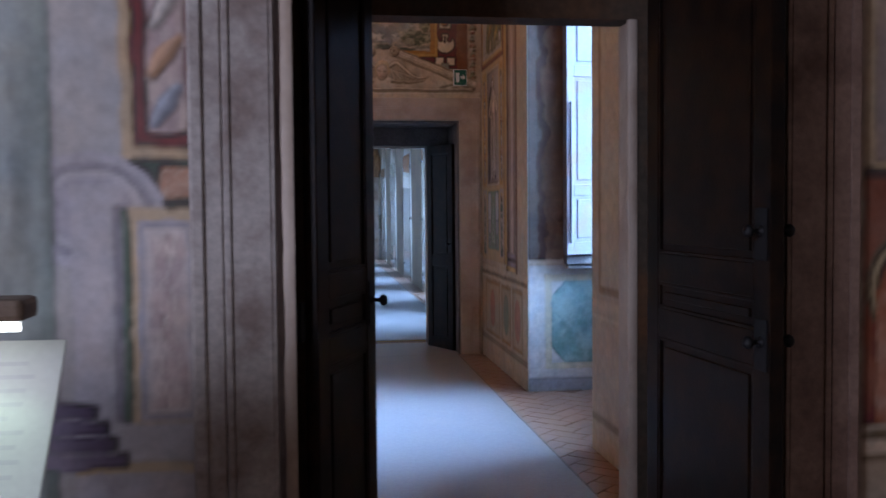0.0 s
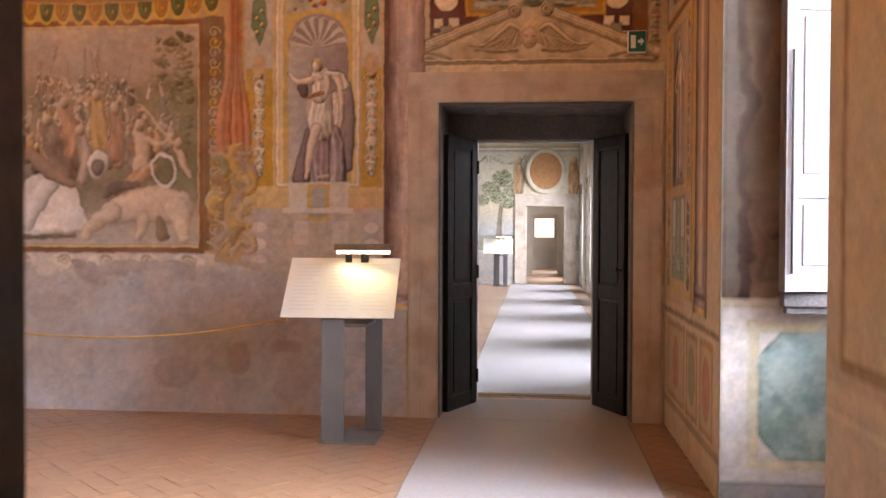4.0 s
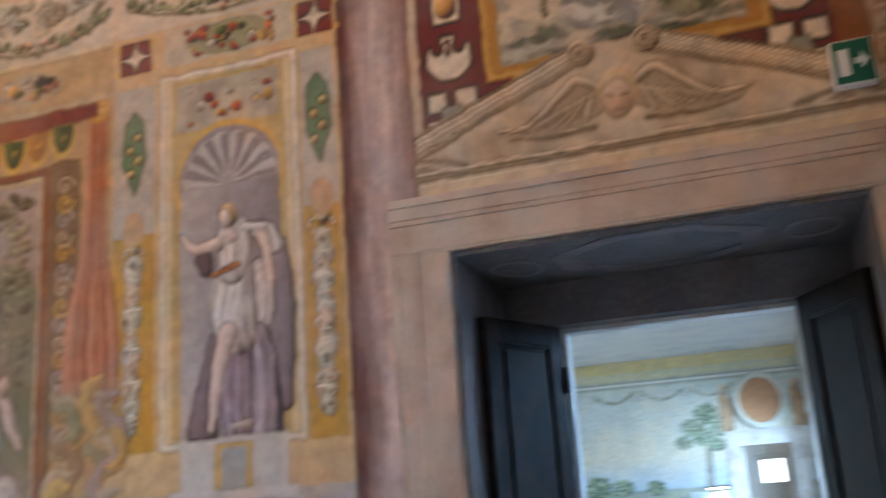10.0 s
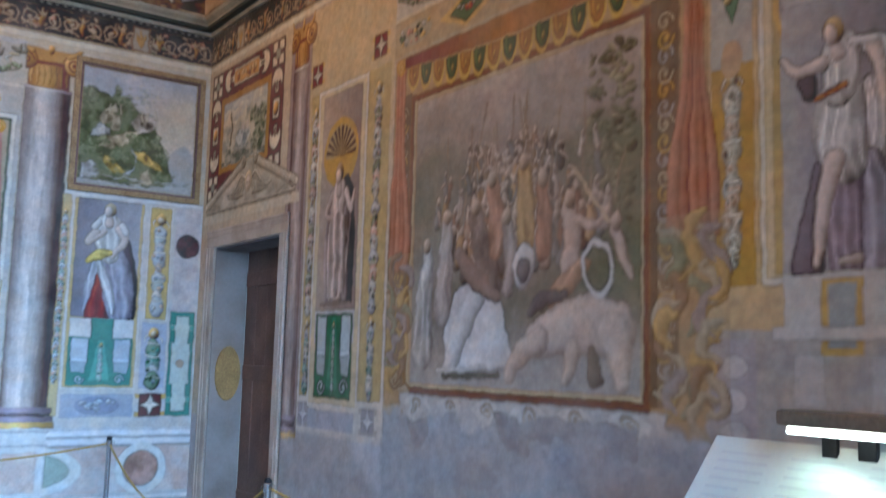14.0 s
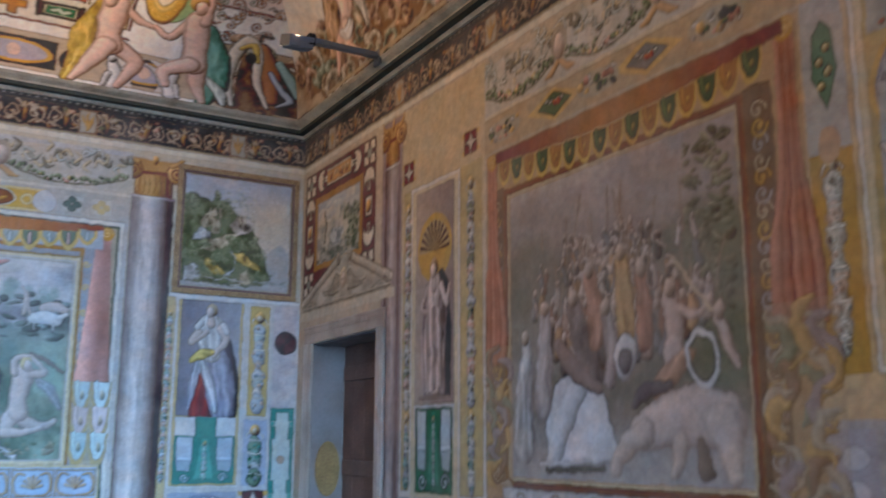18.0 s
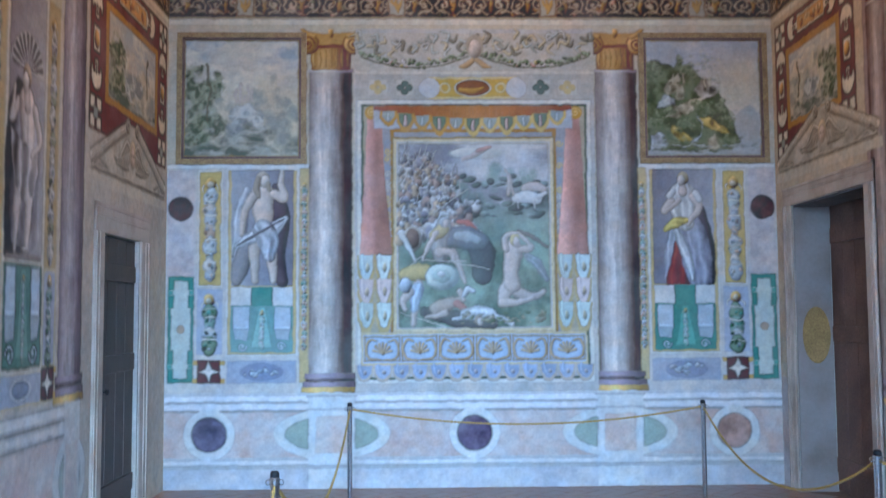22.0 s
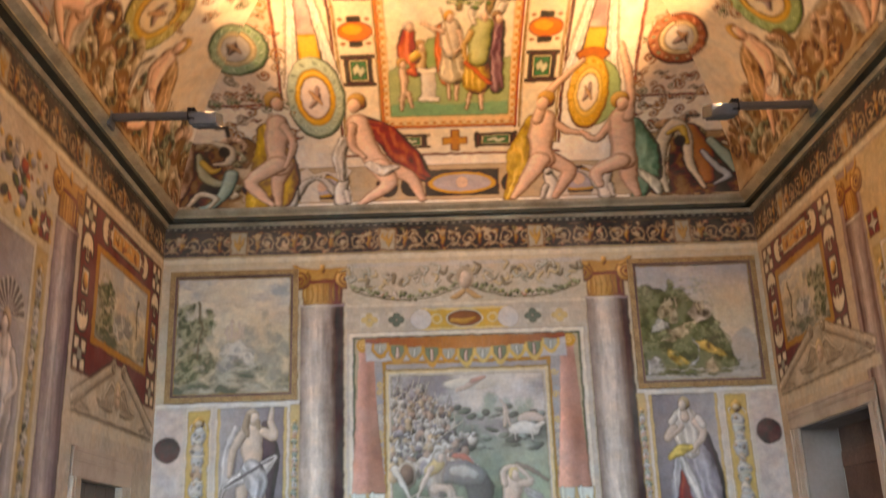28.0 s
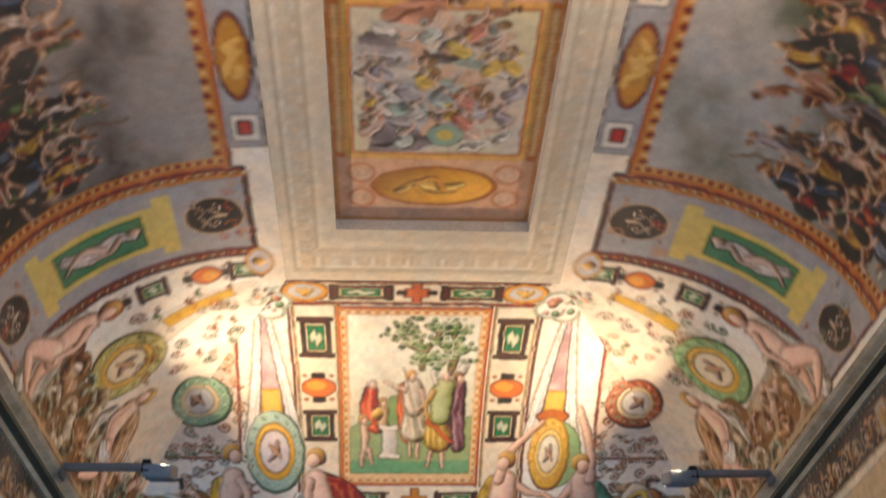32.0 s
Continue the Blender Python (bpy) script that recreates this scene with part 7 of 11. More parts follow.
f.disc(-3.35, 2.12, 0.055, 0.075, (0.22, 0.20, 0.20), model=0.5)
f.disc(-2.76, 2.09, 0.12, 0.16, (0.60, 0.56, 0.52), turn=0.3, inner=0.70)
f.line([(-2.95, 2.65), (-2.81, 2.47), (-2.68, 2.33)], 0.026, (0.52, 0.40, 0.26))
f.smear(-4.46, -2.48, 1.46, 2.95, 0.010, 14, 9)
f.veil(-4.48, -2.46, 1.45, 3.31, (0.34, 0.30, 0.26), 0.05)

f = NORTH
red, dark_red = (0.48, 0.25, 0.165), (0.32, 0.13, 0.085)
for a, s in ((-2.05, -1), (-4.78, 1)):
    for k in range(5):
        c = blend(red, dark_red, 0.1 + 0.35 * (k % 2))
        x = 0.03 + 0.022 * k
        f.brush([(a + s * x, 3.58), (a + s * (x + 0.01), 3.0), (a + s * (-0.02 + 0.055 * k), 2.55), (a + s * (-0.03 + 0.06 * k), 2.22)], [0.036, 0.045, 0.07, 0.08], c, 0.5)
    rng = random.Random(int(-a * 10))
    for k in range(26):
        u, v = a + s * rng.uniform(-0.06, 0.26), rng.uniform(1.30, 2.25)
        c = rng.choice(((0.50, 0.33, 0.14), (0.30, 0.20, 0.14), (0.44, 0.36, 0.26), (0.26, 0.27, 0.19), (0.34, 0.28, 0.27)))
        d = rng.choice((-1, 1))
        f.brush([(u - d * 0.06, v + 0.07), (u + d * 0.03, v + 0.03), (u + d * 0.05, v - 0.06), (u - d * 0.03, v - 0.12)], [0.03, 0.07, 0.06, 0.02], c, 0.5)
    f.smear(min(a - s * 0.1, a + s * 0.3), max(a - s * 0.1, a + s * 0.3), 1.25, 2.3, 0.035, 7, 5)
    f.veil(min(a - s * 0.1, a + s * 0.3), max(a - s * 0.1, a + s * 0.3), 1.25, 2.3, (0.38, 0.28, 0.18), 0.30)
    f.disc(a + s * 0.07, 3.62, 0.06, 0.06, OCHRE, 1, 16)
    scroll(f, a + s * 0.07, 3.62, 0.05, (0.62, 0.42, 0.18), 1.5, 0.25)
for k in range(24):
    t = k / 23
    f.field(-4.66 + 2.42 * t, -4.66 + 2.42 * t + 0.11, 3.60 - 0.06 * 4 * t * (1 - t), 3.67, blend((0.40, 0.22, 0.11), (0.24, 0.10, 0.05), abs(2 * t - 1)))
for k in range(16):
    t = (k + 0.5) / 16
    u, v = -4.62 + 2.36 * t, 3.60 - 0.08 * 4 * t * (1 - t)
    scallops(f, u - 0.074, u + 0.074, v, 0.18, 1, (0.16, 0.18, 0.10) if k % 2 else (0.40, 0.22, 0.08), (0.54, 0.36, 0.12))
f.field(-4.60, -2.30, 1.22, 1.38, (0.46, 0.43, 0.40))
for k in range(6):
    u = -4.40 + 0.37 * k
    f.disc(u, 1.30, 0.15, 0.075, (0.54, 0.51, 0.47), 1, 18)
    scroll(f, u, 1.30, 0.06, (0.40, 0.32, 0.24), 1.3, 0.25)
slab(f, -3.6, -2.5, 1.16, 1.30, (0.38, 0.37, 0.38), (0.33, 0.29, 0.27), 3, 0.1)

# narrow niche and the walled doorway's surround
f = NORTH
# paler towards the foot: the haze on this stretch put into the ground colour
f.field(-6.10, -4.80, 1.02, 4.42, lambda s, t: blend((0.56, 0.50, 0.43), (0.52, 0.40, 0.24), clamp(1.8 * t - 0.4)))
f.field(-6.48, -6.10, 1.02, 4.42, (0.34, 0.26, 0.24), 0, 0.3)
painted_column(f, -6.42, -6.14, 0.95, 4.42, 4.02, (0.46, 0.38, 0.34), (0.20, 0.14, 0.13), 0.5)
for u0, u1, sd in ((-6.06, -5.90, 4), (-5.16, -4.84, 9)):
    m = (u0 + u1) / 2
    f.field(u0, u1, 1.30, 3.70, (0.48, 0.36, 0.18))
    candelabrum(f, m, 1.95, 3.6, 0.16, [BONE, SLATE, MOSS, ROSE, (0.42, 0.40, 0.36)], sd)
    candelabrum(f, m, 1.32, 1.9, 0.14, [SLATE, TEAL, BONE], sd + 2)
    star(f, m, 3.86, 0.085, (0.26, 0.08, 0.04), (0.54, 0.48, 0.38))
    star(f, m, 1.16, 0.085, (0.36, 0.32, 0.32), (0.56, 0.52, 0.50), (0.46, 0.40, 0.34))
f.field(-5.93, -5.15, 1.22, 3.70, (0.56, 0.46, 0.30))
f.border(-5.93, -5.15, 1.22, 3.70, 0.03, (0.60, 0.54, 0.46))
f.field(-5.84, -5.24, 1.95, 3.64, lambda s, t: blend((0.42, 0.33, 0.26), (0.30, 0.23, 0.2), s), 0, 0.12)
f.disc(-5.54, 3.16, 0.27, 0.27, (0.50, 0.32, 0.11), 1, 28)
shell(f, -5.54, 3.13, 0.25, (0.42, 0.31, 0.18), (0.17, 0.12, 0.08))
draped_statue(f, -5.54, 2.0, 1.05, (0.45, 0.36, 0.31), (0.38, 0.30, 0.27), (0.52, 0.40, 0.33), -0.1, 19)
f.field(-5.84, -5.24, 1.70, 1.95, (0.50, 0.48, 0.46))
scroll_panel(f, -5.82, -5.26, 1.30, 1.92, (0.09, 0.20, 0.13), (0.46, 0.48, 0.47))
f.field(-5.9, -5.2, 1.06, 1.20, (0.40, 0.38, 0.40))

f = NORTH
f.field(XW, -6.48, 2.60, 4.42, (0.50, 0.40, 0.28), 0, 0.3)
strapwork(f, -8.28, -6.62, 3.10, 4.38, 1)
f.field(-8.02, -6.88, 3.34, 4.10, (0.42, 0.24, 0.08))
view_in_frame(f, -7.95, -6.95, 3.40, 4.03, 52, False, True)
f.field(-8.34, -6.22, 2.86, 2.95, (0.54, 0.46, 0.34))
broken_pediment(f, -8.32, -6.24, 2.955, 3.42, (0.54, 0.46, 0.35))

f = NORTH
f.smear(-4.8, -0.66, 0.75, 1.34, 0.06, 4.0, 4)
f.veil(-4.48, -2.46, 1.45, 3.31, (0.34, 0.28, 0.23), 0.20)
f.smear(-4.8, -0.66, 1.05, 1.34, 0.03, 11.0, 5)
# ---- south wall ----
f = SOUTH
slab(f, XW, XE, 0.0, 4.44, (0.53, 0.46, 0.36), (0.46, 0.40, 0.33), 1.5, 0.25)
f = SOUTH
f.field(-6.16, -4.0, 0.0, 0.24, (0.54, 0.52, 0.49), 0, 0.4)
f.field(-6.16, -4.0, 0.24, 0.29, (0.42, 0.40, 0.38), 0, 0.4)
slab(f, -6.16, -4.0, 0.29, 0.82, (0.52, 0.40, 0.35), (0.55, 0.49, 0.44), 5, 0.08)
for v0, v1, c in ((0.82, 0.84, 0.6), (0.84, 0.92, 1.05), (0.92, 0.94, 0.65), (0.94, 1.03, 1.1), (1.03, 1.05, 0.8)):
    f.field(-6.16, -4.0, v0, v1, tint((0.56, 0.53, 0.49), c), 0, 0.5)
roundel(f, -4.62, 0.53, 0.29, (0.12, 0.10, 0.13), (0.56, 0.54, 0.50))
f.disc(-5.98, 0.53, 0.30, 0.29, (0.54, 0.53, 0.49), 1, 26)
f.disc(-5.98, 0.53, 0.20, 0.2, (0.34, 0.37, 0.33), 1, 26)
f.field(-6.16, -5.86, 0.0, 1.05, (0.54, 0.51, 0.47))
slab(f, -6.12, -5.9, 0.36, 0.76, (0.50, 0.40, 0.36), (0.54, 0.48, 0.42), 8, 0.06)
f = SOUTH
painted_column(f, -6.14, -5.72, 1.05, 4.42, 4.02, (0.45, 0.40, 0.40), (0.16, 0.13, 0.15), 0.6)
f.field(-5.66, -4.0, 1.08, 4.0, (0.50, 0.42, 0.28), 0, 0.3)
for u0, u1, sd in ((-5.64, -5.46, 4), (-4.82, -4.6, 9)):
    m = (u0 + u1) / 2
    f.field(u0, u1, 1.95, 3.70, (0.46, 0.34, 0.18))
    candelabrum(f, m, 1.98, 3.6, 0.15, [BONE, SLATE, MOSS, (0.44, 0.40, 0.34)], sd)
    f.field(u0, u1, 1.32, 1.92, (0.38, 0.38, 0.42))
    candelabrum(f, m, 1.34, 1.9, 0.13, [TEAL, GREEN, PALEBLUE], sd + 1)
    star(f, m, 1.20, 0.10)
    star(f, m, 3.86, 0.085, (0.26, 0.08, 0.04))
f.field(-5.45, -4.84, 1.28, 3.72, (0.56, 0.50, 0.40))
f.field(-5.41, -4.88, 1.98, 3.68, lambda s, t: blend((0.38, 0.35, 0.34), (0.26, 0.23, 0.23), s), 0, 0.12)
shell(f, -5.145, 3.15, 0.25, (0.46, 0.42, 0.38), (0.16, 0.14, 0.14))
draped_statue(f, -5.14, 2.0, 1.16, (0.46, 0.41, 0.38), (0.36, 0.33, 0.33), (0.54, 0.46, 0.40), 0.1, 5)
scroll_panel(f, -5.42, -4.87, 1.32, 1.95, (0.15, 0.24, 0.20), PALEBLUE)
f.field(-5.44, -4.85, 1.10, 1.28, (0.38, 0.39, 0.43))
f.disc(-5.14, 1.19, 0.16, 0.075, (0.5, 0.5, 0.5), 1, 18)
f.disc(-5.14, 1.19, 0.12, 0.055, (0.26, 0.30, 0.36), 1, 18)
f.dabs(-5.6, -4.1, 3.74, 4.38, 90, [BONE, HONEY, MOSS, RUST, SLATE], 0.02, 0.06, 1, random.Random(3))
f = SOUTH
strapwork(f, -8.30, -6.22, 3.02, 4.38, 1)
f.field(-8.0, -6.56, 3.28, 4.08, (0.42, 0.24, 0.08))
view_in_frame(f, -7.92, -6.64, 3.34, 4.02, 61, False, True)
f.field(-8.34, -6.22, 2.62, 2.72, (0.54, 0.48, 0.38))
broken_pediment(f, -8.32, -6.24, 2.72, 3.26, (0.55, 0.48, 0.38))

# ---- east wall ----
f = EAST
slab(f, YS, NICHE[0], 0.0, 4.44, (0.52, 0.43, 0.31), (0.46, 0.37, 0.27), 1.5, 0.25)
slab(f, NICHE[1], YN, 0.0, 4.44, (0.54, 0.44, 0.31), (0.47, 0.38, 0.27), 1.5, 0.25)
f = EAST
u0, u1 = 7.12, 9.14
for v0, v1, c in ((0.0, 0.22, 1.0), (0.22, 0.26, 0.7), (0.90, 0.95, 1.15), (0.95, 0.97, 0.6), (0.97, 1.04, 1.1)):
    f.field(NICHE[1], YN, v0, v1, tint((0.50, 0.42, 0.30), c))
for a, b in ((7.18, 7.62), (7.72, 8.16), (8.26, 9.05)):
    f.field(a, b, 0.30, 0.88, (0.46, 0.38, 0.26))
    f.border(a, b, 0.30, 0.88, 0.03, (0.42, 0.29, 0.16))
    f.disc((a + b) / 2, 0.59, 0.13, 0.20, (0.46, 0.25, 0.18) if a != 7.72 else (0.28, 0.31, 0.22), 1, 22)
painted_column(f, 7.47, 7.85, 1.04, 4.40, 4.02, (0.60, 0.49, 0.41), (0.17, 0.12, 0.10), 0.40)
f.field(7.40, 7.45, 1.04, 4.40, (0.24, 0.14, 0.09))
f.field(7.88, 8.00, 1.10, 4.38, (0.50, 0.34, 0.15))
f.line([(8.00, 1.10), (8.00, 4.38)], 0.016, (0.28, 0.16, 0.09))
f.field(8.02, 9.22, 1.10, 3.20, (0.50, 0.38, 0.22), 0, 0.5)
for a, b in ((8.04, 8.22), (8.96, 9.18)):
    f.field(a, b, 1.90, 3.14, (0.50, 0.33, 0.14))
    candelabrum(f, (a + b) / 2, 1.95, 3.10, 0.15, [BONE, MAUVE, RUST, PALEBLUE, (0.44, 0.36, 0.26)], int(a * 10))
    f.field(a, b, 1.16, 1.86, (0.40, 0.36, 0.32))
    candelabrum(f, (a + b) / 2, 1.20, 1.82, 0.15, [GREEN, TEAL, BONE], int(a * 7))
f.field(8.26, 8.92, 1.90, 3.14, lambda s, t: blend((0.42, 0.37, 0.33), (0.25, 0.22, 0.21), s), 0, 0.2)
f.border(8.26, 8.92, 1.90, 3.14, 0.025, (0.58, 0.49, 0.36))
draped_statue(f, 8.58, 1.94, 1.10, (0.50, 0.44, 0.39), (0.34, 0.30, 0.31), (0.58, 0.50, 0.43), 0.0, 58)
scroll_panel(f, 8.28, 8.90, 1.22, 1.84, blend(TEAL, BONE, 0.3))
f.field(8.02, 9.24, 3.20, 4.38, (0.40, 0.24, 0.13))
f.border(8.02, 9.24, 3.20, 4.38, 0.03, (0.27, 0.13, 0.07))
f.border(8.07, 9.19, 3.25, 4.33, 0.03, (0.56, 0.42, 0.22))
wooded_rock(f, 8.11, 9.15, 3.29, 4.29, 17)
f = EAST
f.field(3.55, 4.80, 1.10, 4.36, (0.52, 0.43, 0.30), 0, 0.5)
f.border(3.55, 4.80, 1.10, 4.36, 0.03, (0.38, 0.25, 0.14))
for v0, v1, c in ((0.0, 0.22, 1.0), (0.22, 0.26, 0.7), (0.90, 0.95, 1.15), (0.97, 1.04, 1.1)):
    f.field(YS, NICHE[0], v0, v1, tint((0.50, 0.42, 0.30), c))
candelabrum(f, 4.2, 1.3, 4.2, 0.3, [BONE, MAUVE, RUST, MOSS], 6)

# window niche
jamb = lambda u, v, d: (u, NICHE[1] - d, v)
f = JAMB = Fresco(jamb, XE + 0.005, 2.54, 0.0, 4.28, 0.014)
slab(f, XE + 0.01, 2.54, 0.0, 1.14, (0.56, 0.54, 0.50), (0.48, 0.46, 0.44), 3, 0.12)
f.field(XE + 0.01, 2.54, 0.0, 0.12, (0.30, 0.30, 0.31))
f.border(1.66, 2.50, 0.20, 1.06, 0.06, (0.52, 0.46, 0.32))
f.poly([(1.72, 0.40), (1.84, 0.26), (2.34, 0.26), (2.44, 0.40), (2.44, 0.86), (2.34, 1.0), (1.84, 1.0), (1.72, 0.86)], marble((0.16, 0.28, 0.25), (0.30, 0.42, 0.40), 9), 1)
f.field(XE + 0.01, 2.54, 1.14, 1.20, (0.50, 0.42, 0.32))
# brown above the ledge, deepened with its corner strip for the shutter's shade
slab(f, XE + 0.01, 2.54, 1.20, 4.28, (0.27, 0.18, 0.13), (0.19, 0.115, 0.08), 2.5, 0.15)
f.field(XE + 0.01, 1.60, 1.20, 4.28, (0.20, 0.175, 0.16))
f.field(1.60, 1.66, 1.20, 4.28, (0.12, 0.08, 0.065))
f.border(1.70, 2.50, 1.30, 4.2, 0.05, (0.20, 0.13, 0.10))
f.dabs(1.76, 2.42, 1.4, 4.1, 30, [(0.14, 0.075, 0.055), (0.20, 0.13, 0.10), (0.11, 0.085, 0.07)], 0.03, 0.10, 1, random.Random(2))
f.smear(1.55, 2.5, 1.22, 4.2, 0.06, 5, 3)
jamb2 = lambda u, v, d: (u, NICHE[0] + d, v)
f = JAMB2 = Fresco(jamb2, XE + 0.005, 2.54, 0.0, 4.28, 0.02)
slab(f, XE + 0.01, 2.54, 0.0, 1.14, (0.56, 0.54, 0.50), (0.48, 0.46, 0.44), 3, 0.12)
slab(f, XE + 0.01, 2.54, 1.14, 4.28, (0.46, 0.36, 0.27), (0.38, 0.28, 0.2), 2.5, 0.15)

# ---- first room's end wall ----
first = lambda u, v, d: (u, FIRST_FACE - d, v)
f = FIRST = Fresco(first, -2.6, 2.2, 0.0, 4.4, 0.009)
slab(f, -2.6, -0.74, 0.0, 4.4, (0.46, 0.44, 0.42), (0.38, 0.37, 0.36), 1.5, 0.2)
slab(f, 1.38, 2.2, 0.0, 4.4, (0.44, 0.33, 0.26), (0.36, 0.28, 0.23), 1.5, 0.2)
jot = lambda x, y: (-0.74 + (x - 185) * 0.00144, 1.59 - (y - 400) * 0.0015)


def patch(x0, x1, y0, y1, colour):
    (a, b), (c, d) = jot(x0, y1), jot(x1, y0)
    f.field(a, c, b, d, colour)


patch(44, 184, -900, 250, (0.50, 0.38, 0.25))
patch(70, 184, -880, 226, (0.24, 0.05, 0.04))
patch(94, 178, -860, 200, lambda s, t: blend((0.56, 0.46, 0.40), (0.46, 0.36, 0.34), clamp(0.5 + 1.6 * fbm(s * 2, t * 14, 3, 4))))
for k in range(9):
    f.brush([jot(110, 180 - 95 * k), jot(135, 140 - 95 * k), jot(160, 110 - 95 * k)], [0.03, 0.06, 0.03], ((0.40, 0.42, 0.46), (0.56, 0.36, 0.24), (0.60, 0.54, 0.48))[k % 3], 0.6)
patch(60, 184, 252, 346, (0.11, 0.14, 0.12))
patch(118, 184, 264, 328, marble((0.46, 0.26, 0.18), (0.54, 0.38, 0.28), 14))
for r, c in ((150, (0.46, 0.44, 0.46)), (122, (0.36, 0.35, 0.38)), (108, (0.50, 0.48, 0.49)), (84, (0.42, 0.40, 0.43))):
    f.disc(*jot(-20, 350), r * 0.00144, r * 0.0015 * 0.75, c)
patch(-60, 40, 300, 770, (0.46, 0.44, 0.45))
patch(26, 40, 340, 770, (0.30, 0.29, 0.32))
patch(40, 56, 346, 770, (0.17, 0.22, 0.18))
patch(56, 184, 344, 772, (0.52, 0.42, 0.29))
patch(72, 182, 372, 764, (0.40, 0.39, 0.43))
patch(84, 176, 384, 752, (0.54, 0.50, 0.48))
patch(98, 168, 398, 740, marble((0.46, 0.37, 0.36), (0.58, 0.52, 0.48), 12))
patch(-60, 184, 770, 850, (0.46, 0.45, 0.46))
patch(-60, 184, 850, 872, (0.50, 0.40, 0.26))
patch(-60, 184, 872, 1300, (0.42, 0.40, 0.41))
painted_column(f, -1.66, -1.14, 0.62, 4.3, 3.9, (0.44, 0.46, 0.44), (0.20, 0.24, 0.22), 0.5)
for k in range(4):
    f.field(-1.72 + 0.02 * k, -0.94 - 0.03 * k, 0.90 + 0.05 * k, 0.945 + 0.05 * k, round_shade(tint((0.42, 0.38, 0.46), 1.0 - 0.2 * (k % 2)), (0.13, 0.11, 0.15), 0.5))
jot = lambda x, y: (1.39 + (x - 1480) * 0.00183, 1.55 - (y - 400) * 0.0016)
patch(1484, 1900, -900, 258, (0.50, 0.39, 0.26))
patch(1502, 1900, -880, 240, lambda s, t: blend((0.50, 0.38, 0.28), (0.34, 0.27, 0.24), clamp(0.5 + 1.8 * fbm(s * 5, t * 9, 6, 4))))
patch(1484, 1900, 258, 276, (0.14, 0.10, 0.08))
patch(1484, 1900, 276, 780, marble((0.24, 0.10, 0.075), (0.32, 0.16, 0.12), 5))
for r, c in ((150, (0.20, 0.17, 0.13)), (140, (0.52, 0.43, 0.28)), (126, (0.18, 0.13, 0.10)), (118, (0.42, 0.18, 0.12))):
    f.disc(*jot(1636, 500), r * 0.00183, r * 0.0016, c)
patch(1508, 1760, 500, 780, marble((0.40, 0.17, 0.11), (0.50, 0.30, 0.22), 7))
for y0, y1, c in ((780, 800, 0.9), (800, 812, 0.5), (812, 850, 1.05), (850, 862, 0.6), (862, 1400, 0.8)):
    patch(1484, 1900, y0, y1, tint((0.50, 0.40, 0.30), c))
# ---- painted vault ----
SPAN_W, SPAN_N, SPAN_S = FLAT[0] - (XW + 0.16), (YN - 0.16) - FLAT[3], FLAT[2] - (YS + 0.16)
RISE = CROWN - CORNICE - 0.14


def cove_place(side):
    def place(u, v, d):
        a = v * math.pi / 2
        c, s = np.cos(a), np.sin(a)
        z = CORNICE + 0.14 + RISE * s
        span = {"w": SPAN_W, "n": SPAN_N, "s": SPAN_S, "e": SPAN_W}[side]
        nx, nzz = c / span, s / RISE
        l = np.hypot(nx, nzz)
        off, dz = span * c - d * nx / l, -d * nzz / l
        if side == "w":
            return (FLAT[0] - off, u, z + dz)
        if side == "e":
            return (FLAT[1] + off, u, z + dz)
        if side == "n":
            return (u, FLAT[3] + off, z + dz)
        return (u, FLAT[2] - off, z + dz)
    return place


def groin(side, v):
    """Where a cove ends, at the height v, on either hand."""
    c = np.cos(v * math.pi / 2)
    if side in "we":
        return FLAT[2] - SPAN_S * c, FLAT[3] + SPAN_N * c
    return FLAT[0] - SPAN_W * c, FLAT[1] + SPAN_W * c


def cove_ground(f, side, colour, m=0):
    u0, u1, v0, v1 = f.box
    f.field(u0 - 0.1, u1 + 0.1, v0 - 0.1, v1 + 0.1, lambda s, t: colour(u0 + (u1 - u0) * s, (v0 + (v1 - v0) * t) / f.ratio))


def finish_cove(f, side, name, label, nu, nv, u0, u1):
    f.age(0.05, (0.56, 0.46, 0.33), 0.12, ord(side), 0.92, 0.6, 1.55)
    f.panel(name, ceiling_paint, label, u0, u1, 0.0, 1.0, mat=VAULT, depth=0.009, nu=nu, nv=nv, bounds=lambda v: groin(side, v))


WHITE = (0.70, 0.66, 0.60)
GARNET, VERD = (0.20, 0.045, 0.03), (0.14, 0.28, 0.19)


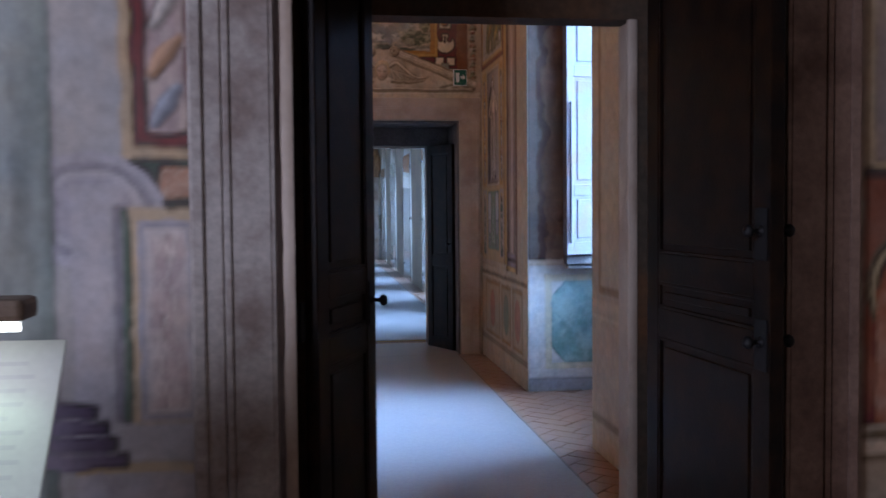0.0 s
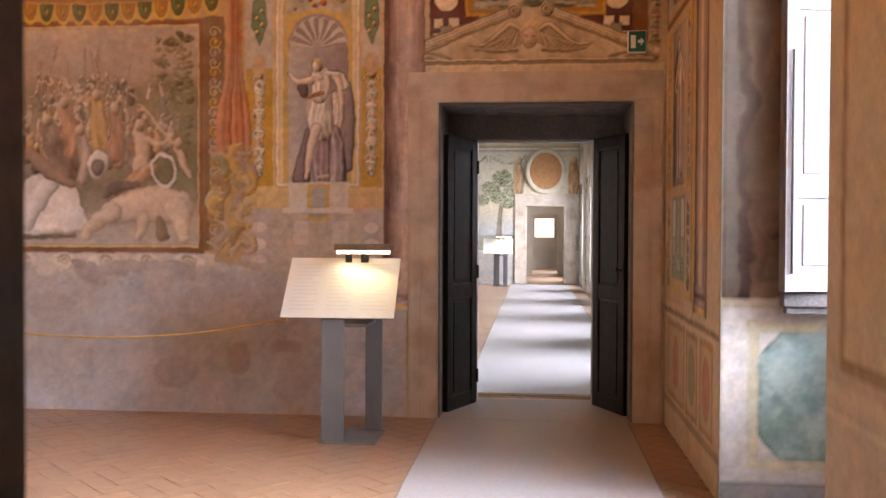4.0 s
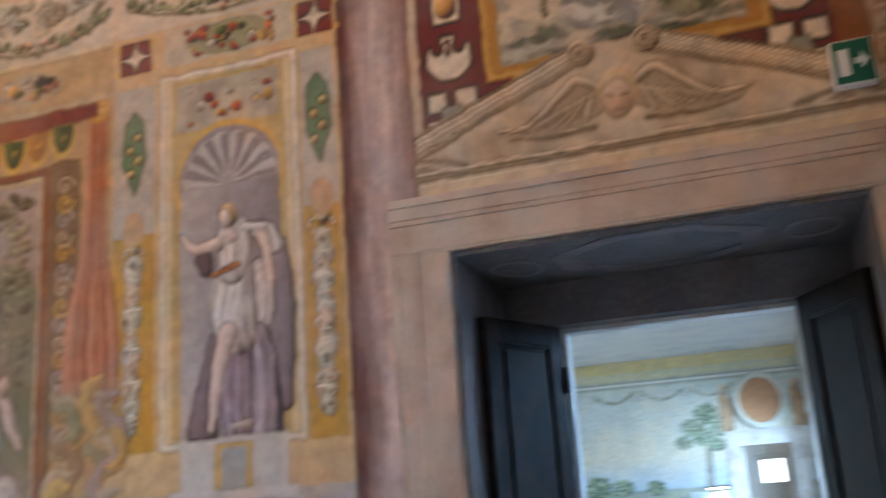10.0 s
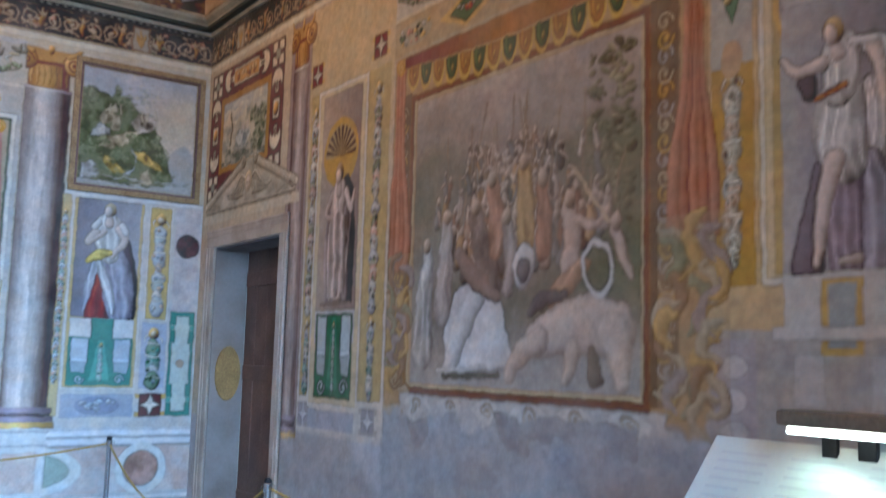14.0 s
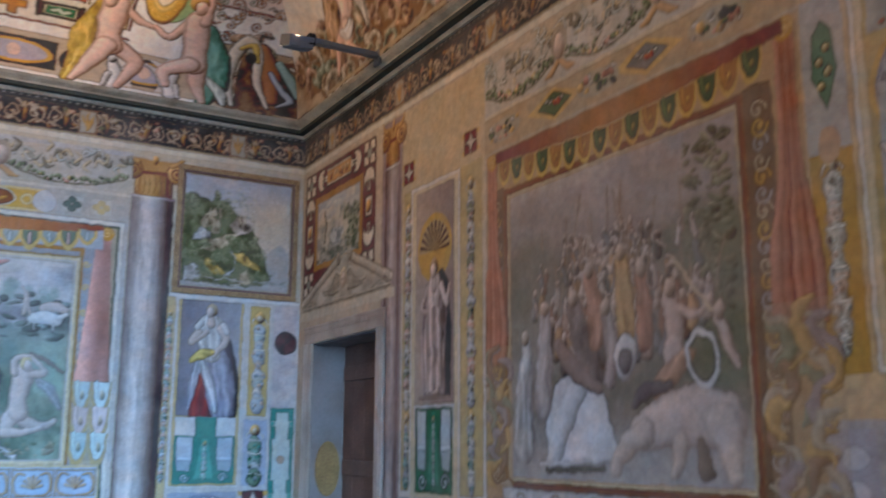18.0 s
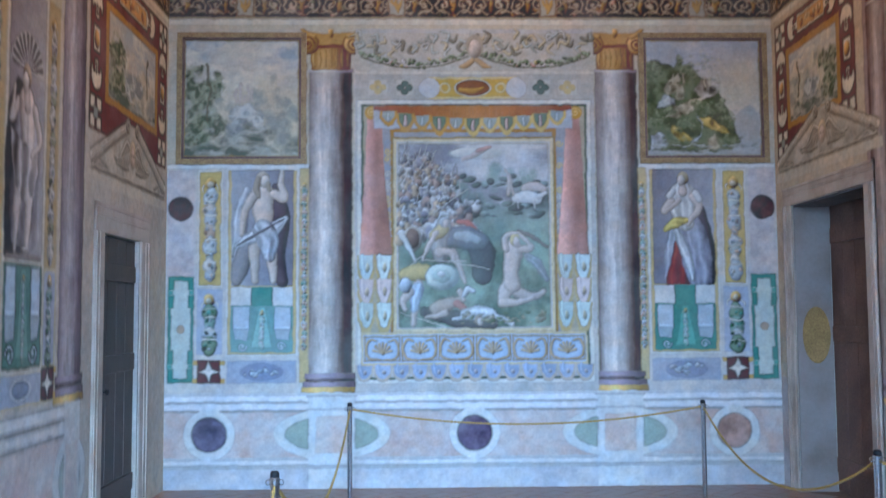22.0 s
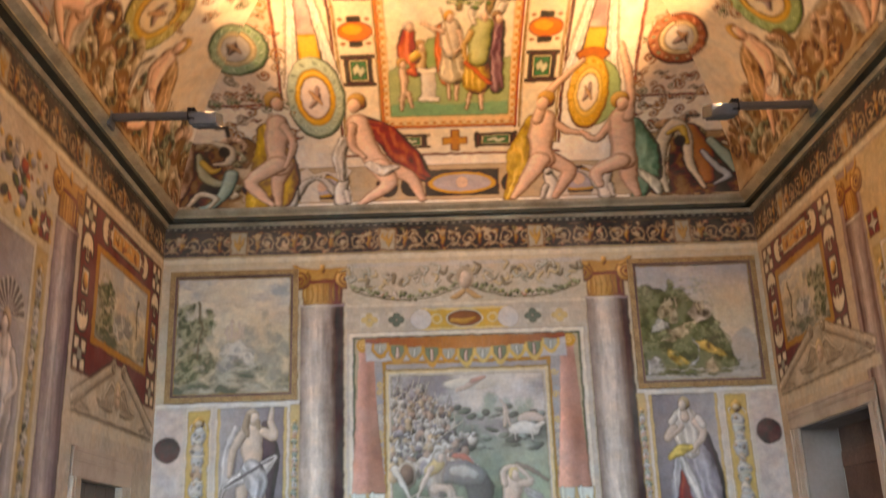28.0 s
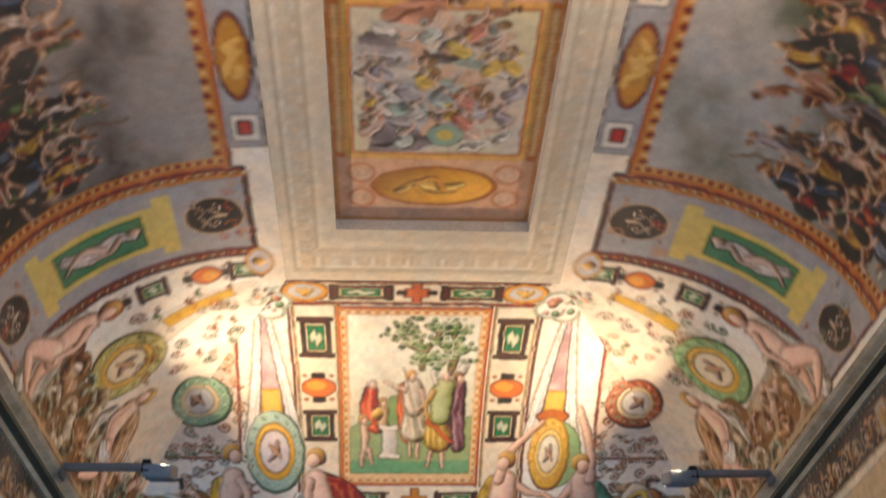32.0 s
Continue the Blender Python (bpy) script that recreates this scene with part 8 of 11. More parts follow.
def tablet(f, u0, u1, v0, v1, hv=1.0):
    """A green tablet with a pale figure, between garnet bars."""
    du, dv = (u1 - u0) * 0.13, (v1 - v0) * 0.13
    if (u1 - u0) > 0.3:
        for a, b in ((u0, u0 + du * 0.6), (u1 - du * 0.6, u1)):
            f.field(a, b, v0 - dv * 0.8, v1 + dv * 0.8, GARNET, 0, 0.1)
    else:
        for a, b in ((v0, v0 + dv * 0.6), (v1 - dv * 0.6, v1)):
            f.field(u0 - du, u1 + du, a, b, GARNET, 0, 0.1)
    f.field(u0, u1, v0, v1, GARNET, 0, 0.1)
    f.field(u0 + du, u1 - du, v0 + dv, v1 - dv, (0.56, 0.50, 0.36), 0, 0.1)
    f.field(u0 + du * 1.5, u1 - du * 1.5, v0 + dv * 1.5, v1 - dv * 1.5, VERD, 0, 0.1)
    m, n = (u0 + u1) / 2, (v0 + v1) / 2
    for k in range(4):
        f.disc(m + (k - 1.5) * (u1 - u0) * 0.1, n + (v1 - v0) * 0.1 * math.sin(k * 2.1), (u1 - u0) * 0.09, (v1 - v0) * 0.14, (0.52, 0.54, 0.42), 1, 9)


def mask_block(f, u, v, ru, rv):
    f.disc(u, v, ru, rv, (0.56, 0.24, 0.07), 1, 18)
    f.disc(u - ru * 0.15, v + rv * 0.2, ru * 0.6, rv * 0.55, (0.64, 0.36, 0.14), 1, 14)
    for s in (-1, 1):
        f.field(u - ru * 0.35, u + ru * 0.35, v + s * rv * 1.25 - rv * 0.25, v + s * rv * 1.25 + rv * 0.25, (0.10, 0.035, 0.03))
        f.disc(u + ru * 0.75, v + s * rv * 1.25, ru * 0.12, rv * 0.12, ROSE, 1, 8)
        f.disc(u - ru * 0.75, v + s * rv * 1.25, ru * 0.12, rv * 0.12, ROSE, 1, 8)


def medallion(f, u, v, ru, rv, rim, band=(0.58, 0.36, 0.12), core=(0.62, 0.55, 0.44), turn=0.0):
    """A painted shield: a leafy rim, gilt fillets and a pale field with its charge."""
    f.disc(u + ru * 0.03, v - rv * 0.03, ru * 1.04, rv * 1.04, tint(rim, 0.5), turn=turn)
    f.disc(u, v, ru, rv, rim, turn=turn, model=0.15)
    for k in range(26):
        a = k * math.tau / 26
        x, y = 0.86 * math.cos(a), 0.86 * math.sin(a)
        x, y = x * ru, y * rv / f.ratio
        c, s = math.cos(turn), math.sin(turn)
        f.disc(u + x * c - y * s, v + (x * s + y * c) * f.ratio, ru * 0.10, ru * 0.045 * f.ratio, tint(rim, 1.28 if k % 2 else 0.78), turn=a + turn + 0.6)
    f.disc(u, v, ru * 0.72, rv * 0.72, tint(band, 0.7), turn=turn)
    f.disc(u, v, ru * 0.69, rv * 0.69, tint(band, 1.12), turn=turn, model=0.2)
    f.disc(u, v, ru * 0.56, rv * 0.56, tint(band, 0.62), turn=turn)
    f.disc(u, v, ru * 0.53, rv * 0.53, core, turn=turn, model=0.1)
    f.brush([(u - ru * 0.20, v - rv * 0.22), (u + ru * 0.04, v), (u + ru * 0.10, v + rv * 0.28)], [ru * 0.10, ru * 0.24, ru * 0.08], (0.46, 0.36, 0.34), 0.8)
    f.brush([(u + ru * 0.22, v - rv * 0.18), (u + ru * 0.02, v + rv * 0.02), (u - ru * 0.18, v + rv * 0.18)], [ru * 0.06, ru * 0.20, ru * 0.06], (0.56, 0.38, 0.26), 0.8)


def bearer(f, at, unit, kind, robe):
    """A supporter of the shields, a plain shape seated on the cornice, in one of four turns."""
    skin, hair = np.asarray((0.70, 0.51, 0.41)), (0.50, 0.34, 0.16)
    if kind == 0:
        cloak = [(robe, (30, 60, 70, 40), ((440, 600), (445, 650), (435, 700), (420, 742)), 7), (tint(robe, 0.7), (30, 40, 20), ((470, 640), (475, 690), (468, 738)), 5)]
        limbs = [(skin * 0.82, (34, 24, 14), ((468, 660), (455, 695), (458, 740))), (skin, (34, 40, 34, 40), ((460, 588), (457, 612), (455, 640), (460, 664))), (skin, (38, 28, 22, 12), ((454, 658), (408, 690), (424, 718), (446, 741))), (skin * 0.95, (16, 14, 9), ((472, 594), (486, 624), (470, 664)))]
        x, y = 462, 556
    elif kind == 1:
        cloak = [(robe, (16, 40, 50, 24), ((606, 584), (650, 610), (690, 656), (722, 690)), 7), ((0.62, 0.58, 0.52), (20, 24, 14), ((576, 620), (566, 650), (572, 690)), 4)]
        limbs = [(skin * 0.85, (38, 28, 13), ((648, 670), (694, 690), (718, 738))), (skin, (38, 42, 36, 42), ((602, 592), (610, 618), (624, 644), (640, 668))), (skin, (40, 30, 22, 12), ((640, 668), (656, 702), (624, 730), (606, 744))), ((0.66, 0.62, 0.57), (18, 26, 14), ((622, 664), (646, 676), (668, 670)), 4), (skin * 0.9, (16, 14, 9), ((592, 596), (590, 628), (612, 650)))]
        x, y = 600, 562
    elif kind == 2:
        cloak = [(robe, (26, 46, 40, 20), ((915, 596), (896, 650), (892, 700), (876, 740)), 7)]
        limbs = [(skin * 0.82, (36, 28, 20, 12), ((946, 662), (984, 684), (974, 712), (960, 740))), (skin * 0.85, (16, 14, 9), ((948, 596), (974, 612), (1000, 618))), (skin, (40, 44, 36, 42), ((932, 594), (930, 618), (931, 642), (936, 664))), (skin, (38, 28, 13), ((930, 664), (910, 698), (884, 739))), (skin, (18, 15, 9), ((920, 594), (938, 550), (988, 506)))]
        x, y = 930, 566
    else:
        cloak = [(robe, (30, 50, 50, 24), ((1094, 606), (1120, 650), (1128, 700), (1112, 742)), 7), ((0.52, 0.54, 0.48), (16, 24, 12), ((1110, 690), (1138, 712), (1150, 738)), 4)]
        limbs = [(skin * 0.82, (38, 28, 14), ((1090, 668), (1096, 706), (1110, 741))), (skin * 0.9, (16, 14, 9), ((1056, 598), (1032, 628), (1002, 616))), (skin, (40, 44, 38, 46), ((1070, 594), (1076, 618), (1081, 644), (1083, 668))), (skin, (38, 26, 13), ((1076, 670), (1036, 690), (1042, 718))), (skin, (18, 15, 9), ((1084, 594), (1076, 542), (1046, 486)))]
        x, y = 1066, 570
    paint(f, at, unit * 1.1, cloak, 0.9, 0.7)
    paint(f, at, unit * 1.12, limbs, 0.8, 0.7)
    head(f, at, unit, x, y, 18, skin, hair, 1 if kind in (0, 3) else -1)


def sphinx(f, at, unit, x, s):
    """A pale winged beast at the foot of a shield; s: the side it looks to."""
    stone = (0.64, 0.61, 0.56)
    paint(f, at, unit, [(tint(stone, 0.8), (22, 14, 5), ((x - s * 12, 718), (x - s * 30, 694), (x - s * 54, 684))), (stone, (30, 28, 20), ((x, 738), (x - s * 3, 712), (x + s * 3, 694))), (tint(stone, 0.9), (14, 10), ((x + s * 8, 716), (x + s * 14, 740)))], 0.9, 1.2)
    f.disc(*at(x + s * 4, 686), 9 * unit, 10 * unit * f.ratio, tint(stone, 1.02), model=0.9)


def coil(f, u, v, r, w, colour, hand=1, start=0.0, turns=0.8):
    """A painted sea beast's body: a round coil that thins to its tail."""
    n = 16
    for k in range(n + 1):
        t = k / n
        a, q = start + hand * turns * math.tau * t, r * (1 - 0.55 * t)
        f.disc(u + q * math.cos(a), v + q * f.ratio * math.sin(a), w * (1 - 0.65 * t), w * (1 - 0.65 * t) * f.ratio, tint(colour, 0.85 + 0.25 * math.sin(k * 1.9)), model=0.7)


def beasts(f, u0, u1, v0, v1, n, seed, tones=((0.42, 0.40, 0.31), (0.50, 0.42, 0.31), (0.33, 0.36, 0.30), (0.56, 0.50, 0.41), (0.46, 0.33, 0.23), (0.58, 0.44, 0.35))):
    rng = random.Random(seed)
    for k in range(n):
        u, v = u0 + (u1 - u0) * rng.random(), v0 + (v1 - v0) * (1 - (k + rng.random()) / n)
        r = rng.uniform(0.09, 0.19)
        f.disc(u + 0.03, v - 0.03 * f.ratio, r * 1.1, r * 0.9 * f.ratio, (0.27, 0.20, 0.15), turn=rng.uniform(-1, 1), inner=0.55)
        coil(f, u, v, r, r * 0.42, rng.choice(tones), rng.choice((-1, 1)), rng.uniform(0, 6), rng.uniform(0.6, 1.0))
    f.smear(u0 - 0.1, u1 + 0.1, v0, v1, 0.02, 9, seed)


def fine_scrolls(f, u0, u1, v0, v1, n, seed):
    """Thin tendrils, birds and drops in red and grey on the white."""
    rng = random.Random(seed)
    for k in range(n):
        u, v, r, c = rng.uniform(u0, u1), rng.uniform(v0, v1), rng.uniform(0.035, 0.075), rng.choice(((0.42, 0.22, 0.15), (0.34, 0.30, 0.26), (0.46, 0.28, 0.16), (0.26, 0.31, 0.23)))
        if k % 3:
            scroll(f, u, v, r, c, rng.uniform(0.8, 1.4), 0.16, rng.choice((-1, 1)), rng.uniform(0, 6))
        else:
            f.line([(u - r, v), (u - r * 0.4, v + r * 0.4 * f.ratio), (u + r * 0.3, v - r * 0.2 * f.ratio), (u + r, v + r * 0.3 * f.ratio)], 0.010, c)
            f.disc(u, v, r * 0.35, r * 0.22 * f.ratio, c, model=0.5)


def end_cove(side, seed):
    """The shorter coves, with a history in the middle and shields borne on either hand."""
    rng = random.Random(seed)
    place = cove_place(side)
    f = Fresco(place, YS, YN, 0.0, 1.0, 0.012 if side == "w" else 0.03, WHITE, 0.31)
    cove_ground(f, side, marble(WHITE, (0.63, 0.57, 0.48), 2.0, seed))
    # strip along the crown: tablets, a cross, rosettes
    f.field(5.30, 7.32, 0.935, 0.998, (0.62, 0.56, 0.45), 0, 0.1)
    tablet(f, 5.56, 6.06, 0.948, 0.985)
    tablet(f, 6.46, 6.96, 0.948, 0.985)
    f.field(6.16, 6.36, 0.955, 0.980, (0.50, 0.22, 0.07))
    f.field(6.22, 6.30, 0.938, 0.994, (0.46, 0.20, 0.07))
    f.field(6.10, 6.18, 0.962, 0.972, GARNET)
    f.field(6.34, 6.42, 0.962, 0.972, GARNET)
    # posts on either hand of the history
    for m in (5.42, 7.10):
        f.field(m - 0.19, m + 0.19, 0.27, 0.935, (0.63, 0.57, 0.46), 0, 0.1)
        f.border(m - 0.19, m + 0.19, 0.27, 0.935, 0.022, (0.42, 0.33, 0.22))
        tablet(f, m - 0.12, m + 0.12, 0.77, 0.89)
        mask_block(f, m, 0.675, 0.155, 0.03)
        tablet(f, m - 0.12, m + 0.12, 0.50, 0.60)
    for uu in (5.21, 5.62, 6.885, 7.31):
        f.line([(uu, 0.27), (uu, 0.93)], 0.016, tint(GARNET, 1.3))
    for vv in (0.232, 0.935, 0.997):
        f.line([(5.2, vv), (7.32, vv)], 0.014, tint(GARNET, 1.5))
    # history
    u0, u1 = 5.60, 6.90
    f.field(u0, u1, 0.34, 0.925, (0.62, 0.45, 0.28), 0, 0.1)
    f.border(u0, u1, 0.34, 0.925, 0.030, (0.52, 0.24, 0.11))
    for k in range(44):
        for uu in (u0 + 0.052, u1 - 0.052):
            f.disc(uu, 0.355 + 0.0130 * k, 0.016, 0.0035, (0.54, 0.27, 0.11) if k % 2 else (0.66, 0.54, 0.36))
    for k in range(30):
        for vv in (0.358, 0.909):
            f.disc(u0 + 0.06 + (u1 - u0 - 0.12) * k / 29, vv, 0.014, 0.004, (0.54, 0.27, 0.11) if k % 2 else (0.66, 0.54, 0.36))
    u0, u1, v0, v1 = 5.69, 6.81, 0.385, 0.90
    f.field(u0, u1, v0, v1, lambda s, t: blend(blend((0.36, 0.40, 0.26), (0.56, 0.54, 0.42), clamp(t * 2.6)), blend((0.70, 0.66, 0.56), (0.60, 0.60, 0.54), s), clamp(t * 2 - 0.6)))
    f.poly([(u0, v0 + 0.16), (u0 + 0.2, v0 + 0.20), (u0 + 0.45, v0 + 0.215), (u0 + 0.6, v0 + 0.17), (u1, v0 + 0.20), (u1, v0), (u0, v0)], (0.34, 0.40, 0.24))
    f.field(u0, u1, v0, v0 + 0.045, (0.30, 0.38, 0.24), 0, 0.1)
    easel = lambda x, y: (5.69 + (x - 390) * 0.00311, 0.90 - (y - 155) * 0.00121)
    wood, leaf = (0.34, 0.28, 0.20), ((0.30, 0.38, 0.24), (0.40, 0.45, 0.30), (0.22, 0.29, 0.18), (0.50, 0.52, 0.38))
    paint(f, easel, 0.0031, [(wood, (16, 13, 10), ((596, 290), (606, 250), (648, 190))), (wood, (12, 9, 6), ((604, 252), (570, 236), (540, 226))), (wood, (20, 16, 12), ((680, 300), (690, 240), (672, 190))), (wood, (10, 7), ((640, 200), (600, 180)))])
    for x, y, wd in ((620, 180, 110), (690, 190, 60), (580, 222, 46), (540, 200, 60), (660, 225, 80), (715, 240, 40), (600, 262, 44), (660, 268, 80)):
        for k in range(34):
            f.disc(*easel(x + rng.gauss(0, 0.42) * wd, y + rng.gauss(0, 8)), rng.uniform(0.012, 0.034), rng.uniform(0.003, 0.007), tint(rng.choice(leaf), rng.uniform(0.8, 1.2)), turn=rng.uniform(-0.6, 0.6), model=0.5)
    f.poly([easel(*p) for p in ((490, 400), (510, 365), (545, 360), (560, 420), (500, 440))], (0.28, 0.38, 0.22))
    f.poly([easel(*p) for p in ((392, 580), (392, 545), (470, 535), (560, 548), (748, 540), (748, 580))], (0.24, 0.38, 0.25))
    skin = np.asarray((0.66, 0.50, 0.40))
    paint(f, easel, 0.0031, [((0.34, 0.25, 0.28), (38, 50, 44), ((706, 330), (702, 400), (712, 500)), 6), ((0.52, 0.20, 0.14), (38, 60, 52), ((452, 350), (448, 400), (466, 446)), 6), ((0.56, 0.44, 0.30), (30, 34), ((490, 400), (488, 440))), (skin, (26, 26, 22), ((432, 444), (436, 480), (430, 520))), (skin * 0.9, (20, 12), ((428, 520), (424, 560))), (skin * 0.9, (20, 12), ((446, 512), (456, 552))), ((0.30, 0.42, 0.28), (18, 20), ((424, 420), (446, 436)))], 0.9, 1.0)
    f.disc(*easel(470, 411), 0.055, 0.021, (0.62, 0.46, 0.20), model=0.8)
    f.field(*(easel(484, 0)[0], easel(530, 0)[0]), easel(0, 530)[1], easel(0, 446)[1], lambda a, b: blend((0.66, 0.62, 0.56), (0.48, 0.44, 0.40), a))
    for y in (448, 530):
        f.field(easel(474, 0)[0], easel(542, 0)[0], easel(0, y + 7)[1], easel(0, y - 7)[1], (0.68, 0.64, 0.58))
    paint(f, easel, 0.0031, [((0.54, 0.22, 0.14), (34, 46, 34), ((548, 340), (550, 410), (560, 480)), 5), (skin, (24, 16, 12), ((566, 450), (566, 490), (570, 532))), (skin * 0.95, (24, 16, 12), ((592, 450), (592, 490), (592, 532))), ((0.64, 0.58, 0.46), (62, 84), ((578, 400), (580, 455)), 9), ((0.60, 0.54, 0.46), (56, 62, 52), ((572, 336), (572, 364), (576, 398))), (skin, (16, 13, 8), ((552, 346), (522, 338), (496, 326))), (skin * 0.9, (16, 13, 9), ((596, 346), (606, 384), (584, 404)))], 0.9, 1.0)
    f.line([easel(546, 288), easel(588, 430)], 0.010, (0.40, 0.32, 0.22))
    paint(f, easel, 0.0031, [(skin * 0.95, (26, 17, 12), ((642, 484), (632, 525), (624, 562))), (skin, (26, 17, 12), ((668, 484), (668, 525), (670, 564))), ((0.56, 0.42, 0.18), (72, 88), ((656, 420), (652, 482)), 9), ((0.44, 0.47, 0.28), (64, 72, 60), ((664, 338), (658, 370), (656, 418))), ((0.56, 0.40, 0.22), (20, 16, 10), ((632, 350), (612, 390), (618, 430))), ((0.56, 0.22, 0.15), (14, 14), ((618, 428), (692, 490))), ((0.66, 0.62, 0.56), (24, 12), ((632, 300), (640, 330))), ((0.62, 0.58, 0.52), (28, 14), ((716, 286), (702, 318)))], 0.9, 1.0)
    for x, y, hair in ((455, 334, (0.46, 0.42, 0.38)), (432, 430, (0.44, 0.30, 0.16)), (570, 312, (0.56, 0.34, 0.14)), (668, 312, (0.50, 0.46, 0.42)), (706, 316, (0.30, 0.22, 0.16)), (490, 384, (0.40, 0.28, 0.18))):
        head(f, easel, 0.0031, x, y, 17, skin, hair)
    f.smear(u0, u1, v0, v1, 0.006, 20, seed)
    # below the history
    f.field(5.55, 6.95, 0.235, 0.335, (0.63, 0.57, 0.46), 0, 0.1)
    tablet(f, 5.72, 6.02, 0.262, 0.312)
    tablet(f, 6.50, 6.90, 0.262, 0.312)
    f.field(6.18, 6.42, 0.272, 0.300, (0.50, 0.30, 0.09))
    f.field(6.26, 6.34, 0.245, 0.328, (0.46, 0.26, 0.08))
    # obelisks of drapery
    for m, s in ((4.99, 1), (7.56, -1)):
        f.poly([(m - 0.03, 0.905), (m + 0.03, 0.905), (m + 0.26, 0.52), (m - 0.26, 0.52)], (0.58, 0.52, 0.44))
        f.poly([(m - 0.015, 0.90), (m + 0.015, 0.90), (m + 0.15, 0.56), (m - 0.15, 0.56)], lambda a, b: blend((0.40, 0.29, 0.30), (0.52, 0.42, 0.41), clamp(0.5 + 1.6 * fbm(a * 6, b * 20, seed, 3)))) 
        f.field(m - 0.095, m + 0.095, 0.56, 0.67, (0.60, 0.43, 0.16))
        f.border(m - 0.095, m + 0.095, 0.56, 0.67, 0.014, (0.46, 0.28, 0.10))
        for t in (-1, 1):
            f.poly([(m + t * 0.008, 0.915), (m + t * 0.05, 0.915), (m + t * 0.275, 0.50), (m + t * 0.125, 0.53)], (0.72, 0.70, 0.67))
            f.line([(m + t * 0.008, 0.912), (m + t * 0.125, 0.53)], 0.012, (0.36, 0.33, 0.32))
            f.line([(m + t * 0.05, 0.912), (m + t * 0.275, 0.50)], 0.012, (0.44, 0.38, 0.32))
            f.line([(m + t * 0.03, 0.905), (m + t * 0.17, 0.54)], 0.014, (0.52, 0.51, 0.52))
            f.line([(m + t * 0.04, 0.88), (m + t * 0.23, 0.52)], 0.010, (0.58, 0.56, 0.55))
        if s > 0:
            medallion(f, m, 0.46, 0.26, 0.140, (0.42, 0.50, 0.42), (0.62, 0.40, 0.14), (0.60, 0.55, 0.54))
        else:
            f.disc(m + 0.09, 0.45, 0.22, 0.115, (0.34, 0.44, 0.26))
            f.disc(m, 0.585, 0.15, 0.022, (0.44, 0.22, 0.12))
            medallion(f, m, 0.455, 0.185, 0.125, (0.62, 0.42, 0.16), (0.66, 0.50, 0.22), (0.68, 0.63, 0.54))
    # rosettes and flower quatrefoils at the crown's corners
    for m in (5.36, 7.14):
        f.disc(m, 0.968, 0.19, 0.031, (0.40, 0.22, 0.08))
        f.disc(m, 0.968, 0.175, 0.028, (0.62, 0.38, 0.13))
        f.disc(m, 0.968, 0.135, 0.021, (0.50, 0.48, 0.47))
        for k in (-1, 0, 1):
            f.brush([(m - k * 0.02, 0.958), (m + k * 0.05, 0.972), (m + k * 0.055, 0.979)], [0.03, 0.035, 0.012], (0.62, 0.44, 0.18), 0.5)
    for m in (5.02, 7.46):
        for e in (1.22, 1.0):
            for k in range(4):
                f.disc(m + 0.11 * math.cos(k * math.pi / 2 + 0.4), 0.93 + 0.020 * math.sin(k * math.pi / 2 + 0.4), 0.105 * e, 0.023 * e, (0.42, 0.46, 0.38) if e > 1 else (0.66, 0.66, 0.60))
        for k in range(14):
            f.disc(m + rng.uniform(-0.13, 0.13), 0.93 + rng.uniform(-0.024, 0.024), 0.030, 0.008, ((0.68, 0.64, 0.58), (0.30, 0.42, 0.28), (0.60, 0.32, 0.22), (0.62, 0.46, 0.40))[k % 4], model=0.5)
    # side fields with shields
    for m, s, rim in ((4.32, 1, (0.38, 0.50, 0.38)), (8.34, -1, (0.46, 0.24, 0.18))):
        f.poly([(m - s * 0.34, 0.44), (m + s * 0.34, 0.44), (m + s * 0.42, 0.82), (m + s * 0.30, 0.82), (m - s * 0.36, 0.60)], (0.64, 0.56, 0.48))
        f.poly([(m - s * 0.05, 0.72), (m + s * 0.38, 0.67), (m + s * 0.44, 0.83), (m + s * 0.3, 0.82)], (0.62, 0.44, 0.36))
        f.line([(m - s * 0.34, 0.44), (m + s * 0.34, 0.44), (m + s * 0.42, 0.82)], 0.014, tint(GARNET, 1.6))
        fine_scrolls(f, m - 0.36, m + 0.42, 0.42, 0.84, 80, seed + int(m))
        medallion(f, m, 0.635, 0.30, 0.083, rim, (0.64, 0.54, 0.36), (0.56, 0.54, 0.52) if s > 0 else (0.68, 0.64, 0.58))
        for k in range(16):
            a = k * math.tau / 16
            f.disc(m + 0.26 * math.cos(a), 0.635 + 0.072 * math.sin(a), 0.020, 0.005, (0.28, 0.42, 0.28) if s > 0 else ((0.30, 0.36, 0.26), (0.64, 0.44, 0.30))[k % 2])
    fine_scrolls(f, 4.05, 4.78, 0.22, 0.48, 34, seed + 61)
    fine_scrolls(f, 7.90, 8.65, 0.22, 0.48, 34, seed + 62)
    # foot of the cove: dark panels, beasts, cartouches
    f.field(4.1, 8.65, 0.015, 0.185, (0.47, 0.38, 0.28), 0, 0.1)
    for a, b in ((3.4, 4.62), (8.02, 9.28)):
        f.field(a, b, 0.0, 0.30, lambda s, t: blend((0.34, 0.26, 0.18), (0.50, 0.42, 0.32), clamp(0.5 + 1.5 * fbm(s * 4, t * 4, seed, 4))))
    for a, b in ((4.72, 5.22), (6.00, 6.72), (7.24, 7.80)):
        f.field(a, b, 0.035, 0.16, (0.13, 0.055, 0.04), 0, 0.1)
        m = (a + b) / 2
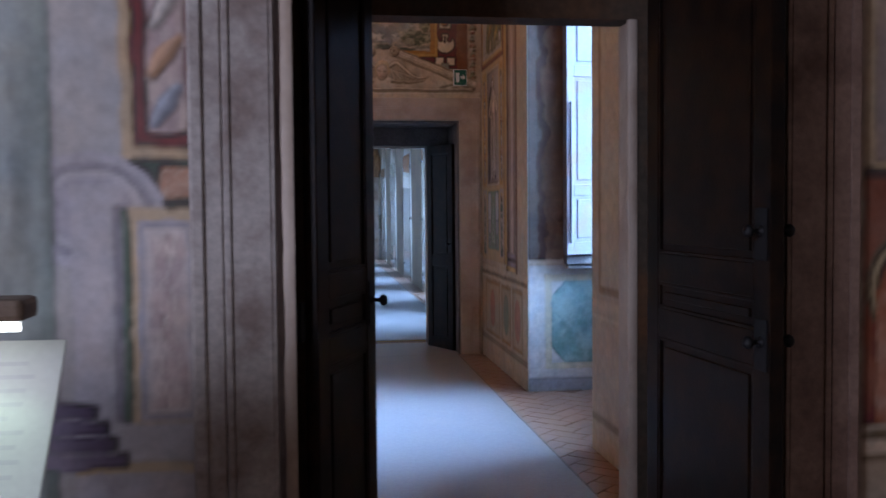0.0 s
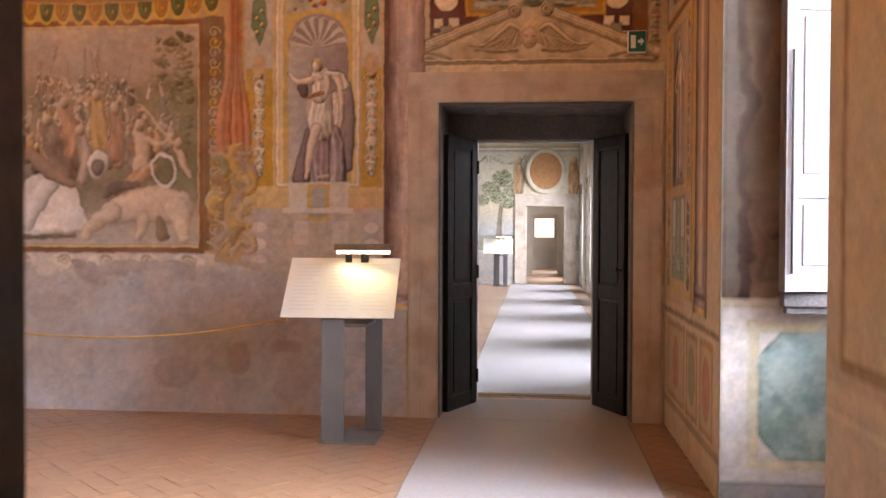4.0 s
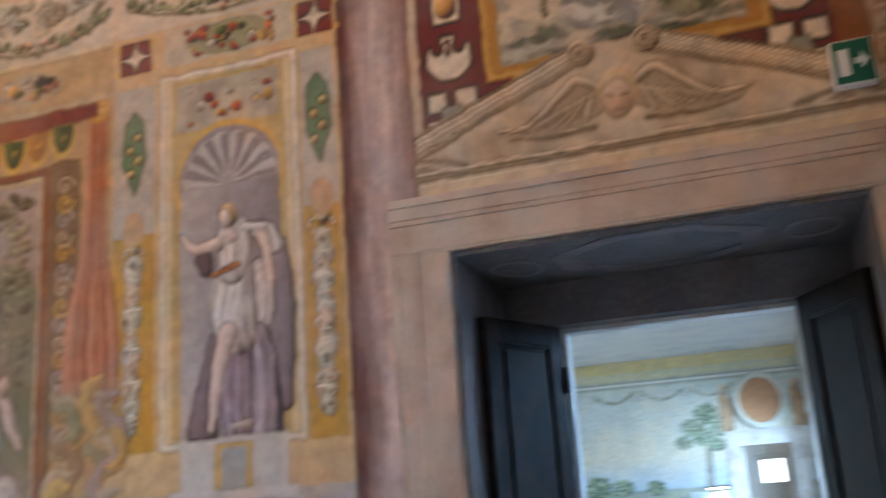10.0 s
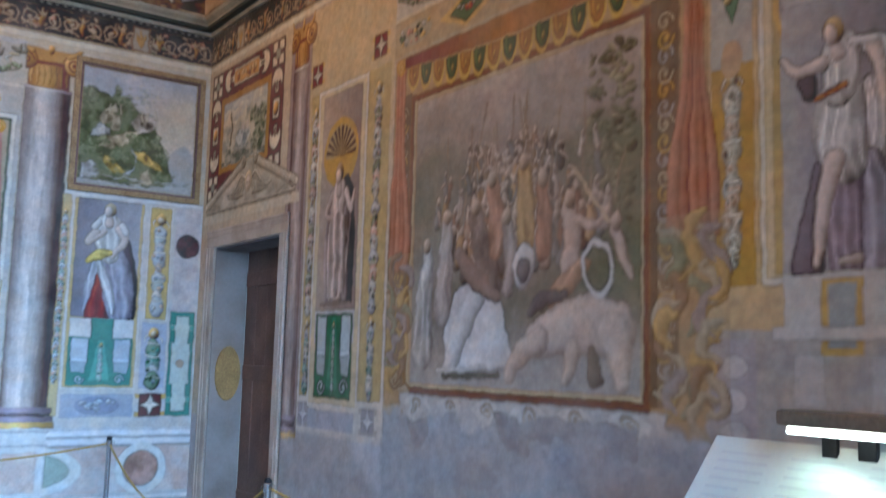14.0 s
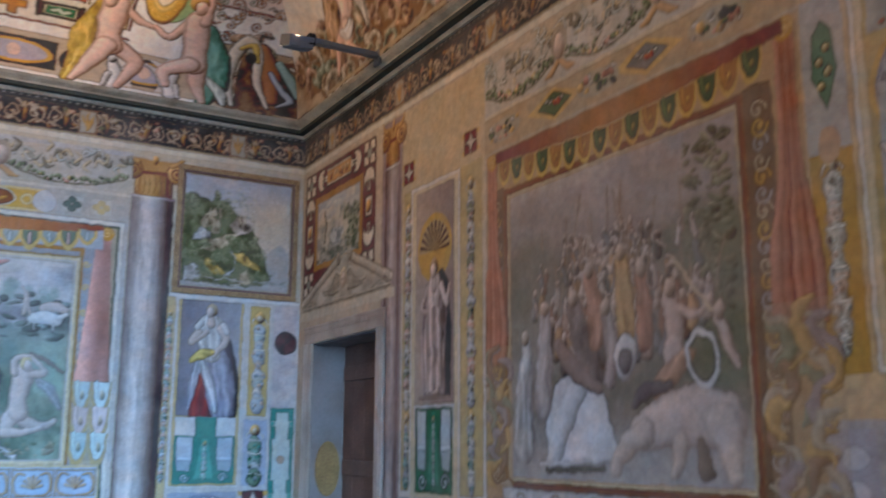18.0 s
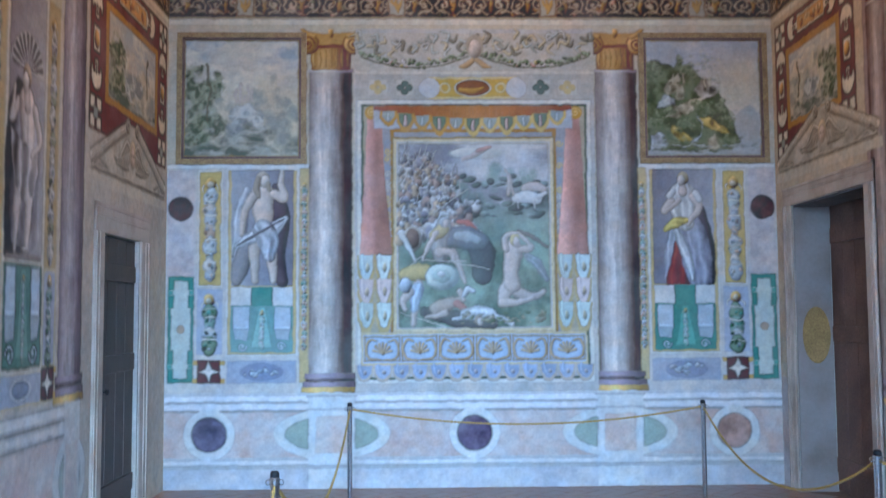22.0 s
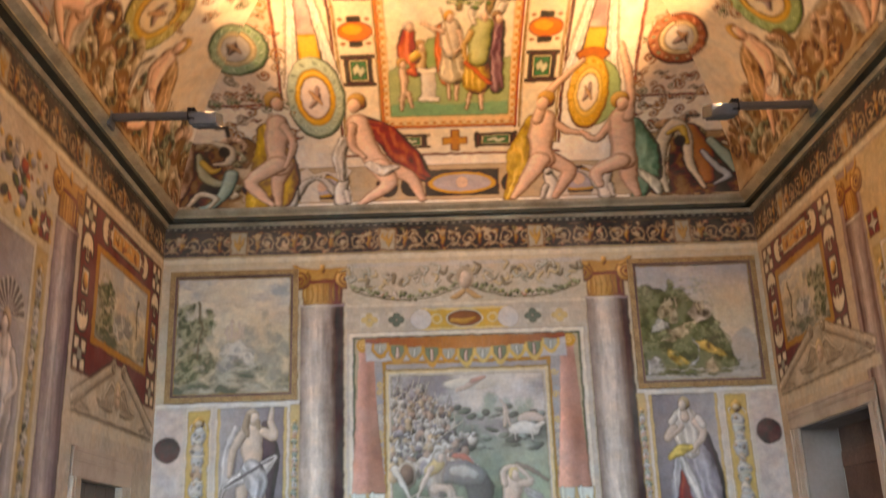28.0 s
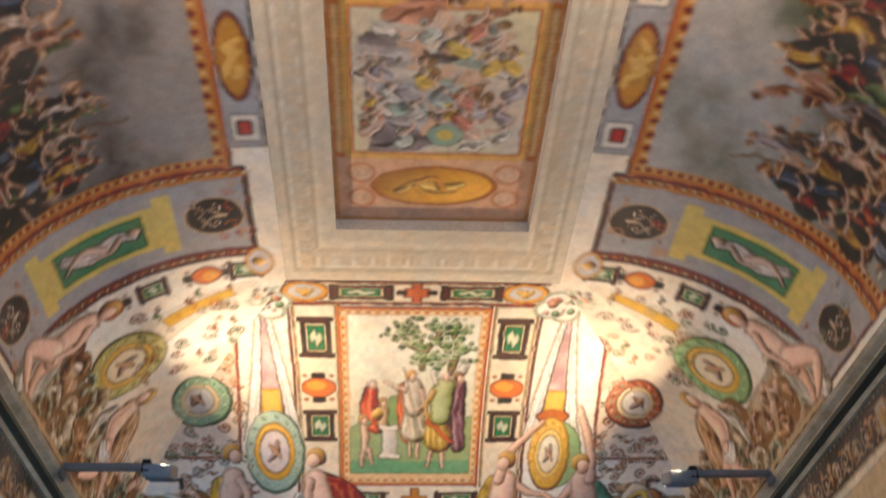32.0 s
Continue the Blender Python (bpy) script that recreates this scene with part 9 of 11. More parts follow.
        f.disc(m, 0.097, (b - a) * 0.48, 0.055, (0.56, 0.36, 0.11), 1, 24)
        f.disc(m, 0.097, (b - a) * 0.40, 0.042, (0.42, 0.38, 0.40), 1, 22)
        f.disc(m, 0.10, 0.06, 0.028, (0.60, 0.44, 0.34), 1, 12)
    for m in (4.30, 5.62, 5.86, 6.86, 8.30):
        f.disc(m, 0.09, 0.10, 0.055, (0.12, 0.045, 0.035), 1, 18)
    for m, s in ((4.86, 1), (5.18, -1), (7.32, 1), (7.72, -1)):
        f.poly([(m - 0.10, 0.02), (m + 0.10, 0.02), (m + 0.07, 0.10), (m + s * 0.2, 0.17), (m + s * 0.04, 0.16), (m - s * 0.02, 0.19), (m - s * 0.1, 0.17)], (0.58, 0.53, 0.46))
    # stepped dark frames beside the groins
    for a, s in ((3.98, 1), (8.68, -1)):
        for k in range(5):
            f.line([(a + s * (0.02 + 0.11 * k), 0.36 - 0.05 * k), (a + s * (0.13 + 0.11 * k), 0.36 - 0.05 * k), (a + s * (0.13 + 0.11 * k), 0.31 - 0.05 * k)], 0.022, (0.10, 0.06, 0.05))
    # sea beasts at the groins
    beasts(f, 3.62, 4.50, 0.03, 0.29, 16, seed + 2)
    beasts(f, 8.10, 9.05, 0.03, 0.29, 16, seed + 4)
    low = lambda x, y: (4.61 + (x - 462) * 0.00544 - (y - 545) * 0.0002, 0.475 - (y - 545) * 0.00237)
    for k, (a, b) in enumerate(((4.05, 3.50), (8.42, 9.15))):
        f.field(min(a, b), max(a, b), 0.012, 0.27, lambda s, t: blend((0.13, 0.08, 0.06), (0.30, 0.22, 0.16), clamp(0.5 + 1.6 * fbm(s * 5, t * 4, seed + k, 4))))
    stone, olive, teal, gilt, rosy = (0.60, 0.55, 0.46), (0.40, 0.42, 0.33), (0.36, 0.47, 0.43), (0.58, 0.43, 0.17), (0.50, 0.37, 0.29)
    paint(f, low, 0.0054, [(rosy, (22, 32, 22), ((300, 622), (288, 680), (268, 735)), 5), (olive, (14, 24, 24, 10), ((316, 640), (322, 676), (344, 692), (368, 690))), (gilt, (14, 18, 8), ((322, 652), (338, 668), (352, 664))), (stone, (12, 22, 20, 8), ((346, 618), (372, 630), (368, 652), (342, 656))), (teal, (28, 26, 20, 8), ((372, 676), (360, 710), (338, 738), (318, 744))),
                           (stone, (12, 18, 16, 6), ((296, 738), (316, 714), (344, 724), (332, 744))), (olive, (10, 16, 8), ((262, 690), (252, 720), (246, 744))), (stone, (8, 14, 6), ((286, 640), (272, 664), (262, 690)))], 0.9, 0.9)
    f.disc(*low(361, 634), 0.05, 0.020, (0.10, 0.06, 0.045))
    paint(f, low, 0.0054, [((0.40, 0.23, 0.15), (34, 46, 26), ((1196, 618), (1228, 660), (1240, 712))), (teal, (18, 26, 12), ((1238, 636), (1268, 664), (1288, 694))), (stone, (12, 20, 28, 28, 24, 20, 10), ((1166, 736), (1152, 690), (1150, 640), (1168, 606), (1194, 630), (1206, 680), (1234, 728))), ((0.44, 0.47, 0.50), (10, 18, 20, 8), ((1226, 656), (1258, 688), (1276, 706), (1252, 722))),
                           (gilt, (8, 16, 8), ((1160, 622), (1182, 614), (1198, 640))), (rosy, (16, 24, 16), ((1296, 604), (1318, 644), (1312, 694)), 4), (stone, (8, 14, 8), ((1262, 640), (1282, 648), (1296, 672)))], 0.9, 0.9)
    f.disc(*low(1183, 636), 0.055, 0.022, (0.10, 0.06, 0.045))
    for x, s in ((478, 1), (572, -1), (950, 1), (1052, -1)):
        sphinx(f, low, 0.0054, x, -s)
    for kind, c in enumerate(((0.58, 0.42, 0.13), (0.36, 0.17, 0.13), (0.58, 0.42, 0.15), (0.20, 0.32, 0.26))):
        bearer(f, low, 0.0054, kind, c)
    finish_cove(f, side, "painted_end_cove", "painted history between shields and bearers on white", 620 if side == "w" else 120, 330 if side == "w" else 60, YS, YN)


def long_cove(side, seed):
    """The longer coves: ends with bearers, grey bands, and a large history on either hand of the middle."""
    rng = random.Random(seed)
    place = cove_place(side)
    f = Fresco(place, XW, XE, 0.0, 1.0, 0.014, WHITE, 0.44)
    cove_ground(f, side, marble(WHITE, (0.62, 0.55, 0.45), 1.6, seed))
    for a, s in ((-4.08, -1), (-2.80, 1)):
        q = lambda d: a + s * d
        pair = lambda d0, d1: tuple(sorted((q(d0), q(d1))))
        # band between history and end field
        f.field(*pair(0.0, 0.96), 0.03, 0.93, (0.26, 0.09, 0.05), 0, 0.1)
        f.field(*pair(0.10, 0.86), 0.04, 0.92, (0.36, 0.35, 0.36), 0, 0.1)
        f.border(*pair(0.03, 0.10), 0.03, 0.93, 0.03, (0.48, 0.28, 0.12))
        for k in range(30):
            for d in (0.05, 0.91):
                f.disc(q(d), 0.05 + 0.03 * k, 0.024, 0.009, (0.56, 0.42, 0.28) if k % 3 else (0.46, 0.26, 0.16), model=0.6)
                f.line([(q(d), 0.058 + 0.03 * k), (q(d), 0.072 + 0.03 * k)], 0.008, (0.50, 0.36, 0.24))
        y0, y1 = pair(0.26, 0.70)
        f.field(y0, y1, 0.26, 0.72, (0.55, 0.46, 0.20), 0, 0.1)
        f.field(*pair(0.18, 0.78), 0.26, 0.31, (0.55, 0.46, 0.20), 0, 0.1)
        f.field(*pair(0.18, 0.78), 0.67, 0.72, (0.55, 0.46, 0.20), 0, 0.1)
        f.field(y0 + 0.06, y1 - 0.06, 0.35, 0.63, (0.18, 0.28, 0.20), 0, 0.1)
        m = (y0 + y1) / 2
        flesh, robe = np.asarray((0.58, 0.45, 0.38)), (0.56, 0.50, 0.48)
        f.brush([(m - s * 0.06, 0.38), (m + s * 0.03, 0.46), (m - s * 0.03, 0.54), (m + s * 0.02, 0.60)], [0.10, 0.15, 0.13, 0.06], robe, 0.7, 6)
        f.brush([(m + s * 0.02, 0.50), (m - s * 0.05, 0.44), (m + s * 0.06, 0.37)], [0.08, 0.065, 0.03], flesh, 0.7)
        f.brush([(m - s * 0.02, 0.56), (m + s * 0.08, 0.52), (m + s * 0.06, 0.46)], [0.05, 0.045, 0.025], flesh * 0.9, 0.7)
        f.disc(m - s * 0.03, 0.60, 0.045, 0.022, flesh * 0.95, model=0.7)
        for v in (0.14, 0.83):
            f.disc(q(0.48), v, 0.20, 0.085, (0.50, 0.40, 0.30))
            f.disc(q(0.48), v, 0.18, 0.075, (0.16, 0.05, 0.035))
            for a2 in (-1, 1):
                scroll(f, q(0.48) + a2 * 0.075, v, 0.055, (0.56, 0.48, 0.40), 1.2, 0.28, a2)
                f.brush([(q(0.48), v - 0.045), (q(0.48) + a2 * 0.06, v - 0.03), (q(0.48) + a2 * 0.12, v - 0.042)], [0.02, 0.03, 0.012], (0.54, 0.44, 0.36))
            f.disc(q(0.48), v + 0.012, 0.03, 0.028, (0.58, 0.48, 0.38), model=0.7)
        # tablets and masks beside the groin
        for v in (0.30, 0.62, 0.90):
            tablet(f, *pair(1.05, 1.23), v - 0.06, v + 0.03)
        for v in (0.46, 0.77):
            mask_block(f, q(1.14), v, 0.10, 0.045)
        # end field: drapery, shield and bearer
        m = q(1.72)
        f.poly([(q(1.28), 0.90), (q(1.34), 0.93), (q(1.95), 0.52), (q(1.55), 0.46)], (0.60, 0.55, 0.46))
        f.poly([(q(1.36), 0.83), (q(1.44), 0.85), (q(1.66), 0.62), (q(1.54), 0.60)], (0.58, 0.40, 0.13))
        medallion(f, q(1.86), 0.44, 0.34, 0.15, (0.36, 0.47, 0.28) if side == 'n' else (0.50, 0.46, 0.24), (0.62, 0.43, 0.17), (0.68, 0.60, 0.46), 0.25 * s)
        medallion(f, q(2.834), 0.635, 0.34, 0.083, (0.38, 0.50, 0.38) if side == 's' else (0.46, 0.24, 0.18), (0.64, 0.54, 0.36), (0.56, 0.54, 0.52))
        fine_scrolls(f, *pair(1.3, 2.3), 0.45, 0.85, 44, seed + 7 * s)
        fine_scrolls(f, *pair(0.14, 0.82), 0.05, 0.25, 10, seed + 9 * s)
        fine_scrolls(f, *pair(0.14, 0.82), 0.74, 0.91, 10, seed + 10 * s)
        f.field(*pair(1.0, 4.3), 0.0, 0.27, lambda s, t: blend((0.32, 0.25, 0.18), (0.48, 0.40, 0.30), clamp(0.5 + 1.5 * fbm(s * 9, t * 4, seed, 4))))
        beasts(f, *pair(1.1, 4.05), 0.03, 0.30, 44, seed + s)
        one = lambda x, y: (q(1.14) + s * (x - 462) * 0.0051, 0.45 - (y - 556) * 0.0022)
        two = lambda x, y: (q(2.42) + s * (x - 600) * 0.0051, 0.46 - (y - 562) * 0.0022)
        bearer(f, one, 0.0051, 0, (0.60, 0.56, 0.50))
        bearer(f, two, 0.0051, 1, (0.50, 0.36, 0.24))
        f.disc(q(1.05), 0.93, 0.17, 0.040, (0.60, 0.36, 0.13), inner=0.8)
        f.disc(q(1.05), 0.93, 0.14, 0.032, (0.48, 0.46, 0.46))
        f.disc(q(1.05), 0.93, 0.05, 0.020, (0.60, 0.42, 0.2), model=0.6)
        for k in range(5):
            f.disc(q(1.48) + 0.10 * math.cos(k * 1.257), 0.93 + 0.044 * math.sin(k * 1.257), 0.065, 0.028, ((0.62, 0.64, 0.54), (0.44, 0.52, 0.40))[k % 2], inner=0.72)
            f.disc(q(1.48) + 0.06 * math.cos(k * 1.257 + 0.6), 0.93 + 0.026 * math.sin(k * 1.257 + 0.6), 0.035, 0.015, ((0.66, 0.62, 0.56), (0.60, 0.36, 0.24))[k % 2], model=0.6)
        f.field(*pair(1.0, 3.3), 0.01, 0.03, (0.42, 0.34, 0.24), 0, 0.2)
    # the large history in its gilt border
    f.field(-4.08, -0.2, 0.03, 0.90, (0.44, 0.22, 0.08), 0, 0.12)
    f.border(-4.05, -0.23, 0.045, 0.885, 0.07, (0.48, 0.29, 0.15))
    for k in range(60):
        for v in (0.045 + 0.035 * 0.44, 0.885 - 0.035 * 0.44):
            f.disc(-4.0 + 0.0628 * k, v, 0.020, 0.010, (0.30, 0.13, 0.07) if k % 2 else (0.56, 0.40, 0.22))
        for u in (-4.015, -0.265):
            f.disc(u, 0.06 + 0.0138 * k, 0.022, 0.005, (0.30, 0.13, 0.07) if k % 2 else (0.56, 0.40, 0.22))
    a, b, c, d = -3.98, -0.30, 0.07, 0.86
    def air(s, t):
        n = 0.5 + 1.5 * fbm(s * 4 + seed, t * 3, 1, 5)
        low, high = ((0.11, 0.10, 0.09), (0.34, 0.32, 0.31)) if side == "s" else ((0.14, 0.16, 0.12), (0.40, 0.39, 0.38))
        return blend(blend(tint(low, 0.8), blend(low, high, 0.6), clamp(n)), high, clamp(1.6 * t - 0.5 + 0.6 * (n - 0.5)))
    f.field(a, b, c, d, air, 0, 0.08)
    f.dabs(a, b, c, c + (d - c) * 0.50, 200, [(0.42, 0.34, 0.28), (0.30, 0.26, 0.26), (0.52, 0.46, 0.40), (0.12, 0.10, 0.09), (0.38, 0.16, 0.10), (0.48, 0.34, 0.12), (0.20, 0.24, 0.16), (0.24, 0.25, 0.32)], 0.03, 0.13, 1, rng, 0.32)
    figure_group(f, a, b, c, c + (d - c) * 0.55, 46, seed, [(0.42, 0.34, 0.28), (0.27, 0.23, 0.24), (0.52, 0.46, 0.40), (0.13, 0.11, 0.10), (0.36, 0.17, 0.11), (0.46, 0.34, 0.14), (0.20, 0.24, 0.16), (0.24, 0.25, 0.30)], 2.0)
    figure_group(f, a, b, c + (d - c) * 0.25, d - 0.16, 44, seed + 20, [(0.40, 0.36, 0.34), (0.30, 0.27, 0.27), (0.46, 0.42, 0.39), (0.20, 0.18, 0.17), (0.36, 0.25, 0.20), (0.44, 0.34, 0.18), (0.24, 0.27, 0.19)], 1.5)
    for k in range(90):
        t = k / 90
        u, v, g = rng.uniform(a + 0.1, b - 0.1), c + 0.03 + (0.50 * (1 - t)) * rng.uniform(0.7, 1.0), rng.uniform(0.08, 0.13) + 0.06 * t
        z = g / 0.26
        tone = tint(rng.choice(((0.52, 0.44, 0.37), (0.46, 0.33, 0.14), (0.36, 0.17, 0.11), (0.24, 0.26, 0.30), (0.22, 0.26, 0.17), (0.15, 0.12, 0.10), (0.50, 0.37, 0.30))), rng.uniform(0.7, 1.05))
        e = rng.choice((-1, 1))
        f.disc(u, v + 0.06 * z, g * 0.9, g * 0.40, (0.12, 0.10, 0.085))
        f.brush([(u, v), (u + e * 0.06 * z, v + 0.08 * z), (u - e * 0.03 * z, v + 0.16 * z)], [g * 0.8, g * 0.9, g * 0.45], tone, 0.9, 5)
        f.brush([(u, v + 0.14 * z), (u + e * g * 0.7, v + 0.15 * z), (u + e * g * 1.1, v + 0.20 * z)], [g * 0.28, g * 0.22, g * 0.12], (0.50, 0.38, 0.30), 0.9)
        f.brush([(u, v + 0.03 * z), (u - e * g * 0.6, v - 0.02 * z), (u - e * g * 0.7, v - 0.08 * z)], [g * 0.34, g * 0.26, g * 0.14], (0.46, 0.35, 0.27), 0.9)
        f.disc(u - e * 0.02 * z, v + 0.20 * z, g * 0.22, g * 0.11, (0.42, 0.31, 0.23), model=0.9)
        if k % 6 == 0:
            f.line([(u + g, v), (u + g + rng.uniform(-0.15, 0.15), v + 0.22)], 0.014, (0.22, 0.17, 0.12))
    f.smear(a, b, c, d, 0.02, 8, seed)
    # ovals along the crown
    for u in (-3.14, -0.9):
        f.field(u - 0.75, u + 0.75, 0.90, 0.995, (0.36, 0.36, 0.38), 0, 0.1)
        f.disc(u, 0.945, 0.34, 0.042, (0.24, 0.12, 0.05), 1, 28)
        f.disc(u, 0.945, 0.31, 0.037, (0.46, 0.29, 0.12), 1, 28)
        for k in range(9):
            f.disc(u + rng.uniform(-0.2, 0.2), 0.945 + rng.uniform(-0.02, 0.02), 0.07, 0.012, (0.58, 0.40, 0.18), 1, 10, rng.uniform(-1, 1))
        for s in (-1, 1):
            f.field(u + s * 0.58 - 0.12, u + s * 0.58 + 0.12, 0.915, 0.985, (0.62, 0.58, 0.52))
            f.field(u + s * 0.58 - 0.06, u + s * 0.58 + 0.06, 0.93, 0.965, (0.44, 0.14, 0.08))
    finish_cove(f, side, "painted_long_cove", "darkened history, grey bands and shields on white", 560, 150, XW, XE)


ceiling_paint = new("ceiling_painting")
tagged(ceiling_paint, "painted figures, shields and histories on the coved vault", "fresco", "", "structure")
end_cove("w", 3)
end_cove("e", 8)
long_cove("s", 5)
long_cove("n", 6)

# flat crown: painted mouldings round the recessed canvas
crown = lambda u, v, d: (u, v, CROWN - d)
f = Fresco(crown, FLAT[0], FLAT[1], FLAT[2], FLAT[3], 0.015, (0.60, 0.52, 0.38))
x0, x1, y0, y1 = FLAT
rx0, rx1, ry0, ry1 = RECESS
for k, (o, c) in enumerate(((0.0, (0.62, 0.54, 0.40)), (0.08, (0.50, 0.42, 0.30)), (0.11, (0.66, 0.60, 0.48)), (0.24, (0.54, 0.45, 0.31)), (0.28, (0.64, 0.56, 0.42)))):
    w = (0.08, 0.03, 0.13, 0.04, 0.06)[k]
    f.border(x0 + o * 1.5, x1 - o * 1.5, y0 + o, y1 - o, w, c)
f.border(x0 + 0.5, x1 - 0.5, y0 + 0.33, y1 - 0.33, 0.10, (0.58, 0.50, 0.37))
for k in range(30):
    u = x0 + 0.2 + (x1 - x0 - 0.4) * k / 29
    for v in (y0 + 0.175, y1 - 0.175):
        f.field(u - 0.045, u + 0.045, v - 0.05, v + 0.05, (0.56, 0.47, 0.33))
for k in range(14):
    v = y0 + 0.2 + (y1 - y0 - 0.4) * k / 13
    for u in (x0 + 0.26, x1 - 0.26):
        f.field(u - 0.07, u + 0.07, v - 0.045, v + 0.045, (0.56, 0.47, 0.33))
f.age(0.12, (0.56, 0.48, 0.36), 0.12, 2)
f.panel("painted_crown", ceiling_paint, "cream painted mouldings round the canvas", FLAT[0], FLAT[1], FLAT[2], FLAT[3], 0.03, [RECESS], VAULT, 0.004)

canvas = lambda u, v, d: (u, v, CROWN + 0.10 - d)
f = Fresco(canvas, RECESS[0], RECESS[1], RECESS[2], RECESS[3], 0.012)
f.field(rx0, rx1, ry0, ry1, (0.56, 0.36, 0.24), 0, 0.2)
f.border(rx0 + 0.01, rx1 - 0.01, ry0 + 0.01, ry1 - 0.01, 0.02, (0.48, 0.25, 0.10))
u0, u1, v0, v1 = rx0 + 0.72, rx1 - 0.72, ry0 + 0.15, ry1 - 0.15
f.field(u0 - 0.06, u1 + 0.06, v0 - 0.13, v1 + 0.13, (0.48, 0.19, 0.07))
f.border(u0 - 0.06, u1 + 0.06, v0 - 0.06, v1 + 0.06, 0.045, (0.58, 0.36, 0.13))
rng = random.Random(44)
for k in range(34):
    for v in (v0 - 0.095, v1 + 0.095):
        f.disc(u0 + (u1 - u0) * k / 33, v, 0.02, 0.028, (0.58, 0.40, 0.2), 1, 8)
f.field(u0, u1, v0, v1, lambda s, t: blend((0.50, 0.44, 0.38), (0.56, 0.52, 0.34), clamp(0.5 + 1.3 * fbm(s * 3, t * 3, 9))), 0, 0.08)
figure_group(f, u0, u1, v0, v1 - 0.1, 34, 12, [(0.60, 0.56, 0.50), (0.42, 0.40, 0.42), (0.50, 0.28, 0.20), (0.56, 0.46, 0.26), (0.36, 0.42, 0.38), (0.24, 0.21, 0.22), (0.54, 0.50, 0.48)], 1.7)
for k in range(30):
    u, v, g, e = rng.uniform(u0 + 0.1, u1 - 0.1), rng.uniform(v0 + 0.1, v1 - 0.1), rng.uniform(0.07, 0.13), rng.choice((-1, 1))
    tone = rng.choice(((0.60, 0.56, 0.52), (0.58, 0.44, 0.14), (0.50, 0.24, 0.18), (0.40, 0.44, 0.42), (0.34, 0.32, 0.36), (0.60, 0.46, 0.38)))
    f.brush([(u - 0.05, v), (u, v + e * 0.05), (u + 0.08, v - e * 0.02)], [g, g * 0.9, g * 0.4], tone, 0.8, 5)
    f.brush([(u + 0.04, v), (u + 0.12, v + e * 0.08), (u + 0.18, v + e * 0.07)], [g * 0.35, g * 0.28, g * 0.15], (0.58, 0.44, 0.35), 0.8)
    f.disc(u + 0.06, v + e * 0.02, g * 0.3, g * 0.3, (0.50, 0.40, 0.34), model=0.9)
f.smear(u0, u1, v0, v1, 0.012, 12, 3)
f.disc(u0 + 0.17, (v0 + v1) / 2 + 0.05, 0.10, 0.12, (0.28, 0.36, 0.28), 1, 20)
f.disc(u0 + 0.17, (v0 + v1) / 2 + 0.05, 0.05, 0.06, (0.54, 0.42, 0.14), 1, 16)
for u, s in ((rx0 + 0.38, 1), (rx1 - 0.38, -1)):
    vm = (ry0 + ry1) / 2
    f.disc(u, vm, 0.205, 0.45, (0.40, 0.17, 0.05))
    f.disc(u, vm, 0.185, 0.42, (0.60, 0.34, 0.08), model=0.4)
    f.brush([(u - 0.06, vm - 0.26), (u + 0.02, vm - 0.12), (u - 0.03, vm + 0.04), (u + 0.03, vm + 0.20)], [0.06, 0.10, 0.11, 0.05], (0.68, 0.46, 0.16), 0.9, 5)
    f.brush([(u - 0.03, vm + 0.06), (u + 0.08, vm + 0.0), (u + 0.05, vm - 0.14)], [0.06, 0.05, 0.025], (0.54, 0.29, 0.07), 0.9)
    f.brush([(u + 0.0, vm - 0.14), (u - 0.08, vm - 0.04), (u - 0.06, vm + 0.16)], [0.05, 0.045, 0.025], (0.58, 0.34, 0.09), 0.9)
    for t in (-1, 1):
        for k in (-1, 1):
            scroll(f, u + k * 0.13, vm + t * 0.52, 0.085, (0.58, 0.42, 0.30), 1.4, 0.25, k)
            f.disc(u + k * 0.13, vm + t * 0.52, 0.10, 0.10, (0.50, 0.24, 0.14), 1, 18, 0, 0.85)
f.age(0.05, (0.56, 0.48, 0.36), 0.14, 4, 1.0, 0.7)
f.panel("painted_canvas", ceiling_paint, "battle canvas with orange cartouches", rx0, rx1, ry0, ry1, 0.013, (), VAULT, 0.004)
# ---- the gallery's painted end wall ----
gallery_place = lambda u, v, d: (u, GALLERY_END - d, v)
f = GALLERY = Fresco(gallery_place, -4.0, XG, 0.0, 4.6, 0.025, (0.42, 0.38, 0.25))
f.field(-4.0, XE, 0.0, 4.6, over(-4.0, XE, 0.0, 4.6, marble((0.56, 0.46, 0.31), (0.44, 0.38, 0.25), 2.2)))
f.field(-4.0, XG, 1.0, 3.80, lambda s, t: blend(blend((0.34, 0.40, 0.44), (0.58, 0.48, 0.33), clamp(t * 3.4 - 0.5)), (0.48, 0.46, 0.38), clamp(t * 2.4 - 1.3 + 0.8 * fbm(s * 5, t * 4, 3, 4))))
f.field(-4.0, XG, 1.0, 1.45, lambda s, t: blend((0.30, 0.31, 0.20), (0.24, 0.25, 0.20), clamp(0.5 + 1.6 * fbm(s * 14, t * 4, 8, 4))))
f.field(-4.0, XG, 4.30, 4.6, (0.58, 0.42, 0.18))
f.field(-4.0, XG, 4.10, 4.30, (0.50, 0.42, 0.26))
for k in range(34):
    scroll(f, -3.95 + 0.165 * k, 4.20, 0.062, (0.62, 0.48, 0.22), 1.3, 0.3, 1 if k % 2 else -1)
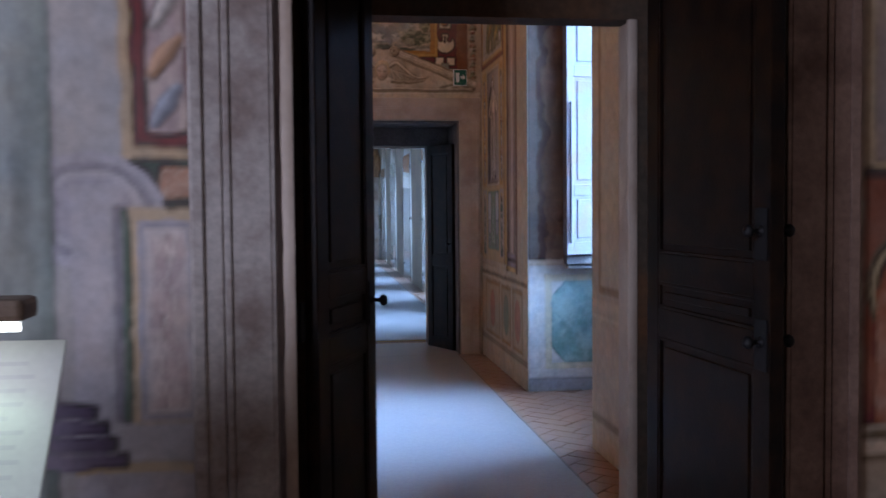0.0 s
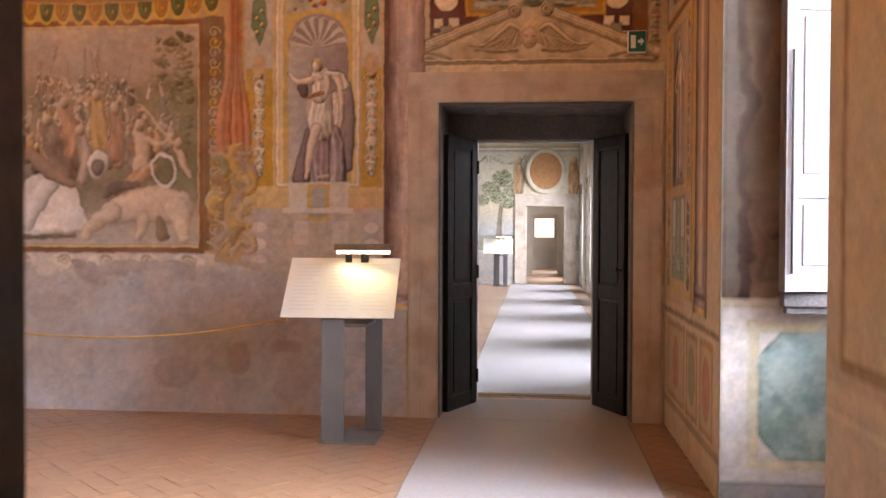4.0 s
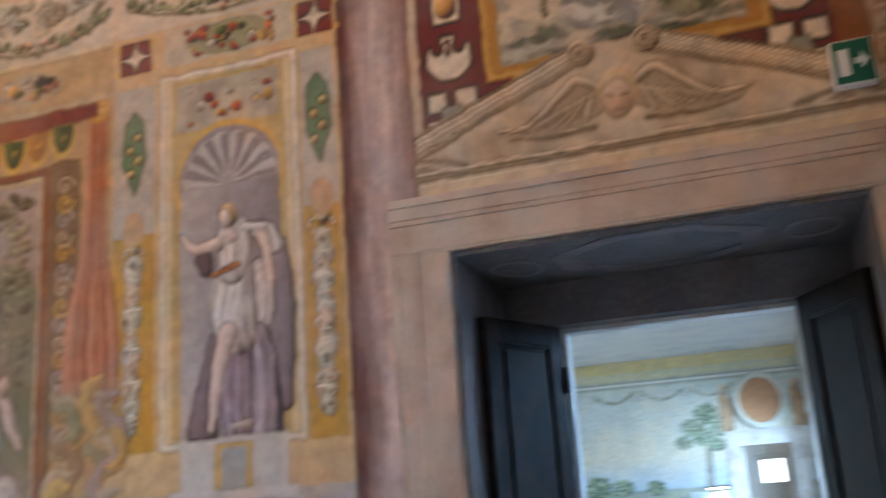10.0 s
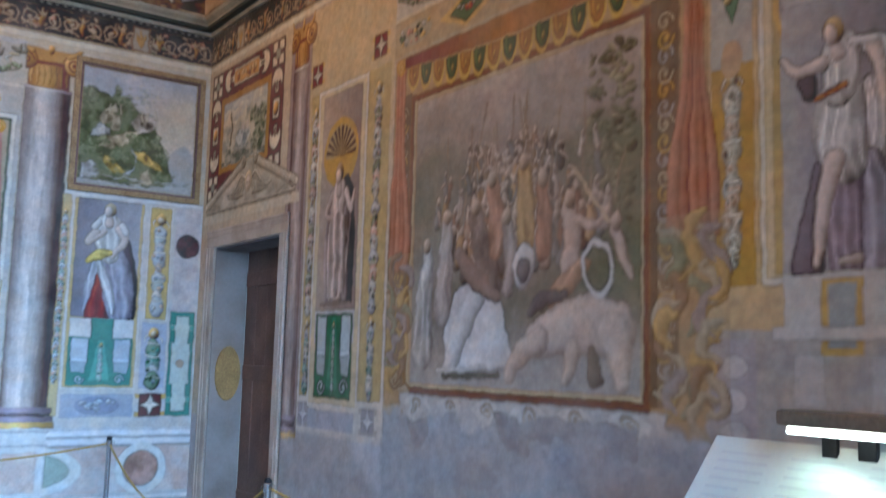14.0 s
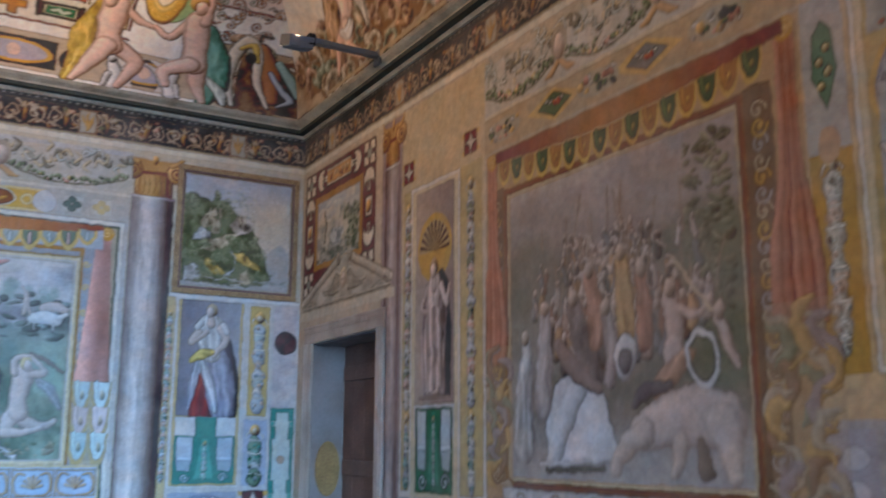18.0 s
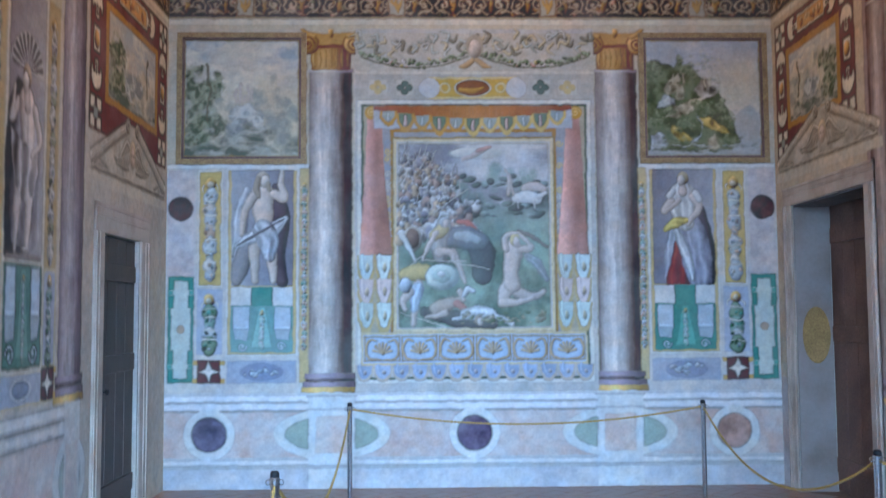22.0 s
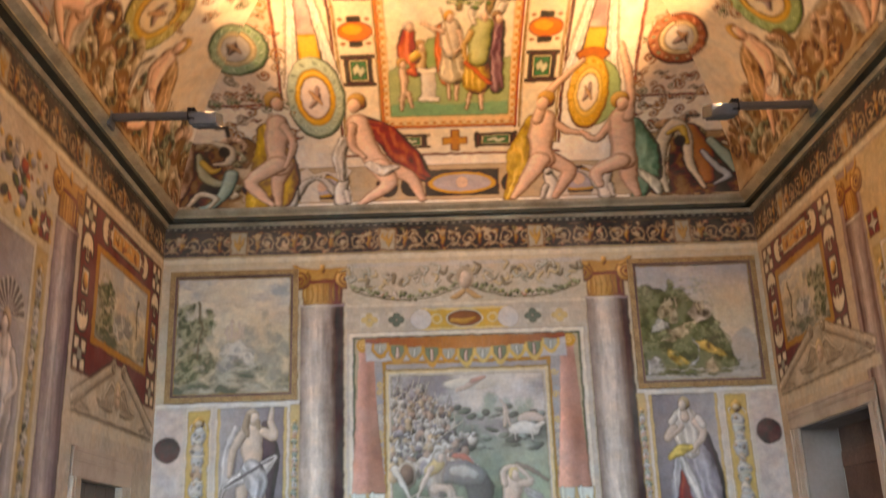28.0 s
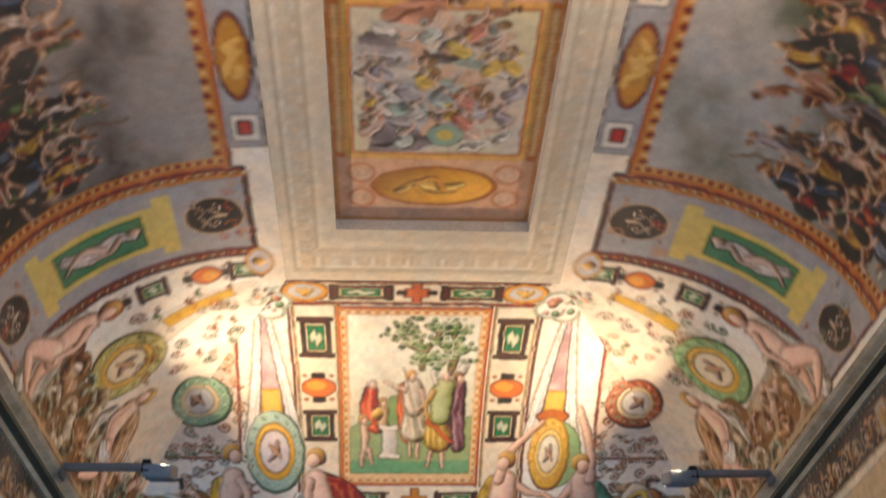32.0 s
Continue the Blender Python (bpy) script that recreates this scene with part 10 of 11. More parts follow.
for v0, v1, c in ((3.98, 4.06, (0.66, 0.60, 0.48)), (4.06, 4.10, (0.36, 0.32, 0.26)), (3.93, 3.98, (0.40, 0.36, 0.28)), (3.80, 3.93, (0.48, 0.46, 0.36))):
    f.field(-4.0, XG, v0, v1, c)
for u in (-3.2, -2.0, -0.85):
    garland(f, u, u + 1.0, 3.82, 0.22, int(-u * 10), ((0.54, 0.40, 0.28), (0.50, 0.46, 0.26), (0.26, 0.31, 0.20), (0.56, 0.52, 0.42)))
f.brush([(-0.62, 1.3), (-0.58, 2.0), (-0.52, 2.7)], [0.16, 0.11, 0.05], (0.24, 0.20, 0.14))
for u, v, r in ((-0.52, 3.15, 0.28), (-0.86, 2.85, 0.24), (-0.22, 2.82, 0.24), (-0.64, 2.60, 0.22), (-1.12, 2.50, 0.18), (-0.36, 2.42, 0.18), (-2.7, 1.55, 0.24), (-1.9, 1.50, 0.20), (-3.3, 1.6, 0.3)):
    foliage(f, u, v, r, 90, random.Random(int(v * 100)), ((0.24, 0.27, 0.17), (0.32, 0.34, 0.22), (0.17, 0.20, 0.12)))
for u in (-0.05, 1.58):
    f.brush([(u, 2.75), (u + 0.02, 3.15), (u - 0.01, 3.55)], [0.26, 0.34, 0.22], (0.46, 0.24, 0.11), 0.6, 5)
    f.disc(u, 3.68, 0.11, 0.13, (0.48, 0.30, 0.18), model=0.6)
f.field(-4.0, XG, 0.0, 1.0, over(-4.0, XG, 0, 1.0, marble((0.48, 0.45, 0.40), (0.38, 0.36, 0.33), 3.0)))
f.field(-4.0, XG, 0.94, 1.02, (0.58, 0.54, 0.46))
f.age(0.2)
f.panel("painted_panels", gallery_end, "painted landscape with a tree under garlands and a yellow cornice", -4.0, XG, 0.0, 4.6, 0.025, [(0.21, 1.31, -1, 2.33)])
# daylight seen through the small window at the far end
setting("backdrop", box(-3.5, 4.5, GALLERY_END + 14.0, GALLERY_END + 14.1, -1.0, 6.0), SKYGLOW, "bright hazy sky beyond the far window", "sky")
# ---- the painted walls, panel by panel ----
JAMB.age(0.2), JAMB2.age(0.2), FIRST.age(0.12, (0.42, 0.38, 0.34), 0.16, 0, 0.95, 0.8, 1.3)
WEST.age(0.05, (0.56, 0.49, 0.41), 0.12, 1, 0.96, 0.5, 1.30)
NORTH.age(0.10, (0.48, 0.39, 0.32), 0.15, 2, 0.88, 0.6, 1.34)
SOUTH.age(0.10, (0.50, 0.43, 0.35), 0.14, 3, 0.9, 0.7, 1.32)
EAST.age(0.12, (0.52, 0.42, 0.33), 0.14, 4, 0.9, 0.8, 1.3)
for name, label, u0, u1, v0, v1, st in (("painted_dado", "painted marble dado with dark roundels", YS, YN, 0.0, 0.90, 0.012), ("painted_bay", "painted niche with a pale draped statue", YS, 4.72, 0.90, 4.40, 0.0095), ("painted_column", "painted grey marble column with a gilt capital", 4.72, 5.22, 0.90, 4.40, 0.011),
                                        ("painted_tapestry", "painted battle hanging between rose curtains", 5.22, 7.48, 0.90, 4.40, 0.0095), ("painted_column", "painted grey marble column with a gilt capital", 7.48, 7.95, 0.90, 4.40, 0.011), ("painted_bay", "painted niche with a draped statue in red", 7.95, YN, 0.90, 4.40, 0.0095), ("painted_frieze", "dark painted frieze with pale scrollwork", YS, YN, 4.40, TOP, 0.012)):
    WEST.panel(name, wall_west, label, u0, u1, v0, v1, st)
DOORS_N = [(NORTH_DOOR[0] - 0.002, NORTH_DOOR[1] + 0.002, -1, NORTH_DOOR[2]), (-7.98, -6.53, -1, 2.62)]
for name, label, u0, u1, v0, v1, st in (("bare_plaster", "bare grey plaster where the paint is lost", -6.53, -0.38, 0.0, 1.10, 0.025), ("painted_bay", "painted surround of a walled doorway", XW, -7.98, 0.0, 4.40, 0.014), ("painted_overdoor", "painted pediment under a small landscape", -7.98, -6.53, 2.62, 4.40, 0.013), ("painted_bay", "narrow painted niche with a faded draped statue", -6.53, -4.79, 1.10, 4.40, 0.0125),
                                        ("painted_battle", "large faded battle scene with a white horse", -4.79, -2.04, 1.10, 4.40, 0.011), ("painted_bay", "painted shell niche with a pale draped statue", -2.04, -0.38, 1.10, 4.40, 0.010), ("painted_overdoor", "painted pediment under a landscape in red strapwork", -0.38, 1.24, 2.65, 4.40, 0.010), ("painted_border", "painted strip beside the doorway", 1.24, XE, 0.0, 4.40, 0.015), ("painted_frieze", "dark painted frieze with pale scrollwork", XW, XE, 4.40, TOP, 0.013)):
    NORTH.panel(name, wall_north, label, u0, u1, v0, v1, st)
for name, label, u0, u1, v0, v1, st in (("painted_dado", "painted marble dado with a dark roundel", -6.58, SOUTH_DOOR[0], 0.0, 1.05, 0.02), ("painted_bay", "painted shell niche with a pale draped statue", -6.58, -3.9, 1.05, 4.40, 0.013), ("painted_wall", "faded cream painted plaster", -3.9, SOUTH_DOOR[0], 1.05, 4.40, 0.08), ("painted_overdoor", "painted pediment under a small landscape", -7.52, -6.58, 2.27, 4.40, 0.013), ("painted_bay", "painted strip beside the door", XW, -7.52, 0.0, 4.40, 0.014), ("painted_wall", "faded cream painted plaster", SOUTH_DOOR[0], XE, 2.65, 4.40, 0.08), ("painted_wall", "faded cream painted plaster", SOUTH_DOOR[1], XE, 0.0, 2.65, 0.06), ("painted_frieze", "dark painted frieze with pale scrollwork", XW, XE, 4.40, TOP, 0.016)):
    SOUTH.panel(name, wall_south, label, u0, u1, v0, v1, st)
for name, label, u0, u1, v0, v1, st in (("painted_panels", "painted column beside a niche and a framed landscape", NICHE[1], YN, 0.0, 4.40, 0.014), ("painted_panels", "painted panel with grotesques", YS, NICHE[0], 0.0, 4.40, 0.025), ("painted_wall", "painted strip over the niche", NICHE[0], NICHE[1], NICHE[2], 4.40, 0.05), ("painted_frieze", "dark painted frieze with pale scrollwork", YS, YN, 4.40, TOP, 0.02)):
    EAST.panel(name, wall_east, label, u0, u1, v0, v1, st)
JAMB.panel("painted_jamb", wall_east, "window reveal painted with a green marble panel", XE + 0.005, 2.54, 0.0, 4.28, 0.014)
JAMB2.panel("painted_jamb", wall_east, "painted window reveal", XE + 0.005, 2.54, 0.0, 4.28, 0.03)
FIRST.panel("painted_panels", wall_first, "painted panels, pilaster and a grey column", -2.6, -0.50, 0.0, 4.4, 0.010)
FIRST.panel("painted_panels", wall_first, "painted panels in red and ochre", 1.12, 2.2, 0.0, 4.4, 0.012)
# ---- doors ----
def local(a, b, c, d, e, f, bevel=0.004):
    return box(a, b, c, d, e, f, bevel)


def door_leaf(name, label, hinge, end, height, wood, knobs=(), rows=(0.12, 0.98, 1.10, 2.30), group=""):
    """A panelled leaf that stands from its hinge to its free edge; rows: bottoms and tops of the sunk panels."""
    run = math.hypot(end[0] - hinge[0], end[1] - hinge[1])
    leaf = thing(name, label, "door", group, (hinge[0], hinge[1], 0.006), math.degrees(math.atan2(end[1] - hinge[1], end[0] - hinge[0])))
    th, st = 0.046, min(0.10, run * 0.17)
    for a, b in ((0, st), (run - st, run)):
        part("stile", local(a, b, -th / 2, th / 2, 0, height), wood, leaf)
    cuts = [0] + list(rows) + [height]
    for a, b in zip(cuts[::2], cuts[1::2]):
        part("rail", local(st, run - st, -th / 2 + 0.001, th / 2 - 0.001, a, b), wood, leaf)
    for a, b in zip(rows[::2], rows[1::2]):
        bm = box(st, run - st, -0.010, 0.010, a, b)
        for s in (-1, 1):
            add_box(bm, st + 0.035, run - st - 0.035, s * 0.009, s * 0.017, a + 0.035, b - 0.035, 0.005)
        part("panel", bm, wood, leaf)
        for s in (-1, 1):
            bm = bmesh.new()
            for c, d, e, f in ((st, run - st, a, a + 0.012), (st, run - st, b - 0.012, b), (st, st + 0.012, a + 0.012, b - 0.012), (run - st - 0.012, run - st, a + 0.012, b - 0.012)):
                add_box(bm, c, d, s * 0.010, s * 0.020, e, f, 0.003)
            part("panel_bead", bm, wood, leaf)
    for kz in knobs:
        for s in (-1, 1):
            bm = turned([(0.0, 0), (0.018, 0), (0.018, 0.005), (0.007, 0.008), (0.007, 0.030), (0.018, 0.038), (0.021, 0.048), (0.015, 0.057), (0.0, 0.060)], 16)
            bmesh.ops.rotate(bm, verts=bm.verts[:], matrix=Matrix.Rotation(radians(-90 * s), 3, "X"))
            bmesh.ops.translate(bm, verts=bm.verts[:], vec=(run - st * 0.5, s * th / 2, kz))
            part("knob", bm, IRON, leaf, "black iron knob", True)
        part("lock_plate", local(run - st * 0.85, run - st * 0.15, -th / 2 - 0.004, th / 2 + 0.004, kz - 0.09, kz + 0.07, 0.002), IRON, leaf, "black iron lock plate")
    for hz in (0.25, height / 2, height - 0.25):
        bm = turned([(0.011, hz - 0.06), (0.011, hz + 0.06)], 12)
        bmesh.ops.translate(bm, verts=bm.verts[:], vec=(-0.004, th / 2 + 0.006, 0))
        part("hinge", bm, IRON, leaf, "black iron hinge")
    return leaf


door_leaf("door_leaf", "dark walnut panelled door leaf standing open into the reveal", (-0.115, 10.02), (-0.335, 9.50), 2.40, DARKWOOD, (), group="leaves of the north doorway")
door_leaf("door_leaf", "dark walnut panelled door leaf standing open with an iron knob", (0.975, 10.02), (1.205, 9.50), 2.40, DARKWOOD, (1.24,), group="leaves of the north doorway")
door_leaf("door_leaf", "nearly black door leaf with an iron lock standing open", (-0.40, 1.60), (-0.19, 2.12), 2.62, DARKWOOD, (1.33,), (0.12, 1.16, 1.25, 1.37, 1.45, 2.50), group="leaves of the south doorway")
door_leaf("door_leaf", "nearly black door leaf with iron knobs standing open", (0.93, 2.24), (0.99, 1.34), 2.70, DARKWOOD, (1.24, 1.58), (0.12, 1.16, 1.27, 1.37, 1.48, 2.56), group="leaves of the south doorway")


def closed_door(name, label, x0, x1, y, height, wood, boards):
    door = thing(name, label, "door", "", ((x0 + x1) / 2, y, 0.0))
    half, w = (x1 - x0) / 2, (x1 - x0) / boards
    rng = random.Random(boards)
    for k in range(boards):
        part("board", box(-half + k * w + 0.003, -half + (k + 1) * w - 0.003, -0.02 + rng.uniform(0, 0.004), 0.02, 0.01, height - 0.01, 0.003), wood, door)
    for z0 in (0.18, height * 0.52, height - 0.36):
        part("ledge", box(-half + 0.05, half - 0.05, -0.045 if y > 6 else 0.02, -0.02 if y > 6 else 0.045, z0, z0 + 0.14, 0.005), wood, door)
    s = -1 if y > 6 else 1
    bm = turned([(0.0, 0), (0.03, 0), (0.03, 0.005), (0.008, 0.01), (0.008, 0.04), (0.026, 0.055), (0.02, 0.07), (0.0, 0.072)], 14)
    bmesh.ops.rotate(bm, verts=bm.verts[:], matrix=Matrix.Rotation(radians(-90 * s), 3, "X"))
    bmesh.ops.translate(bm, verts=bm.verts[:], vec=(half - 0.09, s * 0.02, 1.05))
    part("knob", bm, IRON, door, "black iron knob", True)
    return door


closed_door("wooden_door", "closed red-brown plank door in a painted reveal", -7.98, -6.53, 9.64, 2.62, REDWOOD, 6)
closed_door("wooden_door", "closed dark brown plank door in a shallow recess", -7.52, -6.58, 3.345, 2.27, BROWNWOOD, 4)


def casing(name, label, x0, x1, head, width, y, out, mat, sill=0.0, right=None, right_mat=None):
    """A stepped stone architrave round an opening; out: -1 or 1 along y."""
    right = right or width
    prof = [(0.0, 1.0, 0.020), (0.05, 0.52, 0.0235), (0.52, 0.60, 0.030), (0.62, 1.0, 0.0265), (0.84, 0.97, 0.036)]
    made = None
    for nm, a, b in (("jamb", x0 - width, x0), ("jamb", x1, x1 + right)):
        bm = bmesh.new()
        for p, q, d in prof:
            lo, hi = (b - (b - a) * q, b - (b - a) * p) if b == x0 else (a + (b - a) * p, a + (b - a) * q)
            add_box(bm, lo, hi, y + out * 0.005, y + out * d, sill, head + (0 if q < 1 and p == 0 else 0), 0.004)
        if made is None:
            made = setting(name, bm, mat, label, "door casing")
        else:
            part("jamb", bm, right_mat or mat, made, "darker red-brown jamb" if right_mat else "")
    bm = bmesh.new()
    for p, q, d in prof:
        add_box(bm, x0 - width, x1 + right, y + out * 0.005, y + out * (d + 0.001), head + width * p, head + width * q, 0.004)
    part("lintel", bm, mat, made)
    return made


casing("door_1", "stepped pale stone casing of the north doorway", NORTH_DOOR[0], NORTH_DOOR[1], 2.65, 0.25, YN, -1, STONE, right=0.23)
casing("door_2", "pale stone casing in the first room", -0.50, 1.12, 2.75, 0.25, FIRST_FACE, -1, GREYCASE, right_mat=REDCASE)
casing("door_3", "pale painted casing of the walled doorway", -7.98, -6.53, 2.62, 0.17, YN, -1, STONE)
casing("door_4", "pale painted casing of the small door", -7.52, -6.58, 2.27, 0.22, YS, 1, STONE)

# dark linings of the doorways
lining = setting("door_lining", box(NORTH_DOOR[0] + 0.003, NORTH_DOOR[1] - 0.003, YN + 0.004, 10.047, 2.628, 2.647), GREYSTONE, "dark grey painted soffit with an oval", "door lining")
bm = turned([(1.0, -0.006), (1.0, 0.0), (0.78, 0.0), (0.78, -0.006), (1.0, -0.006)], 8, caps=False, start=math.pi / 8)
bmesh.ops.scale(bm, verts=bm.verts[:], vec=(0.47, 0.36, 1))
bmesh.ops.translate(bm, verts=bm.verts[:], vec=(0.43, 9.66, 2.629))
part("oval_band", bm, SOFFITLINE, lining, "paler grey oval")
for s in (-1, 1):
    bm = turned([(1.0, -0.006), (1.0, 0.0), (0.8, 0.0), (0.8, -0.006), (1.0, -0.006)], 24, caps=False)
    bmesh.ops.scale(bm, verts=bm.verts[:], vec=(0.12, 0.16, 1))
    bmesh.ops.translate(bm, verts=bm.verts[:], vec=(0.43 + s * 0.62, 9.66, 2.629))
    part("oval_band", bm, SOFFITLINE, lining, "paler grey oval")
# pale strips put the gallery's daylight into the colour of the opening's edge
for x0, x1, z0, z1 in ((-0.119, -0.095, 0.0, 2.419), (0.955, 0.979, 0.0, 2.419), (-0.095, 0.955, 2.395, 2.419)):
    part("door_edge", box(x0, x1, NORTH_BACK - 0.09, NORTH_BACK + 0.012, z0, z1, 0.004), LITEDGE, lining, "edge coloured pale as if lit from the gallery")
for a, b in ((NORTH_DOOR[0] + 0.003, NORTH_DOOR[0] + 0.022), (NORTH_DOOR[1] - 0.022, NORTH_DOOR[1] - 0.003)):
    part("reveal", box(a, b, YN + 0.004, 10.047, 0.0, 2.626), GREYSTONE, lining, "dark grey painted reveal")
lining = setting("door_lining", box(-0.498, -0.482, FIRST_FACE + 0.01, 2.398, 0, 2.745), MAUVEPLASTER, "dark reveal of the thick doorway", "door lining")
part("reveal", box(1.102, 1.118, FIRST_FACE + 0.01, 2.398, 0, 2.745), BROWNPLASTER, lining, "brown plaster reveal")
part("soffit", box(-0.48, 1.10, FIRST_FACE + 0.01, 2.398, 2.73, 2.748), GREYSTONE, lining)
for x, y, n in ((-0.475, FIRST_FACE, 0), (0.892, SOUTH_BACK, 1)):
    bm = bmesh.new()
    rows = []
    for k in range(111):
        z = 2.42 * k / 110
        o = 0.020 + 0.016 * float(nz(z * 9, n, 3)) + 0.012 * float(nz(z * 34, n, 5))
        w = 0.036 + 0.020 * float(nz(z * 7, n, 9))
        rows.append([bm.verts.new(p) for p in ((x + 0.03, y - 0.004, z), (x - o * 0.2, y - o * 0.6, z), (x - o * 0.45, y + w * 0.4, z), (x + 0.012, y + w, z))])
    for a, b in zip(rows, rows[1:]):
        for i in range(3):
            bm.faces.new((a[i], a[i + 1], b[i + 1], b[i]))
    part("worn_edge", bm, STONE, lining, "chipped plaster edge", True)
# pale skin on the dark frame: the great room's warm light put into colour
part("inner_reveal", box(0.893, 0.899, SOUTH_BACK + 0.03, 2.548, 0, 2.415), STONE, lining, "pale ochre inner reveal, toned for the warm light beyond")

# stepped reveal of the walled doorway, painted with an oval
reveal = setting("door_lining", box(-7.977, -7.962, YN + 0.004, 9.61, 0, 2.617), REVEAL, "painted reveal with an ochre oval", "door lining")
part("reveal", box(-6.548, -6.533, YN + 0.004, 9.61, 0, 2.617), REVEAL, reveal)
part("soffit", box(-7.96, -6.55, YN + 0.004, 9.61, 2.602, 2.617), GREYSTONE, reveal, "dark grey soffit")
bm = turned([(0.0, 0), (1.0, 0), (0.96, 0.006), (0.0, 0.006)], 32)
bmesh.ops.rotate(bm, verts=bm.verts[:], matrix=Matrix.Rotation(radians(90), 3, "Y"))
bmesh.ops.scale(bm, verts=bm.verts[:], vec=(1, 0.13, 0.26))
bmesh.ops.translate(bm, verts=bm.verts[:], vec=(-7.961, 9.46, 1.42))
part("oval_panel", bm, OCHREPAINT, reveal, "ochre painted oval")
for y0, y1 in ((10.235, 10.262), (10.47, 10.50)):
    thing_bar = thing("threshold_strip", "worn brass threshold strip let into the floor", "threshold", "brass threshold strips", (0.4, (y0 + y1) / 2, 0))
    part("strip", box(-0.52, 0.58, (y0 - y1) / 2, (y1 - y0) / 2, -0.004, 0.006, 0.002), BRASS, thing_bar)
    for sx in (-0.4, -0.1, 0.2, 0.5):
        part("screw", turned([(0.0, 0.006), (0.006, 0.006), (0.006, 0.0075), (0.0, 0.0075)], 10, at=(sx, 0, 0)), IRON, thing_bar)

# ---- window niche ----
window = setting("window_1", box(2.44, 2.58, 5.06, 6.88, 1.17, 1.215, 0.006), GREYSTONE, "tall casement window with white frames", "window")
wb = 0.06
for a, b, c, d in ((5.12, 6.82, 1.215, 1.275), (5.12, 6.82, 3.89, 3.95), (5.12, 5.18, 1.275, 3.89), (6.76, 6.82, 1.275, 3.89), (5.94, 6.00, 1.275, 3.89)):
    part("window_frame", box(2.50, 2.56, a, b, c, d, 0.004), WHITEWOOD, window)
for y0, y1 in ((5.18, 5.94), (6.00, 6.76)):
    for k in range(3):
        z0 = 1.275 + k * 0.872
        pane = part("pane", box(2.528, 2.532, y0, y1, z0, z0 + 0.85), GLASS, window)
        pane.visible_shadow = False
        if k:
            part("glazing_bar", box(2.512, 2.548, y0, y1, z0 - 0.024, z0 + 0.002, 0.003), WHITEWOOD, window)


def shutter(label, free, hinge, z0, z1, side):
    ob = thing("window_shutter", label, "shutter", "folded window shutters", ((free[0] + hinge[0]) / 2, (free[1] + hinge[1]) / 2, z0), math.degrees(math.atan2(hinge[1] - free[1], hinge[0] - free[0])))
    half, h = math.hypot(hinge[0] - free[0], hinge[1] - free[1]) / 2, z1 - z0
    for fold in (0, 1):
        off = side * fold * 0.042
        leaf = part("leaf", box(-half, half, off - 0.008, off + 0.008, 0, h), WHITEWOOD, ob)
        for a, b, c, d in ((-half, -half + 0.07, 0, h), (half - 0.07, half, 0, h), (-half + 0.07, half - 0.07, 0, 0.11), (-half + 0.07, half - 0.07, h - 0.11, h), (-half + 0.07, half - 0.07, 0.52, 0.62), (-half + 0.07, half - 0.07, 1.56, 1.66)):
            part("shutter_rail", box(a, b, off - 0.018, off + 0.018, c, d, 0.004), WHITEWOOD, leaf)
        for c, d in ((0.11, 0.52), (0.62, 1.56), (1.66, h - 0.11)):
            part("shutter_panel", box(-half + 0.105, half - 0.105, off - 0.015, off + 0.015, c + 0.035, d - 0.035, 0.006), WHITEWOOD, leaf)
    for hz in (0.3, h / 2, h - 0.3):
        part("hinge", turned([(0.009, hz - 0.05), (0.009, hz + 0.05)], 10, at=(half + 0.008, side * 0.02, 0)), IRON, ob, "iron hinge")
    part("bolt", turned([(0.007, 0.1), (0.007, h * 0.5)], 10, at=(-half + 0.035, -side * 0.028, 0)), IRON, ob, "long iron bolt")
    return ob


shutter("white panelled shutter folded back against the window reveal", (1.80, 6.77), (2.46, 6.90), 1.245, 3.92, 1)
shutter("white panelled shutter folded back against the window reveal", (1.86, 5.05), (2.46, 5.03), 1.245, 3.92, -1)
sill = thing("shutter_sill", "dark moulded ledge under the folded shutter", "ledge", "", (2.02, 6.89, 1.19))
part("ledge", box(-0.20, 0.46, -0.055, 0.045, -0.035, 0.05, 0.012), GREYSTONE, sill)
part("under_moulding", box(-0.18, 0.44, -0.035, 0.045, -0.075, -0.036, 0.008), GREYSTONE, sill)

